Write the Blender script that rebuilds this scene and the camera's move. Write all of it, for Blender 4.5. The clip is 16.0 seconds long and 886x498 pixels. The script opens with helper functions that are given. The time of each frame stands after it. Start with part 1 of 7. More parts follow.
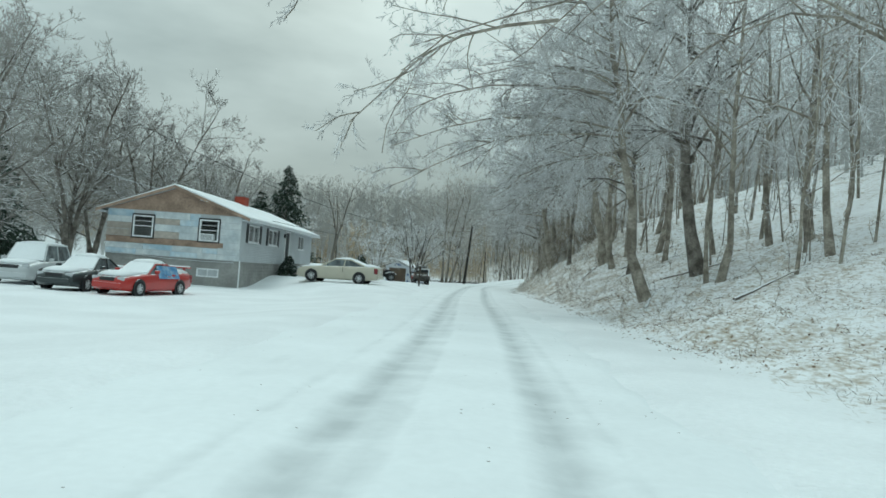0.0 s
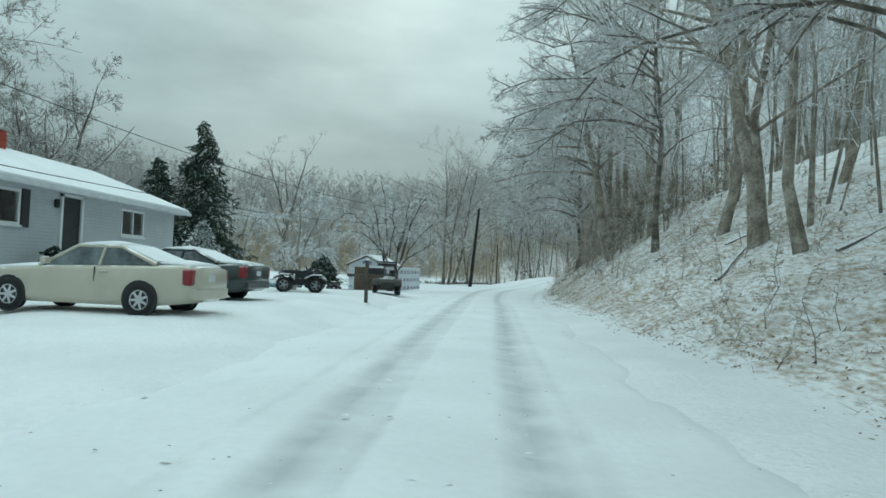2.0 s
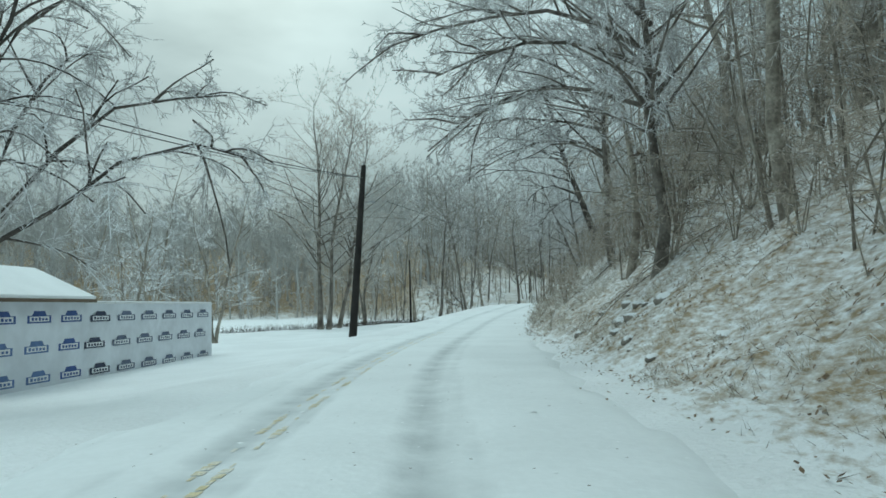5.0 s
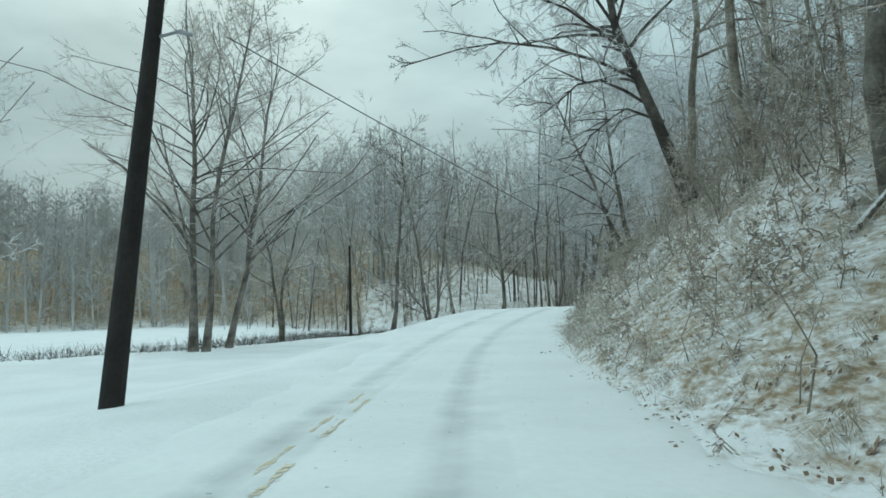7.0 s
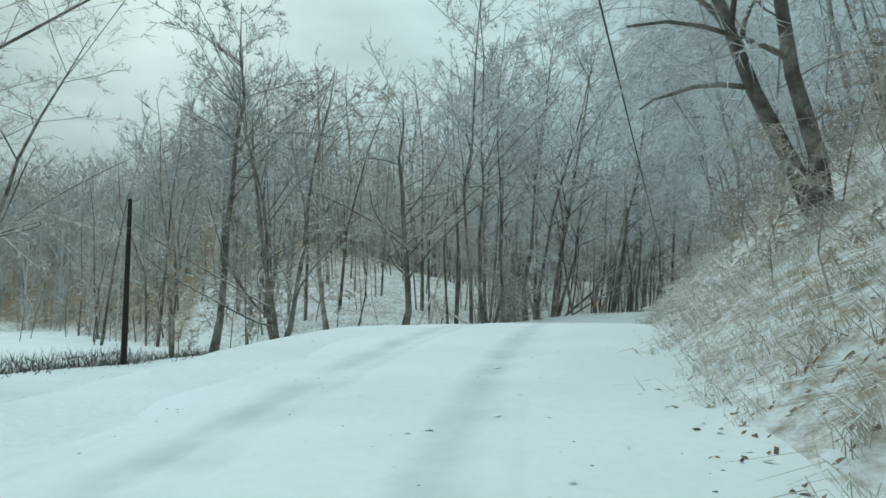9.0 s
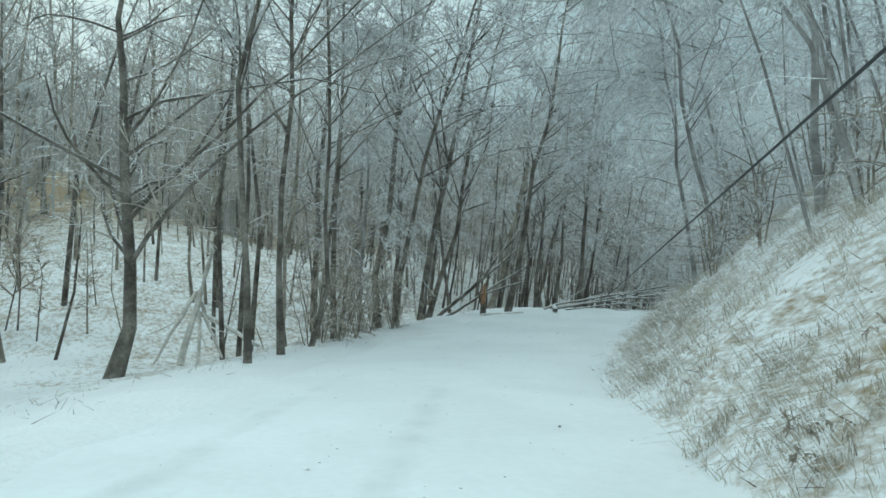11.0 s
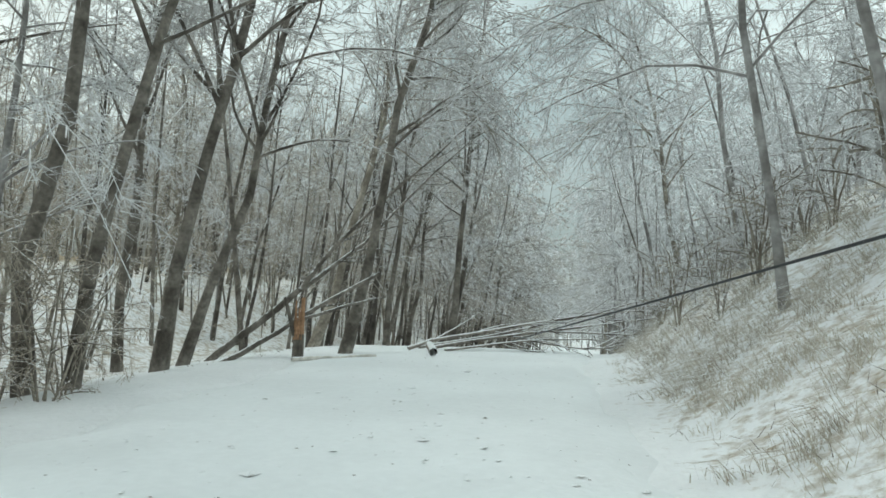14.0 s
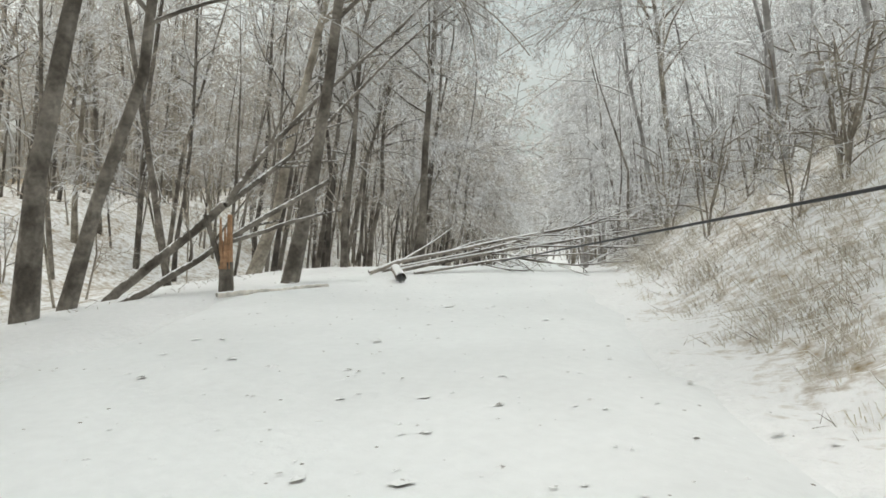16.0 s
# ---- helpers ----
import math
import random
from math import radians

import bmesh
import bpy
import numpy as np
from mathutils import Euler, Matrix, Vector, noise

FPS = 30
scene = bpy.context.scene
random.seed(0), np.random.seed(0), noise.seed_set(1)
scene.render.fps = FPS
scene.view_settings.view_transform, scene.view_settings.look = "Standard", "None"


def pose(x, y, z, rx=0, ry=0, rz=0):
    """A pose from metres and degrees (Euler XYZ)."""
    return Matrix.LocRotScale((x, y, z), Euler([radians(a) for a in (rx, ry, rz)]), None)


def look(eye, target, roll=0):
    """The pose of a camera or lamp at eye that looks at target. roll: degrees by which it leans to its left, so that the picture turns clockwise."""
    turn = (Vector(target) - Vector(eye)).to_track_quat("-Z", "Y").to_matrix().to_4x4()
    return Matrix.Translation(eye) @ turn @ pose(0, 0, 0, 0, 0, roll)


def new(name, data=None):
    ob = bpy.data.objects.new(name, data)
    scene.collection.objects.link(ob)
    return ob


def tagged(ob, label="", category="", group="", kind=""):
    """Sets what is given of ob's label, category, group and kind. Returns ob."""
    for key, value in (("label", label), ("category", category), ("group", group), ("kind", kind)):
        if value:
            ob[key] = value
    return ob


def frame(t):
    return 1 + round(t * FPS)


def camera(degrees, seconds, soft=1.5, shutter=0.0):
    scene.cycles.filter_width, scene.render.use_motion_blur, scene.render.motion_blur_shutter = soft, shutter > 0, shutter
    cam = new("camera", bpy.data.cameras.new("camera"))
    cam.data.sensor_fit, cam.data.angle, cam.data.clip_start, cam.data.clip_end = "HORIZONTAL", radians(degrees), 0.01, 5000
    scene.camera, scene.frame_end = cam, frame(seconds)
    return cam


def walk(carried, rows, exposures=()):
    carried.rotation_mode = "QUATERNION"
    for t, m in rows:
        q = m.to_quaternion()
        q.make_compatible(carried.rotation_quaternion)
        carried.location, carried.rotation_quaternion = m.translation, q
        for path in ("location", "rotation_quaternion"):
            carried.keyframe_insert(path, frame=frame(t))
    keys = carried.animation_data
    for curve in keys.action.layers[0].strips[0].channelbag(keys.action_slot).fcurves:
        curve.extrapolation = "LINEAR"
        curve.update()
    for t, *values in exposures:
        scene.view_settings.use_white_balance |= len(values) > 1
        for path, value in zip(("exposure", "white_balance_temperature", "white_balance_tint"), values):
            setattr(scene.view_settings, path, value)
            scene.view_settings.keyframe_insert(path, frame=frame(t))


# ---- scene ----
cam = camera(64.5, 16.0, soft=1.6)
PATH = [
    (0, (-0.093, -0.04, 1.335), (-0.172, 1.957, 1.404), 4.2),
    (0.5, (0.037, 7.215, 1.283), (-0.059, 9.212, 1.35), 4.1),
    (1, (0.17, 14.286, 1.266), (0.062, 16.282, 1.337), 3.8),
    (1.5, (0.266, 21.184, 1.358), (0.154, 23.18, 1.412), 3.8),
    (2, (0.326, 27.396, 1.486), (0.216, 29.392, 1.55), 2.4),
    (2.5, (0.548, 34.819, 1.445), (0.466, 36.816, 1.535), 0.9),
    (3, (0.481, 42.098, 1.5), (0.478, 44.095, 1.617), 0.2),
    (3.5, (0.595, 48.94, 1.504), (0.656, 50.933, 1.66), -0.9),
    (4, (0.798, 55.189, 1.513), (0.896, 57.179, 1.682), -1.2),
    (4.5, (1.002, 61.33, 1.391), (1.122, 63.319, 1.562), -1.4),
    (5, (1.327, 67.0, 1.343), (1.464, 68.989, 1.504), -1.5),
    (5.2, (1.512, 69.252, 1.274), (1.652, 71.241, 1.437), -1.4),
    (7.3, (3.759, 91.538, 1.474), (4.031, 93.513, 1.645), -1.6),
    (7.5, (4.126, 93.632, 1.479), (4.417, 95.603, 1.653), -1.5),
    (8, (5.07, 98.846, 1.321), (5.421, 100.805, 1.513), -0.8),
    (8.5, (6.024, 104.339, 1.465), (6.46, 106.281, 1.656), -0.5),
    (8.7, (6.535, 106.364, 1.494), (7.007, 108.298, 1.685), -0.3),
    (10.8, (13.337, 121.722, 2.882), (14.145, 123.55, 2.97), 0.6),
    (11, (13.871, 122.943, 2.848), (14.721, 124.751, 2.944), 0.9),
    (11.5, (15.211, 125.451, 2.616), (16.145, 127.215, 2.746), 1.3),
    (12, (16.401, 127.952, 2.39), (17.419, 129.665, 2.56), 1.5),
    (12.5, (17.691, 130.274, 2.589), (18.779, 131.943, 2.765), 1.8),
    (13, (18.872, 132.169, 2.453), (20.021, 133.795, 2.651), 1.7),
    (13.5, (19.879, 133.67, 2.327), (21.08, 135.254, 2.549), 1.6),
    (14, (20.756, 135.003, 2.418), (22.001, 136.554, 2.628), 1.9),
    (14.5, (21.567, 136.097, 2.484), (22.848, 137.623, 2.654), 1.2),
    (15, (22.114, 136.811, 2.491), (23.421, 138.321, 2.591), 0.3),
    (15.5, (22.502, 137.389, 2.462), (23.829, 138.885, 2.486), -0.4),
    (16, (22.819, 137.771, 2.517), (24.159, 139.255, 2.48), 0.1),
]
EXPOSURE = [(0.0, -0.55, 6150, -4), (1.0, -0.58, 5950, -6), (2.0, -0.58, 5900, -7), (8.7, -0.54, 5900, -7), (11.0, -0.29, 5900, -6), (12.0, -0.12, 6000, -4), (13.0, -0.06, 6250, 0), (13.5, 0.0, 6500, 2), (14.5, 0.06, 6650, 3), (15.0, -0.07, 6600, 3), (15.5, 0.16, 7000, 8), (16.0, 0.30, 7350, 14)]
walk(cam, [(t, look(eye, target, roll)) for t, eye, target, roll in PATH], EXPOSURE)

# ---- world, sun, exposure ----
world = bpy.data.worlds.new("overcast_sky")
scene.world = world
world.use_nodes = True
wn, wl = world.node_tree.nodes, world.node_tree.links
wn.clear()
w_out = wn.new("ShaderNodeOutputWorld")
w_bg = wn.new("ShaderNodeBackground")
w_sky = wn.new("ShaderNodeTexSky")
w_sky.sky_type, w_sky.sun_disc = "NISHITA", False
w_sky.sun_elevation, w_sky.sun_rotation = radians(38), radians(-12)
w_sky.air_density, w_sky.dust_density = 1.0, 3.0
w_co = wn.new("ShaderNodeTexCoord")
w_map = wn.new("ShaderNodeMapping")
w_map.inputs["Scale"].default_value = (1.0, 1.0, 2.6)
w_noise = wn.new("ShaderNodeTexNoise")
w_noise.inputs["Scale"].default_value = 2.3
w_noise.inputs["Detail"].default_value = 5
w_noise.inputs["Roughness"].default_value = 0.52
w_ramp = wn.new("ShaderNodeValToRGB")
w_ramp.color_ramp.elements[0].position, w_ramp.color_ramp.elements[0].color = 0.33, (3.75, 4.57, 4.74, 1)
w_ramp.color_ramp.elements[1].position, w_ramp.color_ramp.elements[1].color = 0.72, (8.3, 9.25, 9.35, 1)
w_mix = wn.new("ShaderNodeMixRGB")
w_mix.inputs["Fac"].default_value = 0.88
wl.new(w_co.outputs["Generated"], w_map.inputs["Vector"])
wl.new(w_map.outputs["Vector"], w_noise.inputs["Vector"])
wl.new(w_noise.outputs["Fac"], w_ramp.inputs["Fac"])
wl.new(w_sky.outputs["Color"], w_mix.inputs["Color1"])
wl.new(w_ramp.outputs["Color"], w_mix.inputs["Color2"])
w_sep, w_grad, w_up = wn.new("ShaderNodeSeparateXYZ"), wn.new("ShaderNodeMapRange"), wn.new("ShaderNodeMixRGB")
wl.new(w_co.outputs["Generated"], w_sep.inputs["Vector"])
wl.new(w_sep.outputs["Z"], w_grad.inputs["Value"])
w_grad.inputs["From Min"].default_value, w_grad.inputs["From Max"].default_value = 0.1, 1.0
w_grad.inputs["To Min"].default_value, w_grad.inputs["To Max"].default_value = 0.82, 2.5
w_up.blend_type, w_up.inputs["Fac"].default_value = "MULTIPLY", 1.0
wl.new(w_mix.outputs["Color"], w_up.inputs["Color1"])
wl.new(w_grad.outputs["Result"], w_up.inputs["Color2"])
wl.new(w_up.outputs["Color"], w_bg.inputs["Color"])
w_bg.inputs["Strength"].default_value = 0.1
wl.new(w_bg.outputs["Background"], w_out.inputs["Surface"])

sun = new("sun", bpy.data.lights.new("sun", "SUN"))
sun.data.energy, sun.data.angle, sun.data.color = 0.6, radians(25), (1.0, 0.97, 0.93)
sun.matrix_world = look((-20, 60, 60), (0, 50, 0))


# ---- materials ----
def material(name, color, rough=0.8, metal=0.0, vary=0.25, scale=3.0, fine=30.0, bump=0.3, dist=0.01, snow=0.0, color2=None, coat=0.0, spec=0.4):
    """A surface with variation at two scales, a bump, and, where snow > 0, snow lying on the faces that look up."""
    m = bpy.data.materials.new(name)
    m.use_nodes = True
    n, l = m.node_tree.nodes, m.node_tree.links
    b = n["Principled BSDF"]
    co = n.new("ShaderNodeTexCoord")
    big, small = n.new("ShaderNodeTexNoise"), n.new("ShaderNodeTexNoise")
    big.inputs["Scale"].default_value, small.inputs["Scale"].default_value = scale, fine
    big.inputs["Detail"].default_value, small.inputs["Detail"].default_value = 4, 3
    for t in (big, small):
        l.new(co.outputs["Object"], t.inputs["Vector"])
    mix = n.new("ShaderNodeMixRGB")
    dark = color2 or tuple(c * (1 - vary) for c in color)
    mix.inputs["Color1"].default_value, mix.inputs["Color2"].default_value = (*dark, 1), (*color, 1)
    ramp = n.new("ShaderNodeValToRGB")
    ramp.color_ramp.elements[0].position, ramp.color_ramp.elements[1].position = 0.38, 0.62
    l.new(big.outputs["Fac"], ramp.inputs["Fac"])
    l.new(ramp.outputs["Color"], mix.inputs["Fac"])
    mul = n.new("ShaderNodeMixRGB")
    mul.blend_type = "MULTIPLY"
    mul.inputs["Fac"].default_value = min(1.0, vary * 1.6)
    l.new(mix.outputs["Color"], mul.inputs["Color1"])
    l.new(small.outputs["Fac"], mul.inputs["Color2"])
    bright = n.new("ShaderNodeMixRGB")
    bright.blend_type, bright.inputs["Fac"].default_value = "MULTIPLY", 1.0
    bright.inputs["Color2"].default_value = (1 + vary * 0.8,) * 3 + (1,)
    l.new(mul.outputs["Color"], bright.inputs["Color1"])
    col = bright.outputs["Color"]
    if snow > 0:
        geo, sep, rng, sm = n.new("ShaderNodeNewGeometry"), n.new("ShaderNodeSeparateXYZ"), n.new("ShaderNodeMapRange"), n.new("ShaderNodeMixRGB")
        l.new(geo.outputs["Normal"], sep.inputs["Vector"])
        add = n.new("ShaderNodeMath")
        add.operation = "MULTIPLY_ADD"
        l.new(small.outputs["Fac"], add.inputs[0])
        add.inputs[1].default_value = 0.9
        l.new(sep.outputs["Z"], add.inputs[2])
        rng.inputs["From Min"].default_value, rng.inputs["From Max"].default_value = 1.35 - snow, 1.5 - snow
        l.new(add.outputs[0], rng.inputs["Value"])
        l.new(rng.outputs["Result"], sm.inputs["Fac"])
        l.new(col, sm.inputs["Color1"])
        sm.inputs["Color2"].default_value = (0.84, 0.86, 0.88, 1)
        col = sm.outputs["Color"]
    l.new(col, b.inputs["Base Color"])
    b.inputs["Roughness"].default_value, b.inputs["Metallic"].default_value = rough, metal
    b.inputs["Coat Weight"].default_value = coat
    b.inputs["Specular IOR Level"].default_value = spec
    if bump:
        bp = n.new("ShaderNodeBump")
        bp.inputs["Strength"].default_value, bp.inputs["Distance"].default_value = bump, dist
        l.new(small.outputs["Fac"], bp.inputs["Height"])
        l.new(bp.outputs["Normal"], b.inputs["Normal"])
    return m


def litter_material(name, cover, tint, tint2, scale):
    """Snow over leaves and dead grass; cover is the share of snow."""
    m = material(name, (0.85, 0.87, 0.89), rough=0.85, vary=0.08, scale=0.4, fine=11, bump=0.7, dist=0.06, spec=0.2)
    n, l = m.node_tree.nodes, m.node_tree.links
    b = n["Principled BSDF"]
    base = b.inputs["Base Color"].links[0].from_socket
    co = n.new("ShaderNodeTexCoord")
    patch, leaf = n.new("ShaderNodeTexNoise"), n.new("ShaderNodeTexNoise")
    patch.inputs["Scale"].default_value, patch.inputs["Detail"].default_value = scale, 9
    patch.inputs["Roughness"].default_value = 0.66
    leaf.inputs["Scale"].default_value, leaf.inputs["Detail"].default_value = 9, 4
    lie = n.new("ShaderNodeMapping")
    lie.inputs["Scale"].default_value = (1.0, 0.42, 1.25)
    l.new(co.outputs["Object"], lie.inputs["Vector"])
    for t in (patch, leaf):
        l.new(lie.outputs["Vector"], t.inputs["Vector"])
    brown = n.new("ShaderNodeMixRGB")
    leaf.inputs["Roughness"].default_value = 0.75
    brown.inputs["Color1"].default_value, brown.inputs["Color2"].default_value = (*tint, 1), (*tint2, 1)
    l.new(leaf.outputs["Fac"], brown.inputs["Fac"])
    at = n.new("ShaderNodeAttribute")
    at.attribute_name = "litter"
    drift = n.new("ShaderNodeTexNoise")
    drift.inputs["Scale"].default_value, drift.inputs["Detail"].default_value = 0.9, 3
    l.new(co.outputs["Object"], drift.inputs["Vector"])
    wide = n.new("ShaderNodeMath")
    wide.operation = "MULTIPLY_ADD"
    wide.inputs[1].default_value = 0.42
    l.new(drift.outputs["Fac"], wide.inputs[0])
    l.new(at.outputs["Fac"], wide.inputs[2])
    half = n.new("ShaderNodeMath")
    half.operation, half.inputs[1].default_value = "SUBTRACT", 0.21
    l.new(wide.outputs[0], half.inputs[0])
    add = n.new("ShaderNodeMath")
    add.operation = "ADD"
    l.new(patch.outputs["Fac"], add.inputs[0])
    l.new(half.outputs[0], add.inputs[1])
    rng = n.new("ShaderNodeMapRange")
    rng.inputs["From Min"].default_value, rng.inputs["From Max"].default_value = cover - 0.02, cover + 0.27
    l.new(add.outputs[0], rng.inputs["Value"])
    mix = n.new("ShaderNodeMixRGB")
    l.new(rng.outputs["Result"], mix.inputs["Fac"])
    l.new(base, mix.inputs["Color1"])
    l.new(brown.outputs["Color"], mix.inputs["Color2"])
    l.new(mix.outputs["Color"], b.inputs["Base Color"])
    return m


M_ground = litter_material("snowy_ground", 0.75, (0.19, 0.145, 0.09), (0.46, 0.36, 0.235), 7.5)
M_road = material("driven_snow", (0.84, 0.87, 0.89), rough=0.7, vary=0.06, scale=0.5, fine=9, bump=0.4, dist=0.02, spec=0.3)
M_bark = material("bark", (0.47, 0.425, 0.36), rough=0.9, vary=0.5, scale=2.0, fine=14, bump=0.8, dist=0.03, snow=0.12, color2=(0.22, 0.19, 0.155))
M_barkdark = material("dark_bark", (0.17, 0.15, 0.13), rough=0.9, vary=0.5, scale=2.0, fine=14, bump=0.8, dist=0.03, snow=0.3, color2=(0.07, 0.06, 0.052))
M_twig = material("icy_twig", (0.70, 0.69, 0.69), rough=0.6, vary=0.35, scale=1.5, fine=9, bump=0, snow=0.7, color2=(0.42, 0.405, 0.395))
M_barkbrown = material("brown_grey_bark", (0.30, 0.27, 0.235), rough=0.9, vary=0.5, scale=2.0, fine=14, bump=0.8, dist=0.03, snow=0.25, color2=(0.11, 0.095, 0.08))
M_barkpale = material("frosted_bark", (0.46, 0.445, 0.435), rough=0.85, vary=0.4, scale=2.0, fine=12, bump=0.5, dist=0.02, snow=0.45, color2=(0.25, 0.235, 0.225))
M_twigpale = material("snowy_twig", (0.76, 0.76, 0.77), rough=0.5, vary=0.3, scale=0.8, fine=6, bump=0, snow=0.85, color2=(0.54, 0.53, 0.53))
M_twiggrey = material("grey_brown_twig", (0.40, 0.375, 0.35), rough=0.7, vary=0.35, scale=1.5, fine=9, bump=0, snow=0.45, color2=(0.25, 0.23, 0.21))
M_twigbeige = material("beige_twig", (0.60, 0.55, 0.49), rough=0.7, vary=0.35, scale=1.2, fine=8, bump=0, snow=0.5, color2=(0.38, 0.345, 0.305))
M_twigbrown = material("brown_twig", (0.22, 0.165, 0.12), rough=0.8, vary=0.5, scale=1.5, fine=9, bump=0, snow=0.2, color2=(0.12, 0.09, 0.07))
M_twigdrab = material("drab_twig", (0.60, 0.53, 0.45), rough=0.8, vary=0.35, scale=1.0, fine=7, bump=0, snow=0.22, color2=(0.33, 0.285, 0.235))
M_straw = material("pale_dead_grass", (0.66, 0.61, 0.52), rough=0.8, vary=0.35, scale=0.8, fine=6, bump=0, snow=0.6, color2=(0.44, 0.39, 0.31))
M_sedge = material("dark_sedge", (0.13, 0.115, 0.10), rough=0.85, vary=0.5, scale=1.5, fine=9, bump=0, snow=0.1, color2=(0.06, 0.052, 0.045))
# distance haze painted in: paler, low-contrast grey with no snow on it
M_farwood = material("far_twigs_hazed", (0.50, 0.50, 0.49), rough=0.8, vary=0.2, scale=0.05, fine=0.6, bump=0, snow=0.0, color2=(0.38, 0.375, 0.365))
M_leaf = material("fallen_leaves", (0.33, 0.245, 0.17), rough=0.85, vary=0.5, scale=6.0, fine=25, bump=0, snow=-0.2, color2=(0.17, 0.115, 0.07))
M_needle = material("snowy_needles", (0.055, 0.085, 0.06), rough=0.7, vary=0.4, scale=1.0, fine=9, bump=0, snow=0.16, color2=(0.025, 0.045, 0.03))
M_snowbark = material("snow_topped_bark", (0.36, 0.32, 0.28), rough=0.9, vary=0.5, scale=2.0, fine=14, bump=0.6, dist=0.02, snow=0.55, color2=(0.13, 0.11, 0.095))
M_snow = material("fresh_snow", (0.86, 0.88, 0.9), rough=0.8, vary=0.05, scale=0.8, fine=12, bump=0.4, dist=0.02, spec=0.2)


# ---- helpers ----
def mesh_of(name, verts, faces, mat, smooth=False):
    me = bpy.data.meshes.new(name)
    me.from_pydata([tuple(v) for v in verts], [], [tuple(f) for f in faces])
    me.materials.append(mat)
    if smooth:
        me.polygons.foreach_set("use_smooth", [True] * len(me.polygons))
    me.update()
    return me


def part(name, bm, mat, parent=None, label="", m=None, smooth=False):
    """One mesh object from a bmesh, under a thing or a part."""
    me = bpy.data.meshes.new(name)
    bmesh.ops.recalc_face_normals(bm, faces=bm.faces)
    bm.to_mesh(me)
    bm.free()
    me.materials.append(mat)
    if smooth:
        me.polygons.foreach_set("use_smooth", [True] * len(me.polygons))
    ob = new(name, me)
    if parent is not None:
        ob.parent = parent
    if m is not None:
        ob.matrix_basis = m
    if label:
        ob["label"] = label
    return ob


def box(x0, x1, y0, y1, z0, z1, bevel=0.0, segments=1):
    bm = bmesh.new()
    bmesh.ops.create_cube(bm, size=1, matrix=Matrix.LocRotScale(((x0 + x1) / 2, (y0 + y1) / 2, (z0 + z1) / 2), None, (x1 - x0, y1 - y0, z1 - z0)))
    if bevel:
        bmesh.ops.bevel(bm, geom=list(bm.edges), offset=bevel, segments=segments, affect="EDGES", profile=0.6)
    return bm


def rod(p, q, r0, r1=None, sides=8, bm=None):
    bm = bm or bmesh.new()
    p, q = Vector(p), Vector(q)
    m = Matrix.Translation((p + q) / 2) @ (q - p).to_track_quat("Z", "Y").to_matrix().to_4x4()
    bmesh.ops.create_cone(bm, cap_ends=True, segments=sides, radius1=r0, radius2=r0 if r1 is None else r1, depth=(q - p).length, matrix=m)
    return bm


def prism(outline, axis, a, b, bevel=0.0):
    """A closed outline of (u, v) pushed along an axis from a to b."""
    bm = bmesh.new()
    put = {"x": lambda u, v, w: (w, u, v), "y": lambda u, v, w: (u, w, v), "z": lambda u, v, w: (u, v, w)}[axis]
    lo = [bm.verts.new(put(u, v, a)) for u, v in outline]
    hi = [bm.verts.new(put(u, v, b)) for u, v in outline]
    n = len(outline)
    bm.faces.new(lo)
    bm.faces.new(hi[::-1])
    for i in range(n):
        bm.faces.new((lo[i], lo[(i + 1) % n], hi[(i + 1) % n], hi[i]))
    bmesh.ops.recalc_face_normals(bm, faces=bm.faces)
    if bevel:
        bmesh.ops.bevel(bm, geom=list(bm.edges), offset=bevel, segments=2, affect="EDGES", profile=0.6)
    return bm


def join(*bms):
    out = bms[0]
    for b in bms[1:]:
        me = bpy.data.meshes.new("joined")
        b.to_mesh(me)
        b.free()
        out.from_mesh(me)
        bpy.data.meshes.remove(me)
    return out


def thing(name, m, label, category, group="", kind=""):
    ob = new(name)
    ob.matrix_basis = m
    ob.empty_display_size = 0.2
    return tagged(ob, label, category, group, kind)


# ---- the lie of the land ----
LINE = [(-0.4, -140, 0.0), (-0.3, -40, 0.0), (-0.2, 0, -0.02), (0.1, 20, 0.0), (0.3, 40, 0.08), (0.6, 55, 0.12), (1.1, 67, 0.0), (2.2, 80, 0.05), (3.7, 91, 0.1), (6.2, 104.5, 0.15), (8.9, 113, 0.65), (13.2, 121.8, 1.3), (17.4, 130.0, 1.22), (21.0, 136.0, 1.12), (26, 141.8, 1.28), (31, 146.6, 1.58), (35, 150.0, 1.66), (40, 154.0, 1.45), (48, 160.4, 1.0), (60, 170.2, 0.3), (76, 183.4, -0.3), (90, 195, -0.6), (99, 206, -0.8), (103, 225, -0.8), (101, 260, -0.8), (95, 330, -0.8), (90, 420, -0.8), (88, 700, -0.8)]


FOOT = ([0, 40, 60, 90, 104, 113, 121, 130, 145, 160], [5.2, 4.6, 3.6, 3.0, 2.3, 1.6, 1.7, 2.4, 3.2, 4.2])  # along the road, and how far right of its line the bank begins


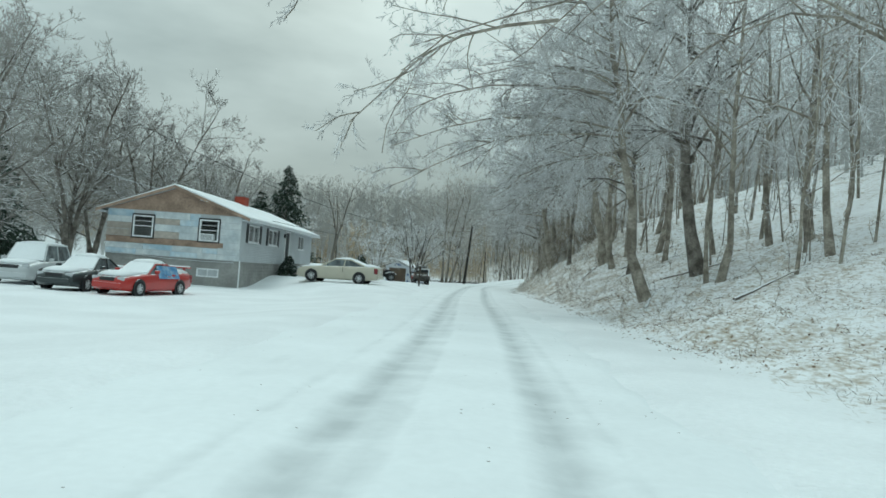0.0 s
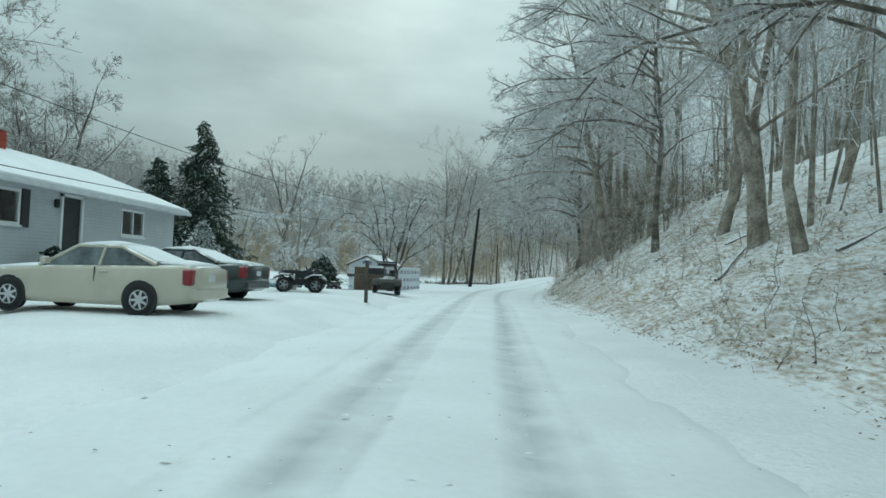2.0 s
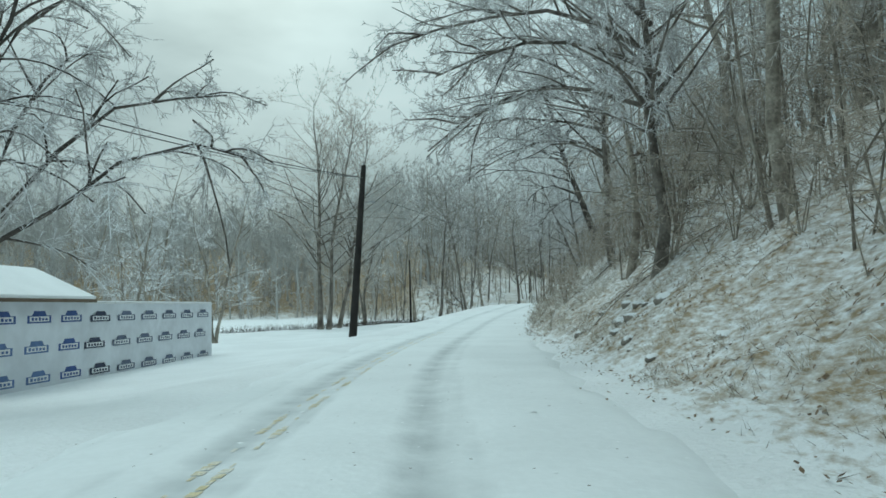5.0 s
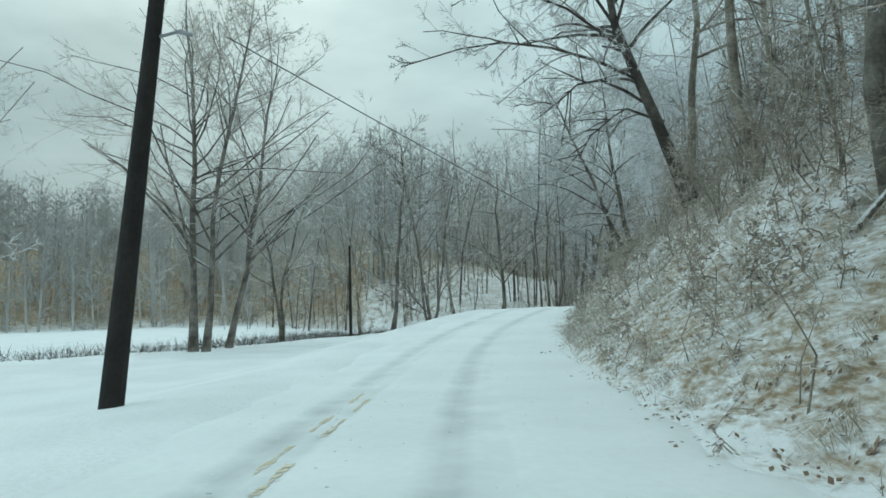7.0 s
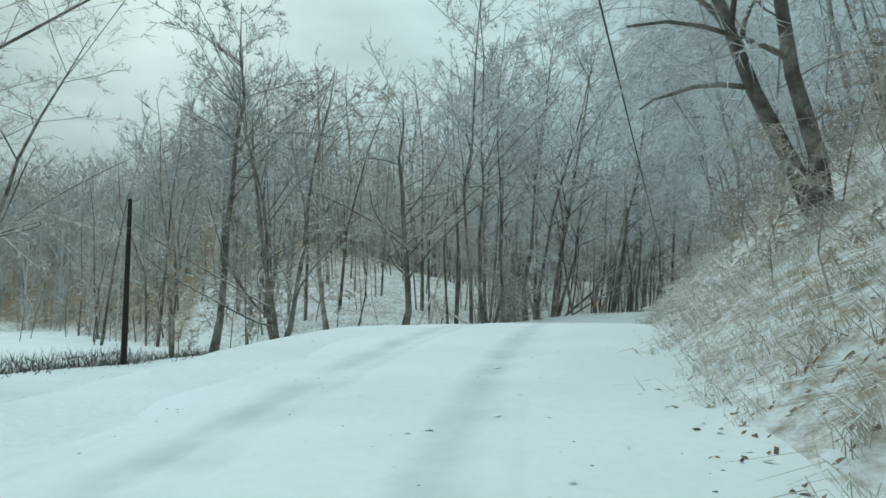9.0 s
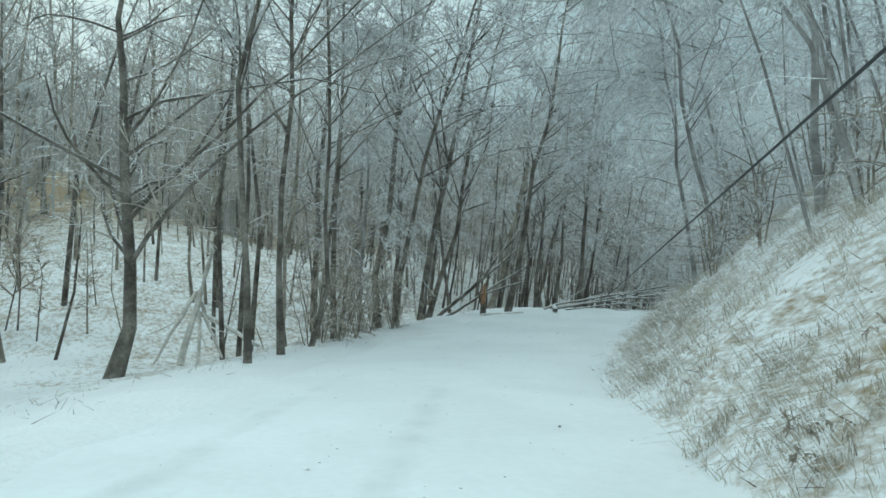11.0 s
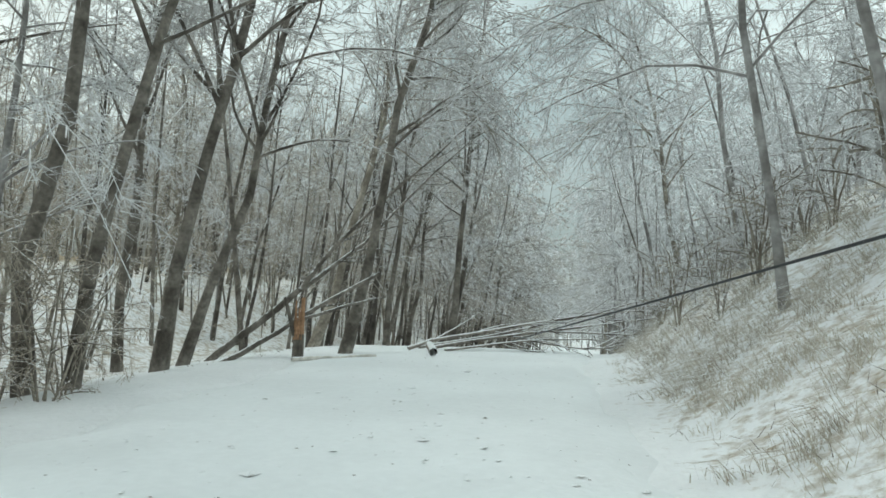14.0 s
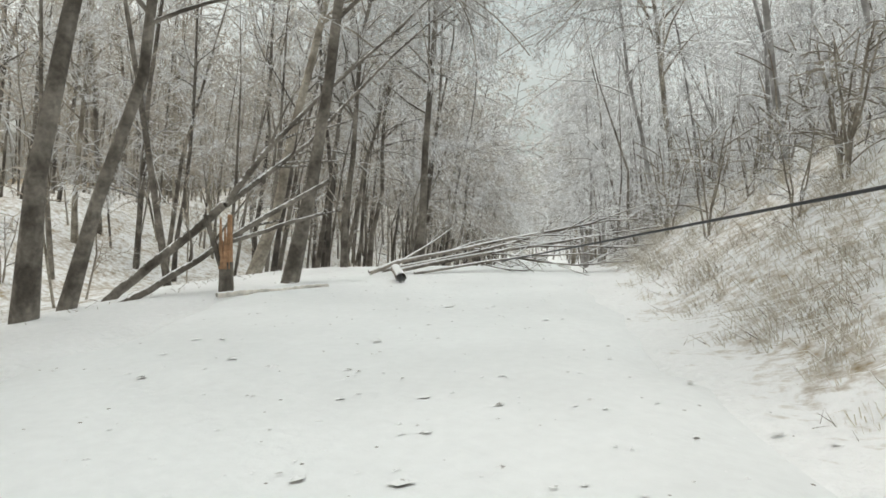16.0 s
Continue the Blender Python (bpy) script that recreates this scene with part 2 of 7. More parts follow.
def resample(points, step):
    p = np.array(points, float)
    s = np.r_[0, np.cumsum(np.hypot(*np.diff(p[:, :2], axis=0).T))]
    # Catmull-Rom through the points
    out = []
    for i in range(len(p) - 1):
        p0, p1, p2, p3 = p[max(i - 1, 0)], p[i], p[i + 1], p[min(i + 2, len(p) - 1)]
        n = max(1, int((s[i + 1] - s[i]) / step))
        m1 = (p2 - p0) / max(s[min(i + 1, len(p) - 1)] - s[max(i - 1, 0)], 1e-6) * (s[i + 1] - s[i])
        m2 = (p3 - p1) / max(s[min(i + 2, len(p) - 1)] - s[i], 1e-6) * (s[i + 1] - s[i])
        for k in range(n):
            t = k / n
            out.append((2 * t**3 - 3 * t**2 + 1) * p1 + (t**3 - 2 * t**2 + t) * m1 + (3 * t**2 - 2 * t**3) * p2 + (t**3 - t**2) * m2)
    out.append(p[-1])
    return np.array(out)


AXIS = resample(LINE, 0.7)
WAY = np.gradient(AXIS[:, :2], axis=0)
WAY /= np.linalg.norm(WAY, axis=1)[:, None]
SIDE = np.stack([WAY[:, 1], -WAY[:, 0]], 1)


def smooth01(v, a, b):
    t = np.clip((v - a) / (b - a), 0, 1)
    return t * t * (3 - 2 * t)


def lump(x, y, scale, amount):
    """Gentle unevenness from a few sines."""
    return amount * (np.sin(x / scale + 1.3) * np.cos(y / scale * 0.83 + 0.4) + 0.5 * np.sin(x / scale * 2.3 + y / scale * 1.7) + 0.3 * np.cos(x / scale * 4.1 - y / scale * 3.7))


def beside(x, y):
    """The place along the road's line, the way to its right, and the road's height there."""
    x, y = np.atleast_1d(np.asarray(x, float)), np.atleast_1d(np.asarray(y, float))
    idx = np.empty(x.shape, int)
    for a in range(0, x.size, 4000):
        sl = slice(a, a + 4000)
        idx[sl] = ((x[sl, None] - AXIS[None, :, 0]) ** 2 + (y[sl, None] - AXIS[None, :, 1]) ** 2).argmin(1)
    off = np.stack([x, y], 1) - AXIS[idx, :2]
    right = (off * SIDE[idx]).sum(1)
    far = np.hypot(*off.T) * np.where(right >= 0, 1, -1)
    return AXIS[idx, 1], far, AXIS[idx, 2]


def wood_line(x):
    """Where the wooded slope begins beyond the field."""
    return np.interp(x, [-140, -70, -30, -12, -3, 4, 12, 30, 70], [150, 185, 200, 192, 168, 150, 146, 142, 132])


CREEK = np.array([(-90, 92), (-40, 113), (-20, 121.5), (-12, 124.8), (-7, 127.2), (-3.4, 131), (-1.0, 136), (1.2, 139.6), (3.0, 143.5), (4.0, 147)], float)


def creek_off(x, y):
    """How far a place lies from the creek's line."""
    p = np.stack([x, y], 1)
    best = np.full(len(p), 1e9)
    for a, b in zip(CREEK[:-1], CREEK[1:]):
        t = np.clip(((p - a) @ (b - a)) / ((b - a) @ (b - a)), 0, 1)
        best = np.minimum(best, np.hypot(*(p - a - t[:, None] * (b - a)).T))
    return best


def ground_z(x, y):
    x, y = np.atleast_1d(np.asarray(x, float)), np.atleast_1d(np.asarray(y, float))
    along, d, zr = beside(x, y)
    foot = np.interp(along, *FOOT)
    steep = np.interp(along, [0, 25, 50, 68, 90, 110, 125, 142, 152, 170], [0.30, 0.36, 0.5, 0.85, 0.9, 0.95, 0.95, 0.9, 0.75, 0.5])
    gentle = np.interp(along, [0, 50, 100, 150], [0.42, 0.5, 0.55, 0.45])
    up = np.clip(d - foot, 0, None)
    right = np.where(up < 7, steep * up, steep * 7 + gentle * (up - 7))
    open_end = 1 - 0.93 * smooth01(x, 60, 96) * smooth01(y, 158, 180)
    right = 38 * (1 - np.exp(-right * open_end / 38)) + np.where(up > 0, lump(x, y, 1.7, 0.12) * np.clip(up, 0, 1.5), 0)
    # the left side: yard, then a low field, then a wooded slope
    left = -d
    rise = smooth01(y - np.clip(left - 8, 0, 5) * 1.4, 34, 40.5)
    yard = np.where(left > 3, 0.28 * rise * smooth01(left, 3, 6) - 0.45 * (1 - rise) * smooth01(left, 4, 9), 0)
    yard = yard * (1 - smooth01(y, 62, 74)) - 0.28 * smooth01(y, 72, 82) * smooth01(left, 4, 7) * (1 - smooth01(y, 95, 100))
    field = (-0.45 - zr * 0.85 * (1 - 0.9 * smooth01(x, 6, 13) * smooth01(y, 129, 138))) * smooth01(y, 96, 104) * smooth01(left, 4.5, 9)
    ditch = -0.85 * np.exp(-(creek_off(x, y) / 1.25) ** 4)
    slope = np.clip(y - wood_line(x), 0, None) * np.interp(x, [2, 12, 26], [0.36, 0.26, 0.13]) * smooth01(left, 6, 16)
    west = np.clip(-x - 75, 0, None) * 0.24
    hills = 30 * (1 - np.exp(-(slope * open_end + west) / 30))
    leftz = yard + field + ditch + hills + lump(x, y, 3.0, 0.03) * smooth01(left, 4, 8)
    return zr + np.where(d > 0, right, leftz)


def gz(x, y):
    return float(ground_z([x], [y])[0])


def graded(a, b, step, lo, hi):
    """Even steps from a to b, and growing ones out to lo and hi."""
    mid = list(np.arange(a, b + 1e-6, step))
    out, s = [], step
    v = b
    while v < hi:
        s *= 1.16
        v += s
        out.append(v)
    low, s, v = [], step, a
    while v > lo:
        s *= 1.16
        v -= s
        low.append(v)
    return np.array(low[::-1] + mid + out)


gx, gy = graded(-14, 46, 0.55, -900, 900), graded(-4, 172, 0.75, -500, 1200)
GX, GY = np.meshgrid(gx, gy, indexing="ij")
gzv = ground_z(GX.ravel(), GY.ravel())
g_al, g_d, _ = beside(GX.ravel(), GY.ravel())
gzv -= 0.14 * (1 - smooth01(np.abs(g_d + 0.55), 2.3, 3.5))
nx, ny = GX.shape
ids = np.arange(nx * ny).reshape(nx, ny)
quads = np.stack([ids[:-1, :-1], ids[1:, :-1], ids[1:, 1:], ids[:-1, 1:]], -1).reshape(-1, 4)
g_me = mesh_of("ground", np.stack([GX.ravel(), GY.ravel(), gzv], 1), quads.tolist(), M_ground, True)
g_up = g_d - np.interp(g_al, *FOOT)
g_lit = np.where(g_d > 0, np.interp(g_al, [20, 48, 62, 105, 120, 140], [0.27, 0.32, 0.345, 0.35, 0.31, 0.27]) * (smooth01(g_up, -1.2, 0.6) + 0.13 * np.exp(-((g_up - 0.8) / 1.3) ** 2)) - 0.08 * smooth01(g_up, 6, 14), 0.0)
g_wood = GY.ravel() - wood_line(GX.ravel())
g_lit += np.where(g_d < 0, 0.31 * smooth01(-g_d, 4.0, 7) * np.maximum(smooth01(g_wood, -6, 4), smooth01(GX.ravel(), 9, 15) * smooth01(GY.ravel(), 133, 139)), 0.0)
g_lit += 0.10 * smooth01(gzv, 2.5, 9) * (g_d < 0)
g_lit += 0.16 * smooth01(-g_d, 22, 40) * (g_d < 0) * np.maximum(smooth01(g_wood, 0, 10), smooth01(-GX.ravel(), 60, 80))
g_lit += 0.55 * np.exp(-((creek_off(GX.ravel(), GY.ravel()) - 0.5) / 1.1) ** 2) * (g_d < -4)
g_lit += 0.12 * smooth01(g_wood, -4, 0) * (1 - smooth01(g_wood, 24, 34)) * (g_d < -14) * (GX.ravel() < 4)
lit = g_me.attributes.new("litter", "FLOAT", "POINT")
lit.data.foreach_set("value", g_lit.astype(np.float32))
ground = tagged(new("ground", g_me), "snow-covered ground with leaf litter on the bank", "ground", kind="structure")

# the road: driven snow with two ruts
r_d = np.arange(-3.9, 2.85, 0.15)
r_s = [i for i in range(len(AXIS)) if -40 < AXIS[i, 1] < 230]
RA, RS = AXIS[r_s], SIDE[r_s]
rx = RA[:, None, 0] + r_d[None] * RS[:, None, 0]
ry = RA[:, None, 1] + r_d[None] * RS[:, None, 1]
wob = (0.12 * np.sin(RA[:, 1] / 7.0) + np.interp(RA[:, 1], [30, 48, 58, 73, 82, 105], [0, -0.25, -0.35, -0.7, -1.0, -1.2]))[:, None]
rut = sum(np.exp(-((r_d[None] - c - wob) / w) ** 2) * a for c, w, a in ((-1.05, 0.27, 1.0), (0.78, 0.27, 1.0), (-0.62, 0.13, 0.55), (-1.75, 0.16, 0.4), (1.25, 0.14, 0.4), (-2.6, 0.2, 0.3)))
rut = rut * np.interp(RA[:, 1], [-40, 85, 104, 122, 132, 140], [1, 1, 0.7, 0.7, 0.35, 0.0])[:, None]
crown = 0.06 * (1 - ((r_d[None] + 0.55) / 3.4) ** 2)
rz = RA[:, None, 2] + crown - 0.045 * rut + lump(rx, ry, 0.6, 0.006)
edge = np.minimum(r_d - r_d[0], r_d[-1] - r_d)[None]
ragged = 0.55 + lump(rx, ry, 0.9, 0.22)
rz = rz - 0.2 * np.clip(ragged - edge, 0, None) / 0.55
nr, nd = rx.shape
ids = np.arange(nr * nd).reshape(nr, nd)
quads = np.stack([ids[:-1, :-1], ids[:-1, 1:], ids[1:, 1:], ids[1:, :-1]], -1).reshape(-1, 4)
road_me = mesh_of("road", np.stack([rx.ravel(), ry.ravel(), rz.ravel()], 1), quads.tolist(), M_road, True)
ra = road_me.attributes.new("rut", "FLOAT", "POINT")
ra.data.foreach_set("value", rut.ravel().astype(np.float32))
road = tagged(new("road", road_me), "snow-covered country road with two tyre ruts", "road", kind="structure")


def rut_nodes():
    """Slush shows grey in the ruts, and dark crumbs and twigs lie on the snow."""
    n, l = M_road.node_tree.nodes, M_road.node_tree.links
    b = n["Principled BSDF"]
    base = b.inputs["Base Color"].links[0].from_socket
    at, co = n.new("ShaderNodeAttribute"), n.new("ShaderNodeTexCoord")
    at.attribute_name = "rut"
    no = n.new("ShaderNodeTexNoise")
    no.inputs["Scale"].default_value, no.inputs["Detail"].default_value = 1.4, 6
    l.new(co.outputs["Object"], no.inputs["Vector"])
    mul = n.new("ShaderNodeMath")
    mul.operation = "MULTIPLY"
    l.new(at.outputs["Fac"], mul.inputs[0])
    l.new(no.outputs["Fac"], mul.inputs[1])
    rng = n.new("ShaderNodeMapRange")
    rng.inputs["From Min"].default_value, rng.inputs["From Max"].default_value, rng.inputs["To Max"].default_value = 0.12, 0.6, 0.8
    l.new(mul.outputs[0], rng.inputs["Value"])
    mix = n.new("ShaderNodeMixRGB")
    l.new(rng.outputs["Result"], mix.inputs["Fac"])
    l.new(base, mix.inputs["Color1"])
    mix.inputs["Color2"].default_value = (0.44, 0.47, 0.485, 1)
    vo = n.new("ShaderNodeTexVoronoi")
    vo.inputs["Scale"].default_value = 3.4
    l.new(co.outputs["Object"], vo.inputs["Vector"])
    r2 = n.new("ShaderNodeMapRange")
    r2.inputs["From Min"].default_value, r2.inputs["From Max"].default_value = 0.058, 0.035
    l.new(vo.outputs["Distance"], r2.inputs["Value"])
    m2 = n.new("ShaderNodeMixRGB")
    l.new(r2.outputs["Result"], m2.inputs["Fac"])
    l.new(mix.outputs["Color"], m2.inputs["Color1"])
    m2.inputs["Color2"].default_value = (0.12, 0.1, 0.085, 1)
    l.new(m2.outputs["Color"], b.inputs["Base Color"])


rut_nodes()


def centre_line():
    """The double yellow line where traffic has worn the snow thin."""
    M_line = material("worn_yellow_paint", (0.72, 0.63, 0.40), rough=0.8, vary=0.4, scale=6, fine=40, bump=0.2, color2=(0.82, 0.80, 0.74))
    verts, faces = [], []
    for off in (-1.62, -1.84):
        for i in range(nr - 1):
            if not 70 < RA[i, 1] < 99:
                continue
            for k in range(4):
                a, b = i + k / 4, i + (k + 0.8) / 4
                w = 0.07 * (np.sin(a * 2.1 + off * 9) + 0.8 * np.sin(a * 5.3 + off * 4) + 0.5)
                if w < 0.02:
                    continue
                ends = []
                for u in (a, b):
                    j, f = int(u), u - int(u)
                    for side in (-0.5, 0.5):
                        d = off + side * min(w, 0.1)
                        g = (d - r_d[0]) / 0.15
                        c = int(g)
                        at = lambda arr: (arr[j, c] * (1 - f) + arr[j + 1, c] * f) * (1 - g + c) + (arr[j, c + 1] * (1 - f) + arr[j + 1, c + 1] * f) * (g - c)  # noqa: E731
                        ends.append((at(rx), at(ry), at(rz) + 0.005))
                n0 = len(verts)
                verts += ends
                faces.append((n0, n0 + 1, n0 + 3, n0 + 2))
    return tagged(new("road_marking", mesh_of("road_marking", verts, faces, M_line)), "worn yellow centre line showing through thin snow", "road marking", kind="structure")


centre_line()


# ---- trees ----
def tubes(paths, radii, sides):
    """Tapered tubes along paths of equal length: arrays n x k x 3 and n x k."""
    paths, radii = np.asarray(paths, float), np.asarray(radii, float)
    n, k, _ = paths.shape
    way = np.gradient(paths, axis=1)
    way /= np.linalg.norm(way, axis=2, keepdims=True) + 1e-9
    ref = np.where(np.abs(way[..., 2:3]) > 0.9, np.array([1.0, 0, 0]), np.array([0, 0, 1.0]))
    u = np.cross(way, ref)
    u /= np.linalg.norm(u, axis=2, keepdims=True) + 1e-9
    v = np.cross(way, u)
    ang = np.arange(sides) / sides * 2 * np.pi
    ring = paths[:, :, None] + radii[:, :, None, None] * (np.cos(ang)[:, None] * u[:, :, None] + np.sin(ang)[:, None] * v[:, :, None])
    verts = ring.reshape(-1, 3)
    ids = np.arange(n * k * sides).reshape(n, k, sides)
    nxt = np.roll(ids, -1, axis=2)
    faces = np.stack([ids[:, :-1], nxt[:, :-1], nxt[:, 1:], ids[:, 1:]], -1).reshape(-1, 4)
    return verts, faces


def spikes(paths, widths, rng):
    """Single pointed slivers from the first to the last point of each path."""
    a, c = paths[:, 0], paths[:, -1]
    n = len(a)
    across = np.cross(c - a, rng.normal(size=(n, 3)))
    across *= 0.5 * np.asarray(widths)[:, None] / (np.linalg.norm(across, axis=1, keepdims=True) + 1e-9)
    return np.stack([a - across, a + across, c], 1).reshape(-1, 3), np.arange(n * 3).reshape(n, 3)


def ribbons(paths, widths, rng):
    """Thin pointed ribbons along paths n x k x 3."""
    paths = np.asarray(paths, float)
    n, k, _ = paths.shape
    way = paths[:, -1] - paths[:, 0]
    across = np.cross(way, rng.normal(size=(n, 3)))
    across /= np.linalg.norm(across, axis=1, keepdims=True) + 1e-9
    taper = np.linspace(1, 0.35, k)[None, :, None]
    half = 0.5 * np.asarray(widths)[:, None, None] * taper * across[:, None]
    verts = np.stack([paths - half, paths + half], 2).reshape(-1, 3)
    ids = np.arange(n * k * 2).reshape(n, k, 2)
    faces = np.stack([ids[:, :-1, 0], ids[:, :-1, 1], ids[:, 1:, 1], ids[:, 1:, 0]], -1).reshape(-1, 4)
    return verts, faces


def sprout(paths, radii, count, rng, lo, hi, angle, length, bend, k, thin, up=0.0):
    """Shoots along parent paths: their paths and radii. length may be a number or one for each parent."""
    n, kk, _ = paths.shape
    who = np.repeat(np.arange(n), count)
    t = rng.uniform(lo, hi, len(who)) * (kk - 1)
    i = np.minimum(t.astype(int), kk - 2)
    f = (t - i)[:, None]
    start = paths[who, i] * (1 - f) + paths[who, i + 1] * f
    r = radii[who, i] * (1 - f[:, 0]) + radii[who, i + 1] * f[:, 0]
    way = paths[who, i + 1] - paths[who, i]
    way /= np.linalg.norm(way, axis=1, keepdims=True) + 1e-9
    side = np.cross(way, rng.normal(size=(len(who), 3)))
    side /= np.linalg.norm(side, axis=1, keepdims=True) + 1e-9
    a = np.radians(rng.normal(angle, 11, len(who)))[:, None]
    head = np.cos(a) * way + np.sin(a) * side
    head[:, 2] += up
    head /= np.linalg.norm(head, axis=1, keepdims=True)
    ln = (np.asarray(length)[who] if np.ndim(length) else length) * rng.uniform(0.55, 1.15, len(who)) * (1.1 - 0.55 * t / (kk - 1))
    steps = np.linspace(0, 1, k)[None, :, None]
    wig = rng.normal(size=(len(who), 3)) * 0.22
    out = start[:, None] + ln[:, None, None] * (head[:, None] * steps + (np.array([0, 0, bend]) + wig)[:, None] * steps**2)
    out += np.sin(steps * 9 + rng.uniform(0, 6, (len(who), 1, 1))) * rng.normal(size=(len(who), 1, 3)) * 0.02 * ln[:, None, None] * steps
    rr = np.minimum(r * thin, 0.6 * r)[:, None] * np.linspace(1, 0.35, k)[None]
    return out, rr, ln


def tree_meshes(seed, height, trunk_r, spread=0.34, limbs=18, first=0.3, angle=48, bend=0.12, lean=(0, 0), dense=0.88, fork=0, twig=0.023, twigmat=None, barkmat=None, limb_up=0.0, boughs=(), splay=0.2, fork_at=0.0, fuzz=4, bough_r=0.10, bough_len=3.0):
    rng = np.random.default_rng(seed)
    stems = 1 + fork
    paths, radii = [], []
    for s in range(stems):
        k = 9
        st = np.linspace(0, 1, k)
        az = rng.uniform(0, 6.28) if fork == 0 else 6.28 * s / stems + rng.uniform(-0.4, 0.4)
        out = (0.03 if fork == 0 else rng.uniform(0.75, 1.25) * splay) * height
        fs = np.clip(st - fork_at, 0, 1) / (1 - fork_at)
        px = np.cos(az) * out * fs**1.3 + lean[0] * st * height + np.cumsum(rng.normal(0, 0.010 * height, k)) * (st > 0.1)
        py = np.sin(az) * out * fs**1.3 + lean[1] * st * height + np.cumsum(rng.normal(0, 0.010 * height, k)) * (st > 0.1)
        h = height * (1 if s == 0 else rng.uniform(0.8, 0.97))
        paths.append(np.stack([px, py, st * h - 0.25 * (1 - st)], 1))
        flare = 1 + 0.5 * np.exp(-st * 18)
        radii.append(trunk_r * 0.74 * (0.75 if fork else 1) * (1 - st) ** 0.8 * flare + 0.012)
    p0, r0 = np.array(paths), np.array(radii)
    c = lambda v: max(1, int(round(v * dense)))  # noqa: E731
    p1, r1, l1 = sprout(p0, r0, max(3, limbs // stems), rng, first, 0.97, angle, spread * height, bend, 6, 0.5, limb_up)
    if boughs:
        k = np.linspace(0, 1, 6)[:, None]
        add = np.array([np.array(a) * (1 - k) + np.array(e) * k + np.array([0, 0, 1.0]) * np.sin(np.pi * k) * 0.9 + np.cumsum(rng.normal(0, 0.12, (6, 3)), 0) for a, e in boughs])
        extra, er, el = sprout(add, np.full((len(add), 6), bough_r * 0.9), 9, rng, 0.15, 1.0, 40, bough_len, bend, 6, 0.5)
        p1, r1 = np.r_[p1, add, extra], np.r_[r1, np.repeat(np.linspace(bough_r, bough_r * 0.3, 6)[None], len(add), 0), er]
        l1 = np.r_[l1, np.full(len(add), 3.4), el]
    p2, r2, l2 = sprout(p1, r1, c(7), rng, 0.15, 1.0, 44, l1 * 0.5, bend * 0.8, 4, 0.5)
    p3, r3, l3 = sprout(p2, r2, c(7), rng, 0.1, 1.0, 42, l2 * 0.55, bend * 0.6, 3, 0.5)
    p4, r4, l4 = sprout(p3, r3, fuzz, rng, 0.15, 1.0, 40, l3 * 0.7, bend * 0.5, 2, 0.5)
    va, fa = tubes(p0, r0, 8)
    vb, fb = tubes(p1, np.maximum(r1, 0.014), 5)
    vc, fc = tubes(p2[:, [0, 2, 3]], np.maximum(r2[:, [0, 2, 3]], 0.008), 3)
    vd, fd = ribbons(p3[:, ::2], np.full(len(p3), twig), rng)
    ve, fe = spikes(p4, np.full(len(p4), twig * 1.0), rng)
    wood = mesh_of("trunk", np.r_[va, vb], np.r_[fa, fb + len(va)].tolist(), barkmat or M_bark, True)
    fine = mesh_of("crown", np.r_[vc, vd, ve], np.r_[fc, fd + len(vc)].tolist() + (fe + len(vc) + len(vd)).tolist(), twigmat or M_twig)
    return wood, fine


def plant(name, meshes, x, y, turn=0.0, size=1.0, label="", category="tree", group="", sink=0.0, stretch=1.0):
    ob = thing(name, Matrix.LocRotScale((x, y, gz(x, y) - sink), Euler((0, 0, turn)), (size, size, size * stretch)), label, category, group)
    for nm, me in zip(("trunk", "crown"), meshes):
        o = new(nm, me)
        o.parent = ob
    return ob


WOODS = [
    tree_meshes(11, 17, 0.20, spread=0.27, limbs=22, first=0.3, angle=46, bend=0.08),
    tree_meshes(12, 19, 0.26, spread=0.32, limbs=22, first=0.28, angle=52, bend=0.04, fork=1, splay=0.1, fork_at=0.25),
    tree_meshes(13, 15, 0.15, spread=0.26, limbs=20, first=0.35, angle=40, bend=0.14),
    tree_meshes(14, 18, 0.23, spread=0.34, limbs=22, first=0.2, angle=58, bend=-0.06, lean=(0.06, 0.02)),
    tree_meshes(15, 13, 0.12, spread=0.32, limbs=18, first=0.22, angle=50, bend=-0.05, lean=(-0.09, 0.0), twigmat=M_twigpale),
    tree_meshes(16, 16, 0.17, spread=0.32, limbs=20, first=0.25, angle=52, bend=-0.16, twigmat=M_twigpale),
    tree_meshes(17, 11, 0.08, spread=0.24, limbs=14, first=0.15, angle=44, bend=0.08, dense=0.8, barkmat=M_barkdark),
    tree_meshes(18, 12, 0.07, spread=0.2, limbs=12, first=0.25, angle=40, bend=0.1, dense=0.7, lean=(0.1, -0.05)),
    tree_meshes(19, 13, 0.06, spread=0.17, limbs=12, first=0.35, angle=36, bend=0.1, dense=0.7, lean=(0.05, 0.0)),
    tree_meshes(20, 12, 0.11, spread=0.36, limbs=22, first=0.15, angle=56, bend=-0.3, dense=1.15, twig=0.019, twigmat=M_twigpale, barkmat=M_barkpale),
    tree_meshes(24, 11, 0.09, spread=0.4, limbs=24, first=0.2, angle=58, bend=-0.34, lean=(-0.16, 0.1), dense=1.1, twig=0.02, twigmat=M_twigpale, barkmat=M_barkpale),
    tree_meshes(25, 9, 0.07, spread=0.45, limbs=26, first=0.1, angle=62, bend=-0.4, lean=(-0.1, 0.14), fork=1, splay=0.2, dense=1.1, twig=0.02, twigmat=M_twigpale, barkmat=M_barkpale),
]
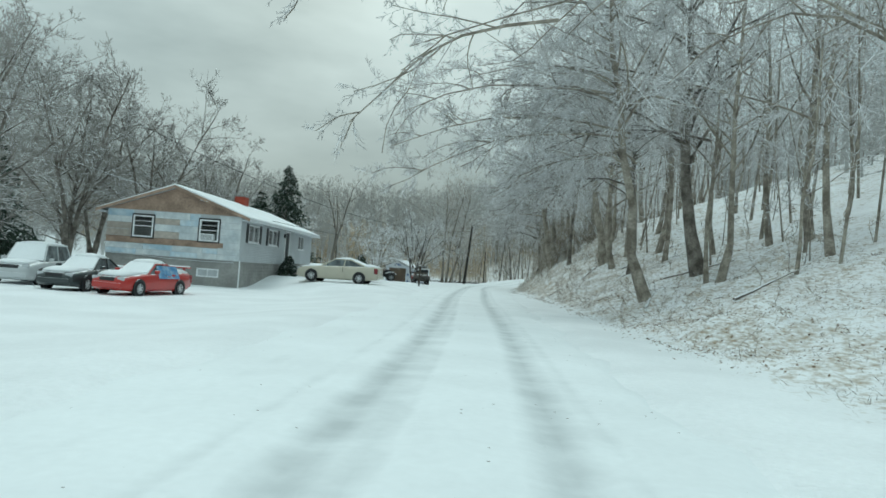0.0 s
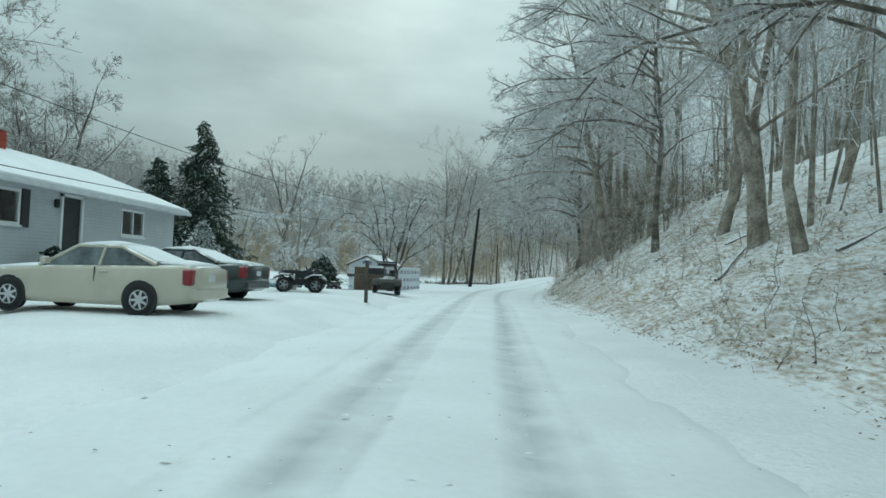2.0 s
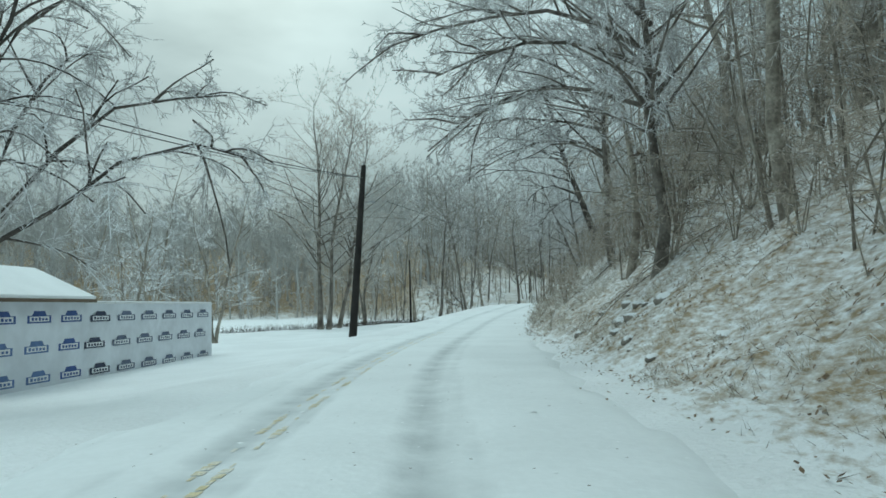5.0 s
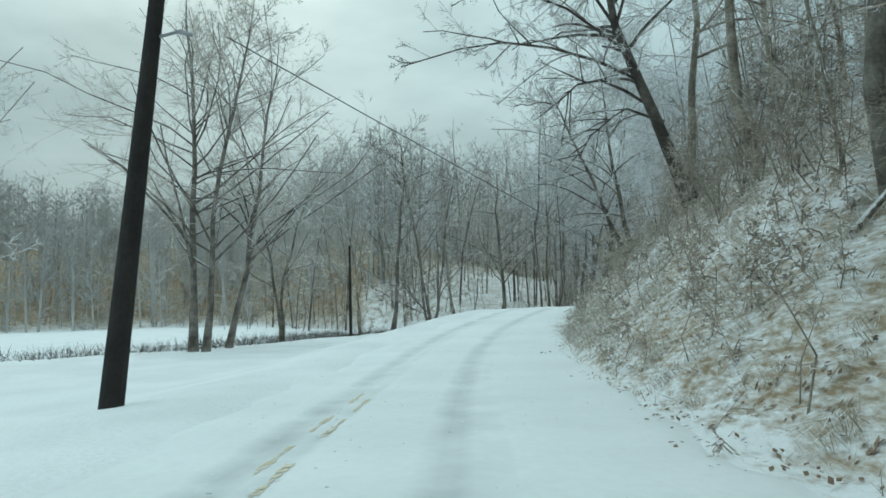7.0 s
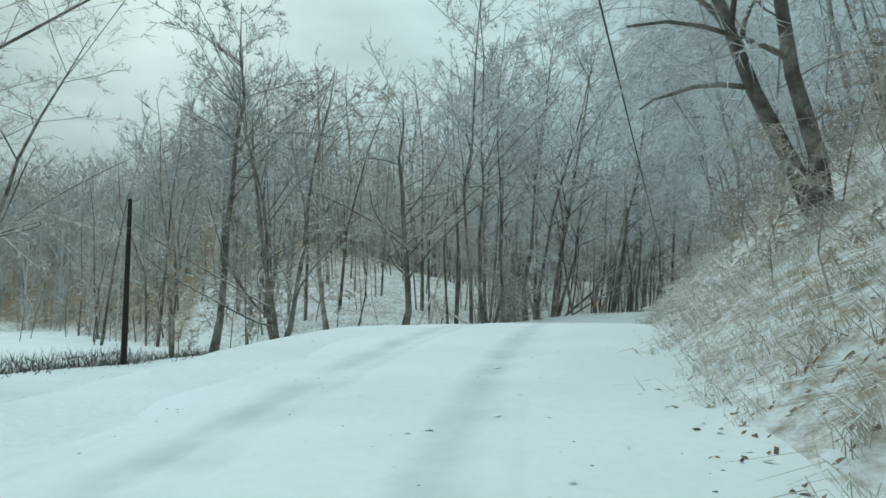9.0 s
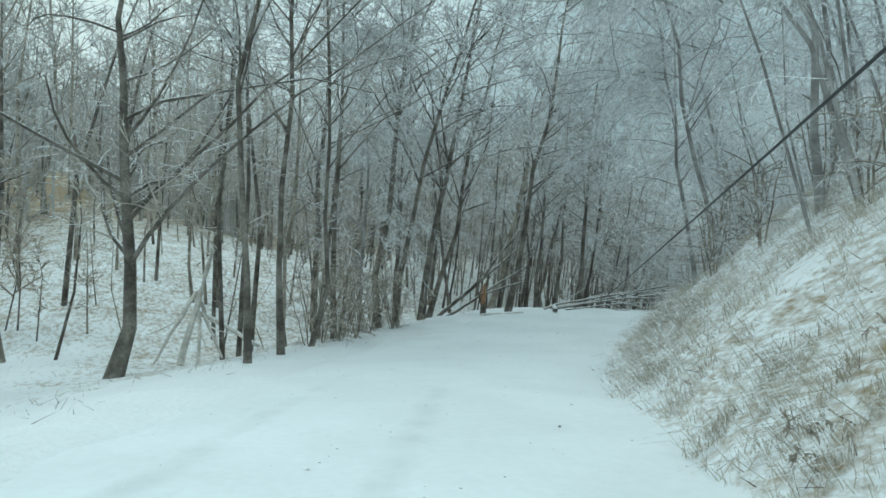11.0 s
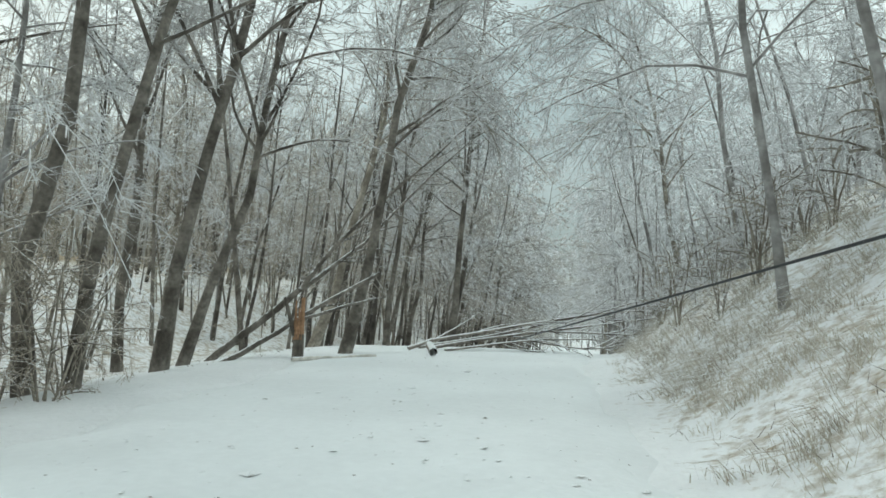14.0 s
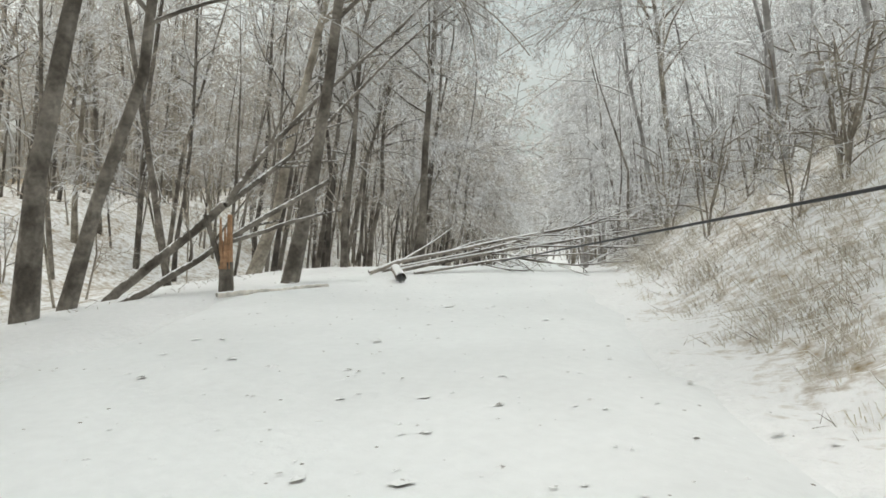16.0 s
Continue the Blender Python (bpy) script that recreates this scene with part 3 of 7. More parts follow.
THIN = [
    tree_meshes(21, 17, 0.18, spread=0.28, limbs=18, first=0.25, angle=46, bend=0.08, dense=0.6, twig=0.034),
    tree_meshes(22, 18, 0.20, spread=0.32, limbs=18, first=0.2, angle=52, bend=0.02, dense=0.6, twig=0.034, fork=1, splay=0.12, fork_at=0.2),
    tree_meshes(23, 15, 0.14, spread=0.3, limbs=16, first=0.2, angle=48, bend=-0.05, dense=0.6, twig=0.034, twigmat=M_twigpale),
]
SHRUBS = [
    tree_meshes(31, 3.2, 0.03, spread=0.55, limbs=16, first=0.05, angle=50, bend=-0.1, fork=3, dense=0.66, fuzz=3, twig=0.017, twigmat=M_twigbrown),
    tree_meshes(32, 2.4, 0.025, spread=0.6, limbs=16, first=0.05, angle=60, bend=-0.25, fork=3, dense=0.66, fuzz=3, twig=0.011, twigmat=M_twigpale),
]
BRUSH = [
    tree_meshes(33, 5.0, 0.035, spread=0.5, limbs=24, first=0.1, angle=55, bend=-0.3, fork=4, dense=0.7, fuzz=3, twig=0.018, twigmat=M_twigdrab, splay=0.3),
    tree_meshes(34, 4.2, 0.03, spread=0.5, limbs=24, first=0.05, angle=60, bend=-0.42, fork=4, dense=0.7, fuzz=3, twig=0.018, twigmat=M_twigdrab, splay=0.35),
]
ARCHED = [
    tree_meshes(41, 11, 0.10, spread=0.42, limbs=24, first=0.3, angle=52, bend=-0.34, lean=(0.15, -0.17), dense=1.15, twig=0.02, twigmat=M_twigpale, barkmat=M_barkbrown),
    tree_meshes(42, 13, 0.12, spread=0.38, limbs=26, first=0.3, angle=50, bend=-0.36, lean=(0.12, -0.14), dense=1.1, twig=0.02, twigmat=M_twigbeige, barkmat=M_barkbrown),
    tree_meshes(43, 9, 0.08, spread=0.46, limbs=22, first=0.2, angle=56, bend=-0.42, lean=(0.2, -0.22), dense=1.1, fork=1, splay=0.12, twig=0.018, twigmat=M_twigbeige, barkmat=M_barkbrown),
]
STEMS = [
    tree_meshes(44, 12, 0.085, spread=0.16, limbs=12, first=0.45, angle=40, bend=-0.1, lean=(0.05, -0.05), dense=0.7, twig=0.016, twigmat=M_twigpale, barkmat=M_barkdark),
    tree_meshes(45, 13, 0.10, spread=0.18, limbs=12, first=0.4, angle=44, bend=-0.15, lean=(0.1, -0.1), dense=0.7, twig=0.016, twigmat=M_twigpale, barkmat=M_barkdark),
    tree_meshes(46, 10, 0.07, spread=0.16, limbs=10, first=0.5, angle=40, bend=-0.2, lean=(-0.03, 0.02), dense=0.7, twig=0.016, twigmat=M_twigpale, barkmat=M_barkdark),
]
WOOD_LABEL = "bare woodland tree with snow and ice on its twigs"
PLACED = []


def clear_of(x, y, r):
    return all((x - a) ** 2 + (y - b) ** 2 > r * r for a, b in PLACED)


def wood_tree(kind, x, y, turn=None, size=1.0, stretch=1.0, sink=0.1):
    PLACED.append((x, y))
    near = abs(beside([x], [y])[1][0]) < 19
    return plant("tree", WOODS[kind] if near else THIN[kind % 3], x, y, random.uniform(0, 6.28) if turn is None else turn, size, WOOD_LABEL, "tree", "woodland trees", sink, stretch)


# trees whose places stand out
for kind, x, y, size in ((3, 10.2, 52.9, 1.05), (0, 12.4, 47.5, 1.1), (0, 8.7, 71.4, 1.1), (0, 10.1, 76.4, 1.15), (0, 9.0, 80.0, 0.95), (2, 8.8, 89, 1.0), (0, 10.1, 56.8, 1.15), (0, 11.0, 77.8, 1.2), (2, 12.6, 82.0, 1.2), (5, 13.0, 26.0, 1.0), (2, 12.5, 36.9, 1.0), (0, 14.6, 31, 1.1),
                         (2, 11.5, 42.5, 1.1), (0, 14.5, 56, 1.0), (2, 12.0, 61, 1.0)):
    wood_tree(kind, x, y, size=size)

# the wooded bank on the right
n_try = 0
while len(PLACED) < 62 and n_try < 4000:
    n_try += 1
    i = random.randrange(len(AXIS))
    if not 18 < AXIS[i, 1] < 117:
        continue
    d = (9.0 if AXIS[i, 1] < 64 else 6.0) + 22 * random.random() ** 1.4
    x, y = AXIS[i, :2] + SIDE[i] * d
    if clear_of(x, y, 2.3 + 0.03 * d) and beside([x], [y])[1][0] > 5:
        wood_tree(random.choice((0, 0, 1, 2, 3, 4, 5, 5, 6, 7)), x, y, size=random.uniform(0.75, 1.15))
n_pale, n_try = 0, 0
while n_pale < 36 and n_try < 3000:
    n_try += 1
    i = random.randrange(len(AXIS))
    if not 118 < AXIS[i, 1] < 205:
        continue
    d = 9.0 + 18 * random.random() ** 1.3
    x, y = AXIS[i, :2] + SIDE[i] * d
    if clear_of(x, y, 1.8) and beside([x], [y])[1][0] > 5:
        wood_tree(random.choice((9, 10, 10, 11)), x, y, size=random.uniform(0.7, 1.1))
        n_pale += 1

# the wood on the left of the climb
n_try = 0
while len(PLACED) < 178 and n_try < 5000:
    n_try += 1
    x, y = random.uniform(2, 70), random.uniform(138, 215)
    d = beside([x], [y])[1][0]
    if -45 < d < -5.2 and clear_of(x, y, 1.7) and not (x < 16 and y < 146):
        wood_tree(random.choice((0, 2, 2, 4, 6, 6, 7, 7, 8, 8, 8, 9)), x, y, size=random.uniform(0.7, 1.1))


# trees that close in over the road beyond the fallen tree
for side, count in ((-1, 22), (1, 22)):
    made, n_try = 0, 0
    while made < count and n_try < 2000:
        n_try += 1
        i = random.randrange(len(AXIS))
        if not 158 < AXIS[i, 1] < 225:
            continue
        x, y = AXIS[i, :2] + SIDE[i] * side * random.uniform(3.5, 7.5)
        if clear_of(x, y, 1.5):
            PLACED.append((x, y))
            plant("tree", random.choice((WOODS[5], WOODS[9], WOODS[9], WOODS[4], THIN[2])), x, y, random.uniform(0, 6.28), random.uniform(0.8, 1.15), WOOD_LABEL, "tree", "woodland trees", 0.1)
            made += 1


# slender trees on the verge, arching out over the road
rng = random.Random(77)
for n in range(16):
    along = 154 + 34 * n / 15
    i = int(np.abs(AXIS[:, 1] - along).argmin())
    x, y = AXIS[i, :2] + SIDE[i] * -rng.uniform(3.4, 6.0)
    PLACED.append((x, y))
    plant("tree", ARCHED[n % 3], x, y, rng.uniform(-0.35, 0.35), rng.uniform(0.85, 1.2), "slender dark tree arching out over the road", "tree", "woodland trees", 0.1)
for n in range(6):
    along = 164 + 24 * n / 5
    i = int(np.abs(AXIS[:, 1] - along).argmin())
    x, y = AXIS[i, :2] + SIDE[i] * rng.uniform(3.8, 6.0)
    PLACED.append((x, y))
    plant("tree", ARCHED[n % 2], x, y, math.pi + rng.uniform(-0.4, 0.4), rng.uniform(0.9, 1.15), "slender dark tree arching out over the road", "tree", "woodland trees", 0.1)


# thin dark stems standing close together behind the fallen tree
for n in range(30):
    along = 150 + 32 * n / 29
    i = int(np.abs(AXIS[:, 1] - along).argmin())
    x, y = AXIS[i, :2] + SIDE[i] * -rng.uniform(3.6, 8.5)
    PLACED.append((x, y))
    plant("tree", STEMS[n % 3], x, y, rng.uniform(-0.5, 0.5), rng.uniform(0.8, 1.2), "thin dark bare stem in the crowded wood", "tree", "woodland trees", 0.1)


# wide drooping crowns that close the gap above the road
for along, d in ((160, -4.6), (166, 4.4), (171, -4.2), (176, 4.2), (182, -3.9), (188, 4.0), (195, -3.8), (203, 3.9)):
    i = int(np.abs(AXIS[:, 1] - along).argmin())
    x, y = AXIS[i, :2] + SIDE[i] * d
    PLACED.append((x, y))
    plant("tree", WOODS[9], x, y, along * 1.7, 1.2, "icy tree with a wide drooping crown beside the road", "tree", "woodland trees", 0.1)


# far woods: one joined mass of slender trees, trunks and twigs alike in haze grey
def far_woods():
    rng = np.random.default_rng(5)
    n = 5200
    px, py = rng.uniform(-330, 260, n * 5), rng.uniform(30, 460, n * 5)
    al, d, _ = beside(px, py)
    left_hill = (d < -28) & ((py > wood_line(px) - 3) | (px < -75)) & (py > 60)
    right_hill = (d > 27) & (d < 75)
    ahead = (py > 196) & (np.abs(d) > 7.5)
    open_yard = (px > -72) & (px < 2) & (py < wood_line(px) - 3)
    ok = (left_hill | right_hill | ahead) & ~open_yard
    px, py = px[ok], py[ok]
    past = np.clip(py - wood_line(px), 0, None)
    order = np.hypot(np.clip(np.abs(px + 35) - 75, 0, None), 1.3 * np.clip(past - 60, 0, None)) + 60
    near = np.argsort(order * rng.uniform(0.35, 1.0, len(px)))[:n]
    px, py = px[near], py[near]
    n = len(px)
    pz = ground_z(px, py)
    h = np.where(rng.random(n) < 0.4, rng.uniform(3, 7, n), rng.uniform(11, 18, n))
    base = np.stack([px, py, pz], 1)
    lean = rng.normal(0, 0.05, (n, 2))
    st = np.linspace(0, 1, 3)
    trunk = base[:, None] + np.stack([lean[:, :1] * h[:, None] * st, lean[:, 1:] * h[:, None] * st, h[:, None] * st - 0.3], -1)
    low = h < 7
    b1, r1, l1 = sprout(trunk[~low], np.full(((~low).sum(), 3), 0.08), 12, rng, 0.16, 0.97, 48, h[~low] * 0.27, 0.1, 3, 0.5)
    c1, s1, m1 = sprout(trunk[low], np.full((low.sum(), 3), 0.08), 12, rng, 0.02, 0.95, 58, h[low] * 0.5, 0.05, 3, 0.5)
    b1, r1, l1 = np.r_[b1, c1], np.r_[r1, s1], np.r_[l1, m1]
    b2, r2, l2 = sprout(b1, r1, 7, rng, 0.1, 1.0, 45, l1 * 0.6, 0.08, 2, 0.5)
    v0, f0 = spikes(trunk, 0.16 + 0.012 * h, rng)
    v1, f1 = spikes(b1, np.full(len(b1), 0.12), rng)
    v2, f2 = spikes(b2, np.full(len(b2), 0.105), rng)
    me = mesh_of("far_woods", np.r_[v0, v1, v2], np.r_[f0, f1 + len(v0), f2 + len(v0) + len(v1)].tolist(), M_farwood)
    return tagged(new("far_woods", me), "distant bare winter woods with haze in their pale grey colour", "woods", kind="stuff")


far_woods()


def woods_behind(name, label, mat, barkmat, seed, count, places, tall, twig, bend, third=5, drift=(0, 0)):
    """The trees and saplings that stand too thick to count, in one mass."""
    rng = np.random.default_rng(seed)
    px, py = places(rng, count)
    n = len(px)
    h = rng.uniform(*tall, n) * np.where(rng.random(n) < 0.35, 0.5, 1.0)
    st = np.linspace(0, 1, 4)
    lean = rng.normal(0, 0.09, (n, 2, 1)) + np.array(drift)[None, :, None]
    base = np.stack([px, py, ground_z(px, py) - 0.2], 1)
    trunk = base[:, None] + np.stack([lean[:, 0] * h[:, None] * st**1.4, lean[:, 1] * h[:, None] * st**1.4, h[:, None] * st], -1)
    trunk[:, 1:3, :2] += rng.normal(0, 0.2, (n, 2, 2))
    r0 = (0.003 + 0.0055 * h)[:, None] * (1.05 - st) * rng.uniform(0.7, 1.3, (n, 1))
    b1, r1, l1 = sprout(trunk, r0, 13, rng, 0.22, 0.98, 46, h * 0.24, bend, 3, 0.5)
    b2, r2, l2 = sprout(b1, r1, 6, rng, 0.1, 1.0, 45, l1 * 0.55, bend, 2, 0.5)
    b3, r3, l3 = sprout(b2, r2, third, rng, 0.1, 1.0, 42, l2 * 0.65, bend * 0.8, 2, 0.5)
    vt, ft = tubes(trunk, r0, 4)
    mass = tagged(new(name, mesh_of(name, vt, ft.tolist(), barkmat, True)), label, "woods", kind="stuff")
    v1, f1 = ribbons(b1, np.full(len(b1), twig * 1.9), rng)
    v2, f2 = spikes(b2, np.full(len(b2), twig * 1.4), rng)
    v3, f3 = spikes(b3, np.full(len(b3), twig), rng)
    o = new("twigs", mesh_of("twigs", np.r_[v1, v2, v3], f1.tolist() + (f2 + len(v1)).tolist() + (f3 + len(v1) + len(v2)).tolist(), mat))
    o.parent = mass
    o["kind"] = "stuff"
    return mass


def strip(lo, hi, near, far, side, power=1.0):
    """Places beside the road: a stretch of it, and how far off."""
    def places(rng, count):
        idx = np.where((AXIS[:, 1] > lo) & (AXIS[:, 1] < hi))[0]
        pick = rng.choice(idx, count * 2)
        d = side * (near + (far - near) * rng.random(count * 2) ** power)
        xy = AXIS[pick, :2] + SIDE[pick] * d[:, None] + rng.normal(0, 0.4, (count * 2, 2))
        ok = np.abs(beside(xy[:, 0], xy[:, 1])[1]) > near - 0.3
        return xy[ok][:count].T
    return places


def wood_front(rng, count):
    x = rng.uniform(-95, 12, count)
    return x, wood_line(x) - 2 + rng.random(count) ** 1.5 * 26


woods_behind("bank_woods", "thick bare woods up the snowy bank", M_twig, M_bark, 61, 300, strip(14, 122, 10, 48, 1, 1.1), (9, 16), 0.024, 0.0)
woods_behind("climb_woods", "thick ice-covered woods above the road", M_twigpale, M_barkpale, 62, 430, strip(112, 235, 6.2, 40, 1, 1.4), (6, 11), 0.024, -0.3, 6, (-0.08, 0.08))
woods_behind("arching_woods", "slender icy trees arching over the road", M_twigpale, M_barkpale, 65, 110, strip(122, 172, 5.5, 12, 1), (5, 10), 0.016, -0.42, 12, (-0.2, 0.17))
woods_behind("slope_woods", "thick bare woods below the climbing road", M_twigbeige, M_barkbrown, 63, 520, strip(137, 235, 6.5, 48, -1, 1.3), (9, 15), 0.02, -0.08, 6)
woods_behind("crest_woods", "close-set slender trunks where the road drops away", M_twigbeige, M_barkbrown, 71, 300, strip(150, 204, 3.9, 26, -1, 1.3), (8, 14), 0.02, -0.16, 5, (0.13, -0.10))
woods_behind("corridor_end_woods", "bare woods where the road bends out of sight", M_twigbeige, M_barkbrown, 73, 230, strip(192, 262, 4.2, 44, 1), (8, 14), 0.045, -0.1, 4)
woods_behind("far_side_woods", "frosted slender trees beyond the fallen tree", M_twig, M_barkbrown, 72, 190, strip(153, 205, 4.4, 22, 1, 1.2), (6, 12), 0.02, -0.25, 5, (-0.06, 0.05))
woods_behind("bank_thicket", "dense drab thicket on the steep bank", M_twigdrab, M_bark, 66, 150, strip(66, 122, 5.4, 17, 1, 1.3), (2.2, 5.0), 0.013, -0.25, 7)
woods_behind("bank_tangle", "tall drab tangle of vines and drooping saplings on the bank", M_twigbeige, M_bark, 70, 80, strip(79, 112, 5.6, 13, 1, 1.2), (4.5, 9), 0.016, -0.5, 10, (-0.04, 0.0))
woods_behind("bank_foot_brush", "low drab brush along the foot of the bank", M_twigdrab, M_bark, 67, 270, strip(95, 128, 2.7, 8, 1, 1.3), (0.6, 2.4), 0.013, -0.3, 5)
woods_behind("bank_saplings", "low bare twigs and saplings on the bank", M_twigdrab, M_bark, 68, 250, strip(14, 86, 5.0, 16, 1, 1.3), (0.5, 2.2), 0.010, -0.2, 4)
woods_behind("slope_saplings", "thin bare saplings and brush below the climbing road", M_twigdrab, M_bark, 69, 200, strip(139, 178, 5.6, 26, -1), (3, 9), 0.014, -0.1, 5)
woods_behind("wood_edge_brush", "thick drab brush along the far wood's edge", M_twigdrab, M_barkbrown, 64, 470, wood_front, (2.5, 7.0), 0.034, -0.15, 4)

# brush at the foot of the bank and along the wood's edge
n_brush = 0
while n_brush < 56:
    i = random.randrange(len(AXIS))
    if not 62 < AXIS[i, 1] < 165:
        continue
    right = random.random() < 0.66 or AXIS[i, 1] < 128
    d = (6.0 + 6 * random.random()) if right else -(5.0 + 5 * random.random())
    x, y = AXIS[i, :2] + SIDE[i] * d
    plant("bush", random.choice(SHRUBS) if y < 108 else SHRUBS[1], x, y, random.uniform(0, 6.28), random.uniform(0.6, 1.35), "tangled bare brush with snow on its stems", "bush", "brush on the bank", 0.05)
    n_brush += 1


# low drab growth at the bank's foot
made = 0
while made < 14:
    i = random.randrange(len(AXIS))
    if 72 < AXIS[i, 1] < 114:
        x, y = AXIS[i, :2] + SIDE[i] * random.uniform(4.7, 6.6)
        plant("bush", BRUSH[made % 2], x, y, random.uniform(0, 6.28), random.uniform(0.28, 0.5), "low drab brush at the foot of the bank", "bush", "thicket on the bank", 0.05)
        made += 1

# dense drab thicket between the trunks of the steep bank
made, n_try = 0, 0
while made < 20 and n_try < 3000:
    n_try += 1
    i = random.randrange(len(AXIS))
    if not 64 < AXIS[i, 1] < 124:
        continue
    x, y = AXIS[i, :2] + SIDE[i] * (5.6 + 7.0 * random.random() ** 1.3)
    if beside([x], [y])[1][0] > 5.2:
        plant("bush", random.choice(BRUSH), x, y, random.uniform(0, 6.28), random.uniform(0.6, 1.15), "tall drab thicket drooping on the steep bank", "bush", "thicket on the bank", 0.1)
        made += 1


# a tangle below the road's edge where the climb begins
for k in range(13):
    x, y = 18.8 + 0.36 * k + random.uniform(-0.5, 0.5), 141.3 + 0.4 * k + random.uniform(-0.5, 1.6)
    plant("bush", BRUSH[k % 2], x, y, random.uniform(0, 6.28), random.uniform(0.4, 0.62), "drab tangled thicket below the road's edge", "bush", "thicket below the road", 0.1)

# pale shrubs close along the foot of the climbing bank
made = 0
while made < 44:
    i = random.randrange(len(AXIS))
    if 116 < AXIS[i, 1] < 158:
        x, y = AXIS[i, :2] + SIDE[i] * random.uniform(4.4, 6.6)
        plant("bush", SHRUBS[1], x, y, random.uniform(0, 6.28), random.uniform(0.5, 1.0), "low icy shrub at the road's edge", "bush", "brush on the bank", 0.05)
        made += 1


def creek_growth():
    """Dead sedge and roots along the creek's banks."""
    rng = np.random.default_rng(23)
    n = 12000
    t = rng.random(n) * 6.4 + 2.0
    i = np.minimum(t.astype(int), len(CREEK) - 2)
    xy = CREEK[i] + (CREEK[i + 1] - CREEK[i]) * (t - i)[:, None] + rng.normal(0, 1.15, (n, 2))
    base = np.c_[xy, ground_z(xy[:, 0], xy[:, 1]) - 0.03]
    tip = base + np.c_[rng.normal(0, 0.22, (n, 2)), rng.uniform(0.15, 0.7, n)]
    v, f = spikes(np.stack([base, tip], 1), rng.uniform(0.015, 0.04, n), rng)
    return tagged(new("creek_sedge", mesh_of("creek_sedge", v, f.tolist(), M_sedge)), "dark dead sedge along the creek's banks", "grass", kind="stuff")


creek_growth()


def bank_litter():
    """Dead grass, fern and twigs standing out of the snow on the bank and the wood's edge."""
    rng = np.random.default_rng(8)
    n = 62000
    pick = rng.integers(0, len(AXIS), n * 3)
    ok = (AXIS[pick, 1] > 8) & (AXIS[pick, 1] < 165)
    pick = pick[ok][:n]
    n = len(pick)
    right = (rng.random(n) < 0.8) | (AXIS[pick, 1] < 120)
    foot = np.interp(AXIS[pick, 1], *FOOT)
    d = np.where(right, foot + 0.1 + 9 * rng.random(n) ** 1.6, -(4.6 + 9 * rng.random(n) ** 1.5))
    clump = np.sin(pick * 0.9 + d * 2.1) + np.sin(pick * 0.37 - d * 1.3)
    keep = clump > -0.5
    pick, d = pick[keep], d[keep]
    n = len(pick)
    xy = AXIS[pick, :2] + SIDE[pick] * d[:, None] + rng.normal(0, 0.25, (n, 2))
    z = ground_z(xy[:, 0], xy[:, 1])
    base = np.c_[xy, z - 0.02]
    tip = base + np.c_[rng.normal(0, 0.14, (n, 2)), rng.uniform(0.04, 0.2, n)]
    v, f = spikes(np.stack([base, tip], 1), rng.uniform(0.005, 0.013, n), rng)
    me = mesh_of("dead_grass", v, f.tolist(), M_twigbrown)
    return tagged(new("dead_grass", me), "dead brown grass and twigs on the snowy bank", "grass", kind="stuff")


bank_litter()


def tussocks():
    """Clumps of long dead grass that hang down the bank, with snow caught in them."""
    rng = np.random.default_rng(31)
    clumps = 2600
    idx = np.where((AXIS[:, 1] > 66) & (AXIS[:, 1] < 160))[0]
    pick = rng.choice(idx, clumps, p=np.interp(AXIS[idx, 1], [66, 96, 108, 160], [0.15, 0.25, 1, 0.8]) / np.interp(AXIS[idx, 1], [66, 96, 108, 160], [0.15, 0.25, 1, 0.8]).sum())
    foot = np.interp(AXIS[pick, 1], *FOOT)
    d = foot + 0.25 + 6.5 * rng.random(clumps) ** 1.5
    root = AXIS[pick, :2] + SIDE[pick] * d[:, None] + rng.normal(0, 0.2, (clumps, 2))
    blades = 34
    xy = np.repeat(root, blades, 0) + rng.normal(0, 0.09, (clumps * blades, 2))
    base = np.c_[xy, ground_z(xy[:, 0], xy[:, 1]) - 0.02]
    downhill = -np.repeat(SIDE[pick], blades, 0)
    n = len(base)
    ln = rng.uniform(0.14, 0.42, n) * np.repeat(rng.uniform(0.6, 1.2, clumps), blades)
    out = downhill * rng.uniform(0.1, 0.9, (n, 1)) + rng.normal(0, 0.45, (n, 2))
    mid = base + np.c_[out * ln[:, None] * 0.45, ln * 0.55]
    tip = base + np.c_[out * ln[:, None] * 1.0, ln * 0.35]
    v, f = ribbons(np.stack([base, mid, tip], 1), rng.uniform(0.005, 0.011, n), rng)
    me = mesh_of("bank_grass", v, f.tolist(), M_straw)
    return tagged(new("bank_grass", me), "long pale dead grass hanging down the bank", "grass", kind="stuff")


tussocks()


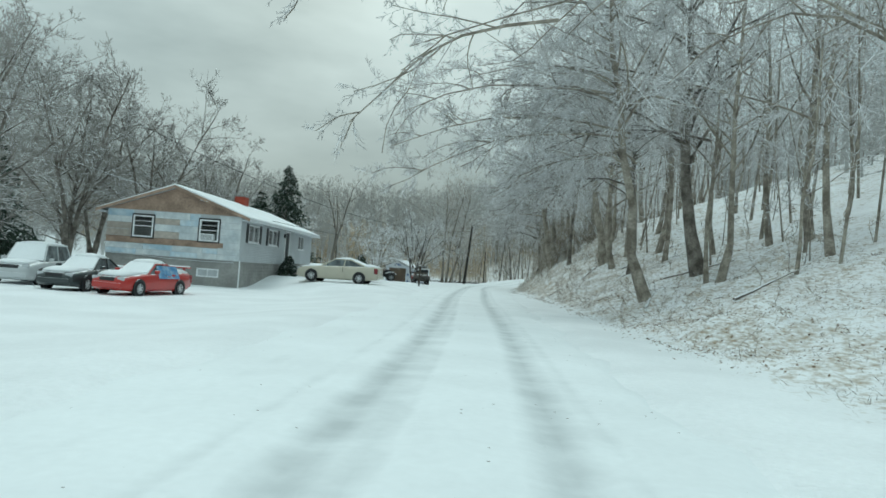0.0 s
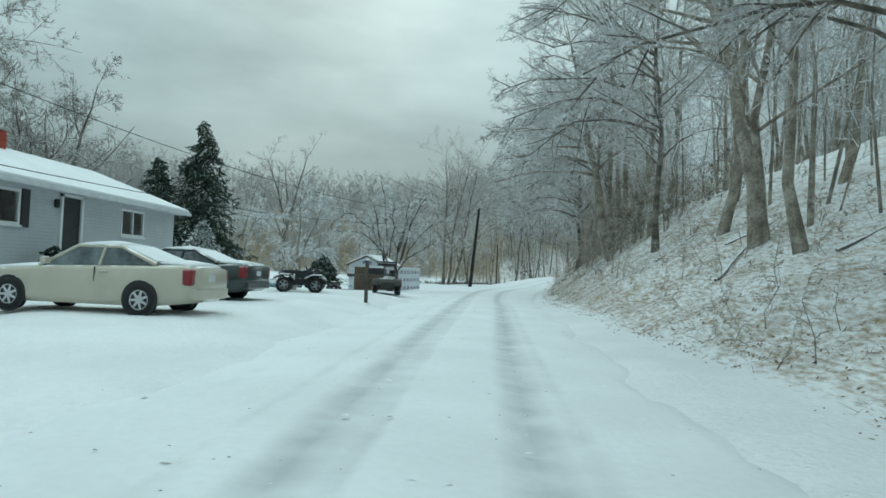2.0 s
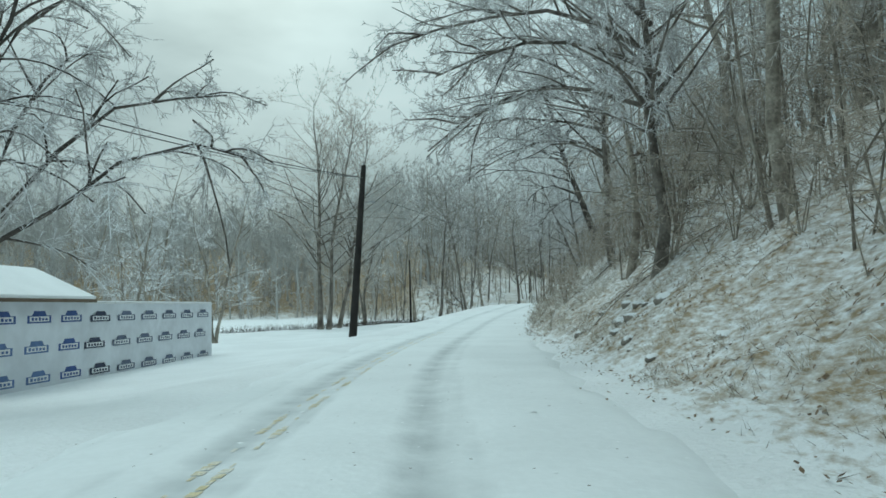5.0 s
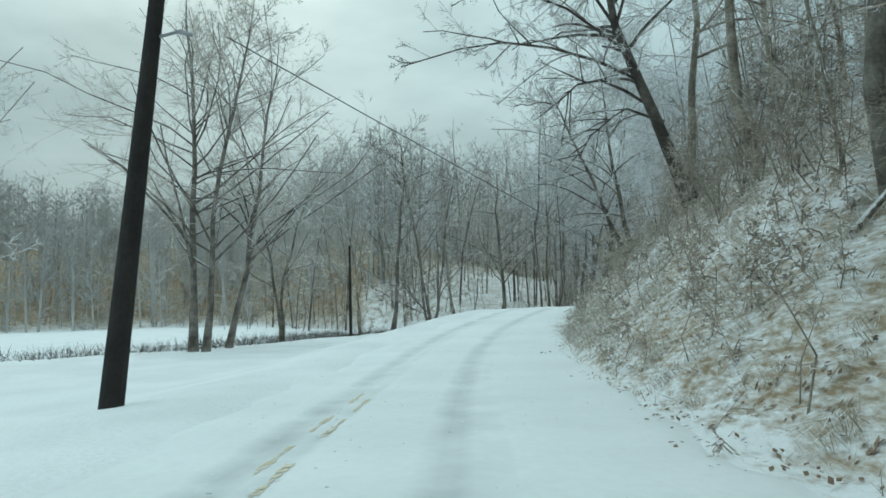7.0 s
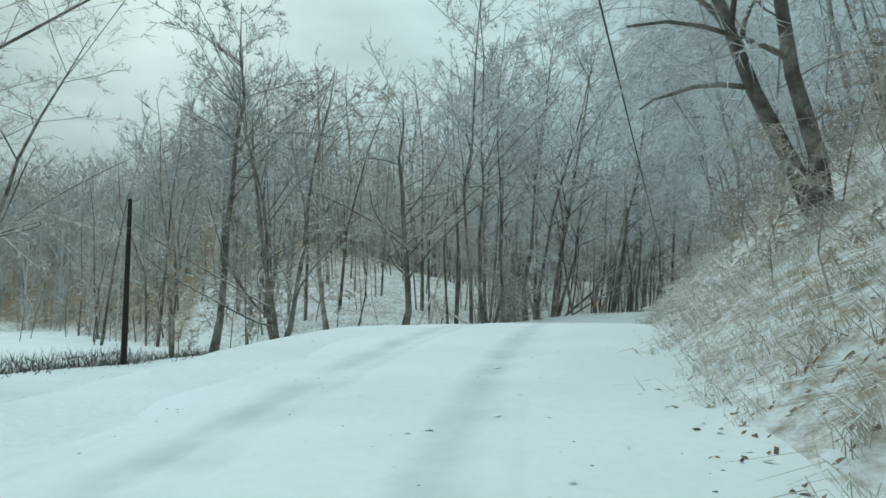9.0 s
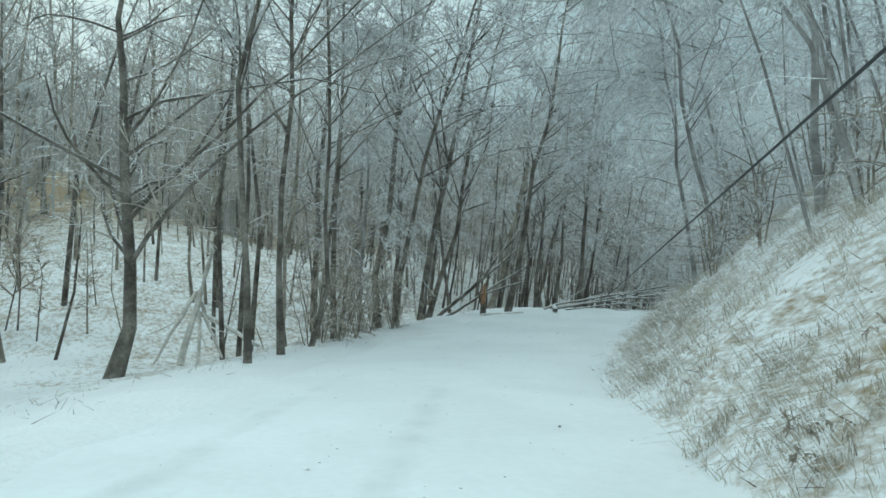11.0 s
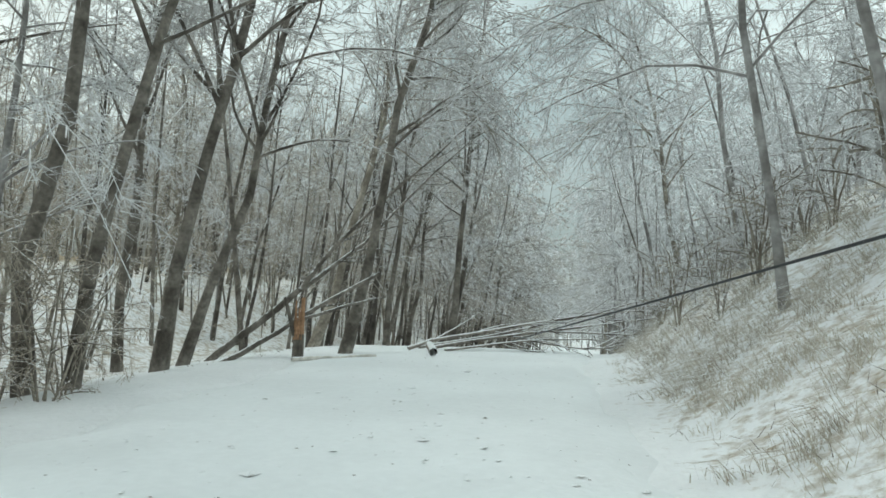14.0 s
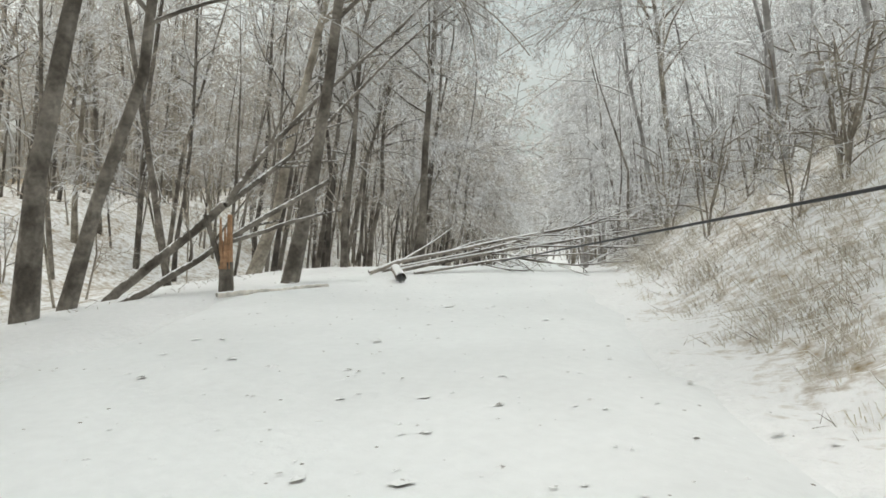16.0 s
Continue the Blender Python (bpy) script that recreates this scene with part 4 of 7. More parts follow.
def road_crumbs():
    """Bits of bark, twig and slush that lie on the snow of the road."""
    rng = np.random.default_rng(12)
    n = 3200
    pick = rng.integers(0, len(AXIS), n * 4)
    pick = pick[(AXIS[pick, 1] > 20) & (AXIS[pick, 1] < 158)][:n]
    broken = np.where((AXIS[:, 1] > 138) & (AXIS[:, 1] < 149))[0]
    pick = np.r_[pick, rng.choice(broken, 700)]
    n = len(pick)
    d = rng.uniform(-3.8, 3.2, n)
    xy = AXIS[pick, :2] + SIDE[pick] * d[:, None] + rng.normal(0, 0.2, (n, 2))
    z = np.maximum(AXIS[pick, 2] + 0.06 * (1 - ((d + 0.55) / 3.4) ** 2), AXIS[pick, 2] - 0.01) + 0.006
    size = np.exp(rng.normal(-4.2, 0.45, n)) * np.where(AXIS[pick, 1] > 138, 1.25, 1.0)
    az = rng.uniform(0, 6.28, n)
    ring = []
    for k, (rr, zz) in enumerate(((1.0, 0.0), (0.8, 0.0), (1.1, 0.0), (0.7, 0.0))):
        a = az + k * 1.57
        ring.append(np.c_[xy[:, 0] + size * rr * np.cos(a) * 1.5, xy[:, 1] + size * rr * np.sin(a), z])
    top = np.c_[xy, z + size * 0.3]
    verts = np.stack([*ring, top], 1).reshape(-1, 3)
    base = np.arange(n)[:, None] * 5
    faces = np.concatenate([base + np.array([[k, (k + 1) % 4, 4]]) for k in range(4)])
    me = mesh_of("road_debris", verts, faces.tolist(), M_twigbrown)
    return tagged(new("road_debris", me), "bits of bark and twig scattered on the snowy road", "debris", kind="stuff")


road_crumbs()


def leaf_litter():
    """Fallen leaves lying on the snow of the bank, singly and in drifts."""
    rng = np.random.default_rng(17)
    n = 80000
    pick = rng.integers(0, len(AXIS), n * 3)
    pick = pick[(AXIS[pick, 1] > 12) & (AXIS[pick, 1] < 116)][:n]
    n = len(pick)
    right = (rng.random(n) < 0.82) | (AXIS[pick, 1] < 125)
    foot = np.interp(AXIS[pick, 1], *FOOT)
    d = np.where(right, foot - 0.3 + 9.5 * rng.random(n) ** 1.5, -(4.8 + 10 * rng.random(n)))
    clump = np.sin(pick * 0.55 + d * 1.7) * np.sin(pick * 0.21 - d * 0.9) + 0.5 * np.sin(pick * 1.9 + d * 3.1)
    keep = clump + rng.normal(0, 0.5, n) > 0.0
    pick, d = pick[keep], d[keep]
    n = len(pick)
    xy = AXIS[pick, :2] + SIDE[pick] * d[:, None] + rng.normal(0, 0.3, (n, 2))
    e = 0.15
    z = ground_z(xy[:, 0], xy[:, 1])
    dx = (ground_z(xy[:, 0] + e, xy[:, 1]) - z) / e
    dy = (ground_z(xy[:, 0], xy[:, 1] + e) - z) / e
    az, size = rng.uniform(0, 6.28, n), rng.uniform(0.02, 0.045, n)
    c = np.c_[xy, z + 0.03]
    u = np.c_[np.cos(az), np.sin(az), np.cos(az) * dx + np.sin(az) * dy + rng.normal(0, 0.35, n)] * size[:, None]
    v = np.c_[-np.sin(az), np.cos(az), -np.sin(az) * dx + np.cos(az) * dy + rng.normal(0, 0.35, n)] * size[:, None] * 0.6
    verts = np.stack([c - u, c + v * 0.9, c + u, c - v], 1).reshape(-1, 3)
    me = mesh_of("leaf_litter", verts, np.arange(n * 4).reshape(n, 4).tolist(), M_leaf)
    return tagged(new("leaf_litter", me), "brown fallen leaves on the snowy bank", "leaves", kind="stuff")


leaf_litter()

# ---- house, shed, vehicles, yard ----
def striped(name, color, pitch, axis="Z", **kw):
    """A painted surface with level laps or grooves at a pitch."""
    m = material(name, color, **kw)
    n, l = m.node_tree.nodes, m.node_tree.links
    co, sep = n.new("ShaderNodeTexCoord"), n.new("ShaderNodeSeparateXYZ")
    l.new(co.outputs["Object"], sep.inputs["Vector"])
    mul, fr = n.new("ShaderNodeMath"), n.new("ShaderNodeMath")
    mul.operation, fr.operation = "MULTIPLY", "FRACT"
    mul.inputs[1].default_value = 1 / pitch
    l.new(sep.outputs[axis], mul.inputs[0])
    l.new(mul.outputs[0], fr.inputs[0])
    bp = n.new("ShaderNodeBump")
    bp.inputs["Strength"].default_value, bp.inputs["Distance"].default_value, bp.invert = 0.9, 0.02, True
    l.new(fr.outputs[0], bp.inputs["Height"])
    l.new(bp.outputs["Normal"], n["Principled BSDF"].inputs["Normal"])
    return m


M_siding = striped("grey_lap_siding", (0.52, 0.545, 0.565), 0.11, rough=0.6, vary=0.1, scale=0.7, fine=5, bump=0)
M_block = striped("painted_block", (0.35, 0.345, 0.33), 0.2, rough=0.85, vary=0.25, scale=0.8, fine=7, bump=0)
M_wrap = material("pale_sheathing", (0.70, 0.73, 0.74), rough=0.6, vary=0.25, scale=1.1, fine=4, bump=0.1, color2=(0.52, 0.57, 0.60))
M_wrapblue = material("blue_foam_board", (0.62, 0.70, 0.75), rough=0.6, vary=0.25, scale=1.6, fine=4, bump=0.1, color2=(0.40, 0.54, 0.64))
M_osb = material("bare_wood_board", (0.44, 0.31, 0.235), rough=0.8, vary=0.35, scale=1.1, fine=9, bump=0.2)
M_oldlap = striped("old_cream_boards", (0.58, 0.51, 0.45), 0.1, rough=0.7, vary=0.3, scale=0.9, fine=4, bump=0)
M_white = material("white_paint", (0.78, 0.79, 0.8), rough=0.45, vary=0.08, bump=0)
M_fascia = material("white_metal_trim", (0.62, 0.64, 0.66), rough=0.5, vary=0.12, bump=0)
M_black = material("black_paint", (0.03, 0.032, 0.035), rough=0.5, vary=0.2, bump=0)
M_brick = material("red_chimney_brick", (0.42, 0.08, 0.05), rough=0.85, vary=0.3, scale=3, fine=20, bump=0.5)
M_shedwrap = material("white_house_wrap", (0.74, 0.77, 0.82), rough=0.55, vary=0.12, scale=1.1, fine=4, bump=0.2, dist=0.01)
M_logo = material("blue_print", (0.05, 0.10, 0.30), rough=0.6, vary=0.2, bump=0)
M_logogrey = material("grey_blue_print", (0.13, 0.16, 0.24), rough=0.6, vary=0.2, bump=0)
M_logomid = material("faded_blue_print", (0.13, 0.21, 0.42), rough=0.6, vary=0.25, bump=0)
M_logoink = material("dark_blue_print", (0.035, 0.045, 0.09), rough=0.6, vary=0.2, bump=0)
M_logopale = material("pale_blue_print", (0.30, 0.42, 0.62), rough=0.6, vary=0.2, bump=0)
M_ply = material("weathered_plywood", (0.17, 0.125, 0.09), rough=0.85, vary=0.3, scale=0.8, fine=12, bump=0.2)
M_tyre = material("tyre_rubber", (0.025, 0.025, 0.027), rough=0.85, vary=0.3, scale=4, fine=20, bump=0.4, snow=0.1)
M_rim = material("alloy_rim", (0.62, 0.63, 0.64), rough=0.35, metal=0.35, vary=0.1, bump=0)
M_plastic = material("black_plastic", (0.022, 0.023, 0.025), rough=0.5, vary=0.25, bump=0.1, snow=0.15)
M_red = material("red_lamp_lens", (0.20, 0.010, 0.016), rough=0.2, vary=0.1, bump=0, coat=0.5)
M_lamp = material("clear_lamp_lens", (0.5, 0.52, 0.54), rough=0.15, vary=0.1, bump=0, coat=0.5)
M_utvred = material("muddy_red_plastic", (0.32, 0.03, 0.025), rough=0.45, vary=0.35, scale=3, bump=0.1, snow=0.15)
M_mud = material("muddy_black_plastic", (0.085, 0.08, 0.074), rough=0.75, vary=0.5, scale=4, fine=14, bump=0.3, snow=0.0, color2=(0.09, 0.078, 0.066))
M_slush = material("patchy_slush", (0.62, 0.63, 0.64), rough=0.7, vary=0.5, scale=5, fine=16, bump=0.5, color2=(0.16, 0.155, 0.15))
M_metal = material("dull_steel", (0.35, 0.36, 0.37), rough=0.4, metal=0.8, vary=0.2, bump=0)
M_post = material("weathered_post", (0.13, 0.11, 0.09), rough=0.9, vary=0.4, scale=2, fine=22, bump=0.5, snow=0.05)
M_pole = material("creosoted_pole", (0.035, 0.03, 0.027), rough=0.85, vary=0.4, scale=1.5, fine=14, bump=0.5, snow=-0.3)
M_tarp = material("blue_tarp", (0.22, 0.36, 0.42), rough=0.5, vary=0.3, scale=2, bump=0.4, snow=0.45)
M_hull = material("boat_hull", (0.34, 0.40, 0.42), rough=0.35, vary=0.2, bump=0)
M_curtain = material("dim_interior", (0.10, 0.11, 0.115), rough=0.9, vary=0.3, scale=1.5, bump=0)

M_glass = bpy.data.materials.new("dark_glass")
M_glass.use_nodes = True
gb = M_glass.node_tree.nodes["Principled BSDF"]
gb.inputs["Base Color"].default_value, gb.inputs["Roughness"].default_value = (0.022, 0.028, 0.032, 1), 0.06
gb.inputs["Specular IOR Level"].default_value = 0.6


M_windowglass = bpy.data.materials.new("window_glass")
M_windowglass.use_nodes = True
wb = M_windowglass.node_tree.nodes["Principled BSDF"]
wb.inputs["Base Color"].default_value, wb.inputs["Roughness"].default_value = (0.9, 0.95, 0.95, 1), 0.03
wb.inputs["Transmission Weight"].default_value, wb.inputs["IOR"].default_value = 1.0, 1.45


M_frost = material("frosted_glass", (0.20, 0.23, 0.24), rough=0.25, vary=0.4, scale=1.5, fine=6, bump=0, snow=0.2, color2=(0.07, 0.08, 0.085))


def paint(name, color, snow=0.35):
    return material(name, color, rough=0.3, vary=0.08, scale=1.2, fine=4, bump=0, snow=snow, coat=0.6)


def pierced(axis, u0, u1, v0, v1, w0, w1, holes=()):
    """A slab across an axis with rectangular openings (u0, u1, v0, v1) right through it."""
    us = sorted({u0, u1, *[h[0] for h in holes], *[h[1] for h in holes]})
    vs = sorted({v0, v1, *[h[2] for h in holes], *[h[3] for h in holes]})
    solid = {}
    for i in range(len(us) - 1):
        for j in range(len(vs) - 1):
            cu, cv = (us[i] + us[i + 1]) / 2, (vs[j] + vs[j + 1]) / 2
            solid[i, j] = not any(h[0] < cu < h[1] and h[2] < cv < h[3] for h in holes)
    bm = bmesh.new()
    put = (lambda u, v, w: (w, u, v)) if axis == "x" else (lambda u, v, w: (u, w, v))
    face = lambda *c: bm.faces.new([bm.verts.new(put(*k)) for k in c])  # noqa: E731
    for (i, j), full in solid.items():
        if not full:
            continue
        a, b, c, d = us[i], us[i + 1], vs[j], vs[j + 1]
        for w in (w0, w1):
            face((a, c, w), (b, c, w), (b, d, w), (a, d, w))
        for di, dj, p, q in ((-1, 0, (a, c), (a, d)), (1, 0, (b, c), (b, d)), (0, -1, (a, c), (b, c)), (0, 1, (a, d), (b, d))):
            if not solid.get((i + di, j + dj)):
                face((*p, w0), (*q, w0), (*q, w1), (*p, w1))
    bmesh.ops.remove_doubles(bm, verts=bm.verts, dist=1e-5)
    return bm


def slide_window(parent, x, y0, y1, z0, z1, shutters=True):
    """A sliding window in an opening of a wall that faces +x."""
    mid = (y0 + y1) / 2
    lights = [(y0 + 0.07, mid - 0.03, z0 + 0.08, z1 - 0.08), (mid + 0.03, y1 - 0.07, z0 + 0.08, z1 - 0.08)]
    w = part("window", pierced("x", y0 + 0.002, y1 - 0.002, z0 + 0.002, z1 - 0.002, x - 0.08, x + 0.035, lights), M_white, parent, "white framed sliding window")
    for a, b, c, d in lights:
        part("pane", box(x - 0.03, x - 0.018, a, b, c, d), M_windowglass, w)
    part("sill", box(x + 0.002, x + 0.09, y0 - 0.05, y1 + 0.05, z0 - 0.06, z0), M_white, w)
    if shutters:
        for a in (y0 - 0.44, y1 + 0.06):
            s = part("shutter", box(x + 0.002, x + 0.04, a, a + 0.38, z0 - 0.05, z1 + 0.04, 0.008), M_black, parent, "black louvred shutter")
            for k in range(int((z1 - z0) / 0.09) - 1):
                part("louvre", box(x + 0.036, x + 0.052, a + 0.05, a + 0.33, z0 + 0.05 + k * 0.09, z0 + 0.10 + k * 0.09), M_black, s)
    return w


def build_house():
    x0, x1, y0, y1, zg, zf, ze, zr = -21.2, -13.3, 39.8, 57.7, -0.7, 1.13, 3.72, 5.1
    t = 0.18
    h = thing("house", Matrix(), "single-storey grey house with half-stripped gable and snowy roof", "house")
    cellar = (-15.75, -14.45, 0.12, 0.62)
    sashes = ((-19.65, -18.45), (-15.75, -14.6))
    for bm in (pierced("y", x0 + 0.04, x1 - 0.04, zg, zf, y0 + 0.04, y0 + 0.3, [cellar]), box(x0 + 0.04, x1 - 0.04, y1 - 0.3, y1 - 0.04, zg, zf),
               box(x0 + 0.04, x0 + 0.3, y0 + 0.3, y1 - 0.3, zg, zf), box(x1 - 0.3, x1 - 0.04, y0 + 0.3, y1 - 0.3, zg, zf)):
        part("foundation", bm, M_block, h, "grey painted block foundation")
    for bm in (pierced("y", x0, x1, zf, ze, y0, y0 + t, [(a, b, 2.16, 3.42) for a, b in sashes]), box(x0, x1, y1 - t, y1, zf, ze), box(x0, x0 + t, y0 + t, y1 - t, zf, ze),
               pierced("x", y0 + t, y1 - t, zf, ze, x1 - t, x1, [(41.1, 43.2, 2.33, 3.38), (45.2, 47.3, 2.33, 3.38), (53.15, 54.9, 2.33, 3.36), (49.4, 50.45, 1.42, 3.4)])):
        part("wall", bm, M_siding, h, "pale grey lap siding")
    part("floor", box(x0 + t + 0.003, x1 - t - 0.003, y0 + t + 0.003, y1 - t - 0.003, zf + 0.1, zf + 0.2), M_ply, h, "dim plywood floor")
    part("ceiling", box(x0 + t + 0.003, x1 - t - 0.003, y0 + t + 0.003, y1 - t - 0.003, ze - 0.12, ze - 0.06), M_curtain, h, "dim ceiling")
    xm = (x0 + x1) / 2
    part("gable", prism([(x0, ze), (x1, ze), (xm, zr)], "y", y0, y0 + 0.12), M_osb, h, "bare brown boards in the gable")
    part("gable", prism([(x0, ze), (x1, ze), (xm, zr)], "y", y1 - 0.12, y1), M_siding, h)
    over, ov = 0.55, 0.35
    slope = (zr - ze) / (xm - x0)
    for sgn, nm in ((1, "front"), (-1, "back")):
        xe = xm + sgn * (x1 - xm + over)
        zz = zr - slope * abs(xe - xm)
        part("roof", prism([(xm, zr + 0.02), (xe, zz + 0.02), (xe, zz + 0.12), (xm, zr + 0.14)], "y", y0 - ov, y1 + ov), M_fascia, h)
        part("roof_snow", prism([(xm, zr + 0.14), (xe - sgn * 0.04, zz + 0.125), (xe - sgn * 0.03, zz + 0.2), (xm, zr + 0.25)], "y", y0 - ov + 0.06, y1 + ov - 0.04, 0.02), M_snow, h, "snow lying on the roof")
        part("gutter", box(xe - 0.02, xe + 0.09, y0 - ov, y1 + ov, zz - 0.06, zz + 0.06, 0.015), M_fascia, h)
        part("soffit", box(min(xe, x1 if sgn > 0 else x0), max(xe, x1 if sgn > 0 else x0), y0 - ov, y1 + ov, zz - 0.03, zz + 0.015), M_fascia, h)
        for yy in (y0 - ov - 0.03, y1 + ov):
            part("bargeboard", prism([(xm, zr + 0.0), (xe, zz - 0.06), (xe, zz + 0.12), (xm, zr + 0.16)], "y", yy, yy + 0.03), M_osb if yy < y0 else M_fascia, h)
    # the stripped gable wall
    rng = random.Random(4)
    for za, zb, mats in ((1.16, 1.46, (M_wrapblue, M_wrap)), (1.48, 1.78, (M_wrap, M_wrapblue)), (1.80, 2.16, (M_osb,)), (2.18, 2.56, (M_oldlap, M_oldlap, M_wrap)), (2.58, 2.95, (M_oldlap, M_wrap, M_oldlap)), (2.97, 3.30, (M_wrap, M_oldlap, M_wrapblue)), (3.32, 3.68, (M_wrapblue, M_wrap))):
        xa, row = x0 + 0.02, 0
        while xa < x1 - 0.1:
            xb = min(xa + rng.uniform(1.5, 2.8), x1 - 0.02)
            if xb > x1 - 1.3 > xa:
                xb = x1 - 1.3
            spans = [(xa, xb - 0.012)]
            if zb > 2.3:
                for wa, wb in sashes:
                    spans = [q for a, b in spans for q in ((a, min(b, wa)), (max(a, wb), b)) if q[1] - q[0] > 0.05]
            deep, mat = rng.uniform(0.014, 0.03), mats[row % len(mats)] if xb < x1 - 0.9 else M_wrap
            for a, b in spans:
                part("wall_panel", box(a, b, y0 - deep, y0 - 0.002, za, zb), mat, h, "bare sheathing panel")
            xa, row = xb, row + 1
    part("trim_board", box(x0 + 0.1, x1 - 1.0, y0 - 0.05, y0, 1.84, 2.12), M_osb, h, "brown wooden board")
    for xa, xb in sashes:
        w = part("window", pierced("y", xa + 0.002, xb - 0.002, 2.162, 3.418, y0 - 0.06, y0 + 0.06, [(xa + 0.09, xb - 0.09, 2.83, 3.34), (xa + 0.09, xb - 0.09, 2.25, 2.78)]), M_white, h, "white framed sash window")
        part("pane", box(xa + 0.09, xb - 0.09, y0 - 0.02, y0 - 0.008, 2.83, 3.34), M_windowglass, w)
        part("pane", box(xa + 0.09, xb - 0.09, y0 + 0.01, y0 + 0.022, 2.25, 2.78), M_windowglass, w)
        part("window_edging", join(box(xa - 0.07, xa, y0 - 0.05, y0 + 0.01, 2.1, 3.48), box(xb, xb + 0.07, y0 - 0.05, y0 + 0.01, 2.1, 3.48), box(xa - 0.07, xb + 0.07, y0 - 0.05, y0 + 0.01, 3.42, 3.5), box(xa - 0.07, xb + 0.07, y0 - 0.05, y0 + 0.01, 2.08, 2.16)), M_black, w, "black edging round the window")
        part("sash_bar", box(xa + 0.09, xb - 0.09, y0 - 0.05, y0 - 0.03, 3.07, 3.1), M_white, w)
        if xa > -17:
            u = part("window_unit", box(xa + 0.2, xb - 0.2, y0 - 0.36, y0 - 0.05, 2.2, 2.6, 0.02), M_white, h, "white window air conditioner")
            part("grille", join(*[box(xa + 0.26, xb - 0.26, y0 - 0.372, y0 - 0.358, 2.26 + k * 0.06, 2.29 + k * 0.06) for k in range(5)]), M_metal, u)
    w = part("window", pierced("y", -15.748, -14.452, 0.122, 0.618, y0 + 0.02, y0 + 0.1, [(-15.66, -15.13, 0.2, 0.54), (-15.07, -14.54, 0.2, 0.54)]), M_white, h, "whitish basement window")
    part("pane", box(-15.66, -15.13, y0 + 0.05, y0 + 0.06, 0.2, 0.54), M_lamp, w)
    part("pane", box(-15.07, -14.54, y0 + 0.05, y0 + 0.06, 0.2, 0.54), M_lamp, w)
    f = np.linspace(0, 1, 15)[:, None]
    loop = np.array([x0 - 0.2, y0 - 0.04, 1.28]) * (1 - f) + np.array([x1 - 0.3, y0 - 0.04, 1.06]) * f - np.array([0, 0, 0.5]) * f * (1 - f)
    v, fc = tubes(loop[None], np.full((1, 15), 0.018), 5)
    wire = new("service_wire", mesh_of("service_wire", v, fc.tolist(), M_fascia))
    wire.parent = h
    wire["label"] = "pale wire looped along the wall"
    part("downpipe", rod((x1 + 0.06, y0 - 0.06, -0.6), (x1 + 0.06, y0 - 0.06, 1.2), 0.04), M_white, h, "white plastic pipe")
    slide_window(h, x1, 41.1, 43.2, 2.33, 3.38)
    slide_window(h, x1, 45.2, 47.3, 2.33, 3.38)
    slide_window(h, x1, 53.15, 54.9, 2.33, 3.36, False)
    d = part("door", box(x1 - 0.06, x1 - 0.01, 49.402, 50.448, 1.422, 3.398), M_black, h, "dark front door")
    part("door_frame", join(box(x1, x1 + 0.06, 49.28, 49.4, 1.4, 3.5), box(x1, x1 + 0.06, 50.45, 50.57, 1.4, 3.5), box(x1, x1 + 0.06, 49.28, 50.57, 3.4, 3.52)), M_white, h)
    part("door_handle", rod((x1 + 0.03, 50.32, 2.4), (x1 + 0.09, 50.32, 2.4), 0.03), M_metal, d)
    part("step", box(x1 + 0.002, x1 + 1.3, 49.0, 50.9, -0.5, 1.25, 0.02), M_block, h, "concrete doorstep")
    part("wall_lamp", box(x1, x1 + 0.14, 48.95, 49.09, 3.0, 3.28, 0.03), M_black, h)
    c = part("chimney", box(-17.6, -16.85, 50.6, 51.6, 4.2, 5.85, 0.02), M_brick, h, "red brick chimney")
    part("chimney_cap", box(-17.68, -16.77, 50.52, 51.68, 5.85, 5.93, 0.01), M_block, c)
    return h


build_house()


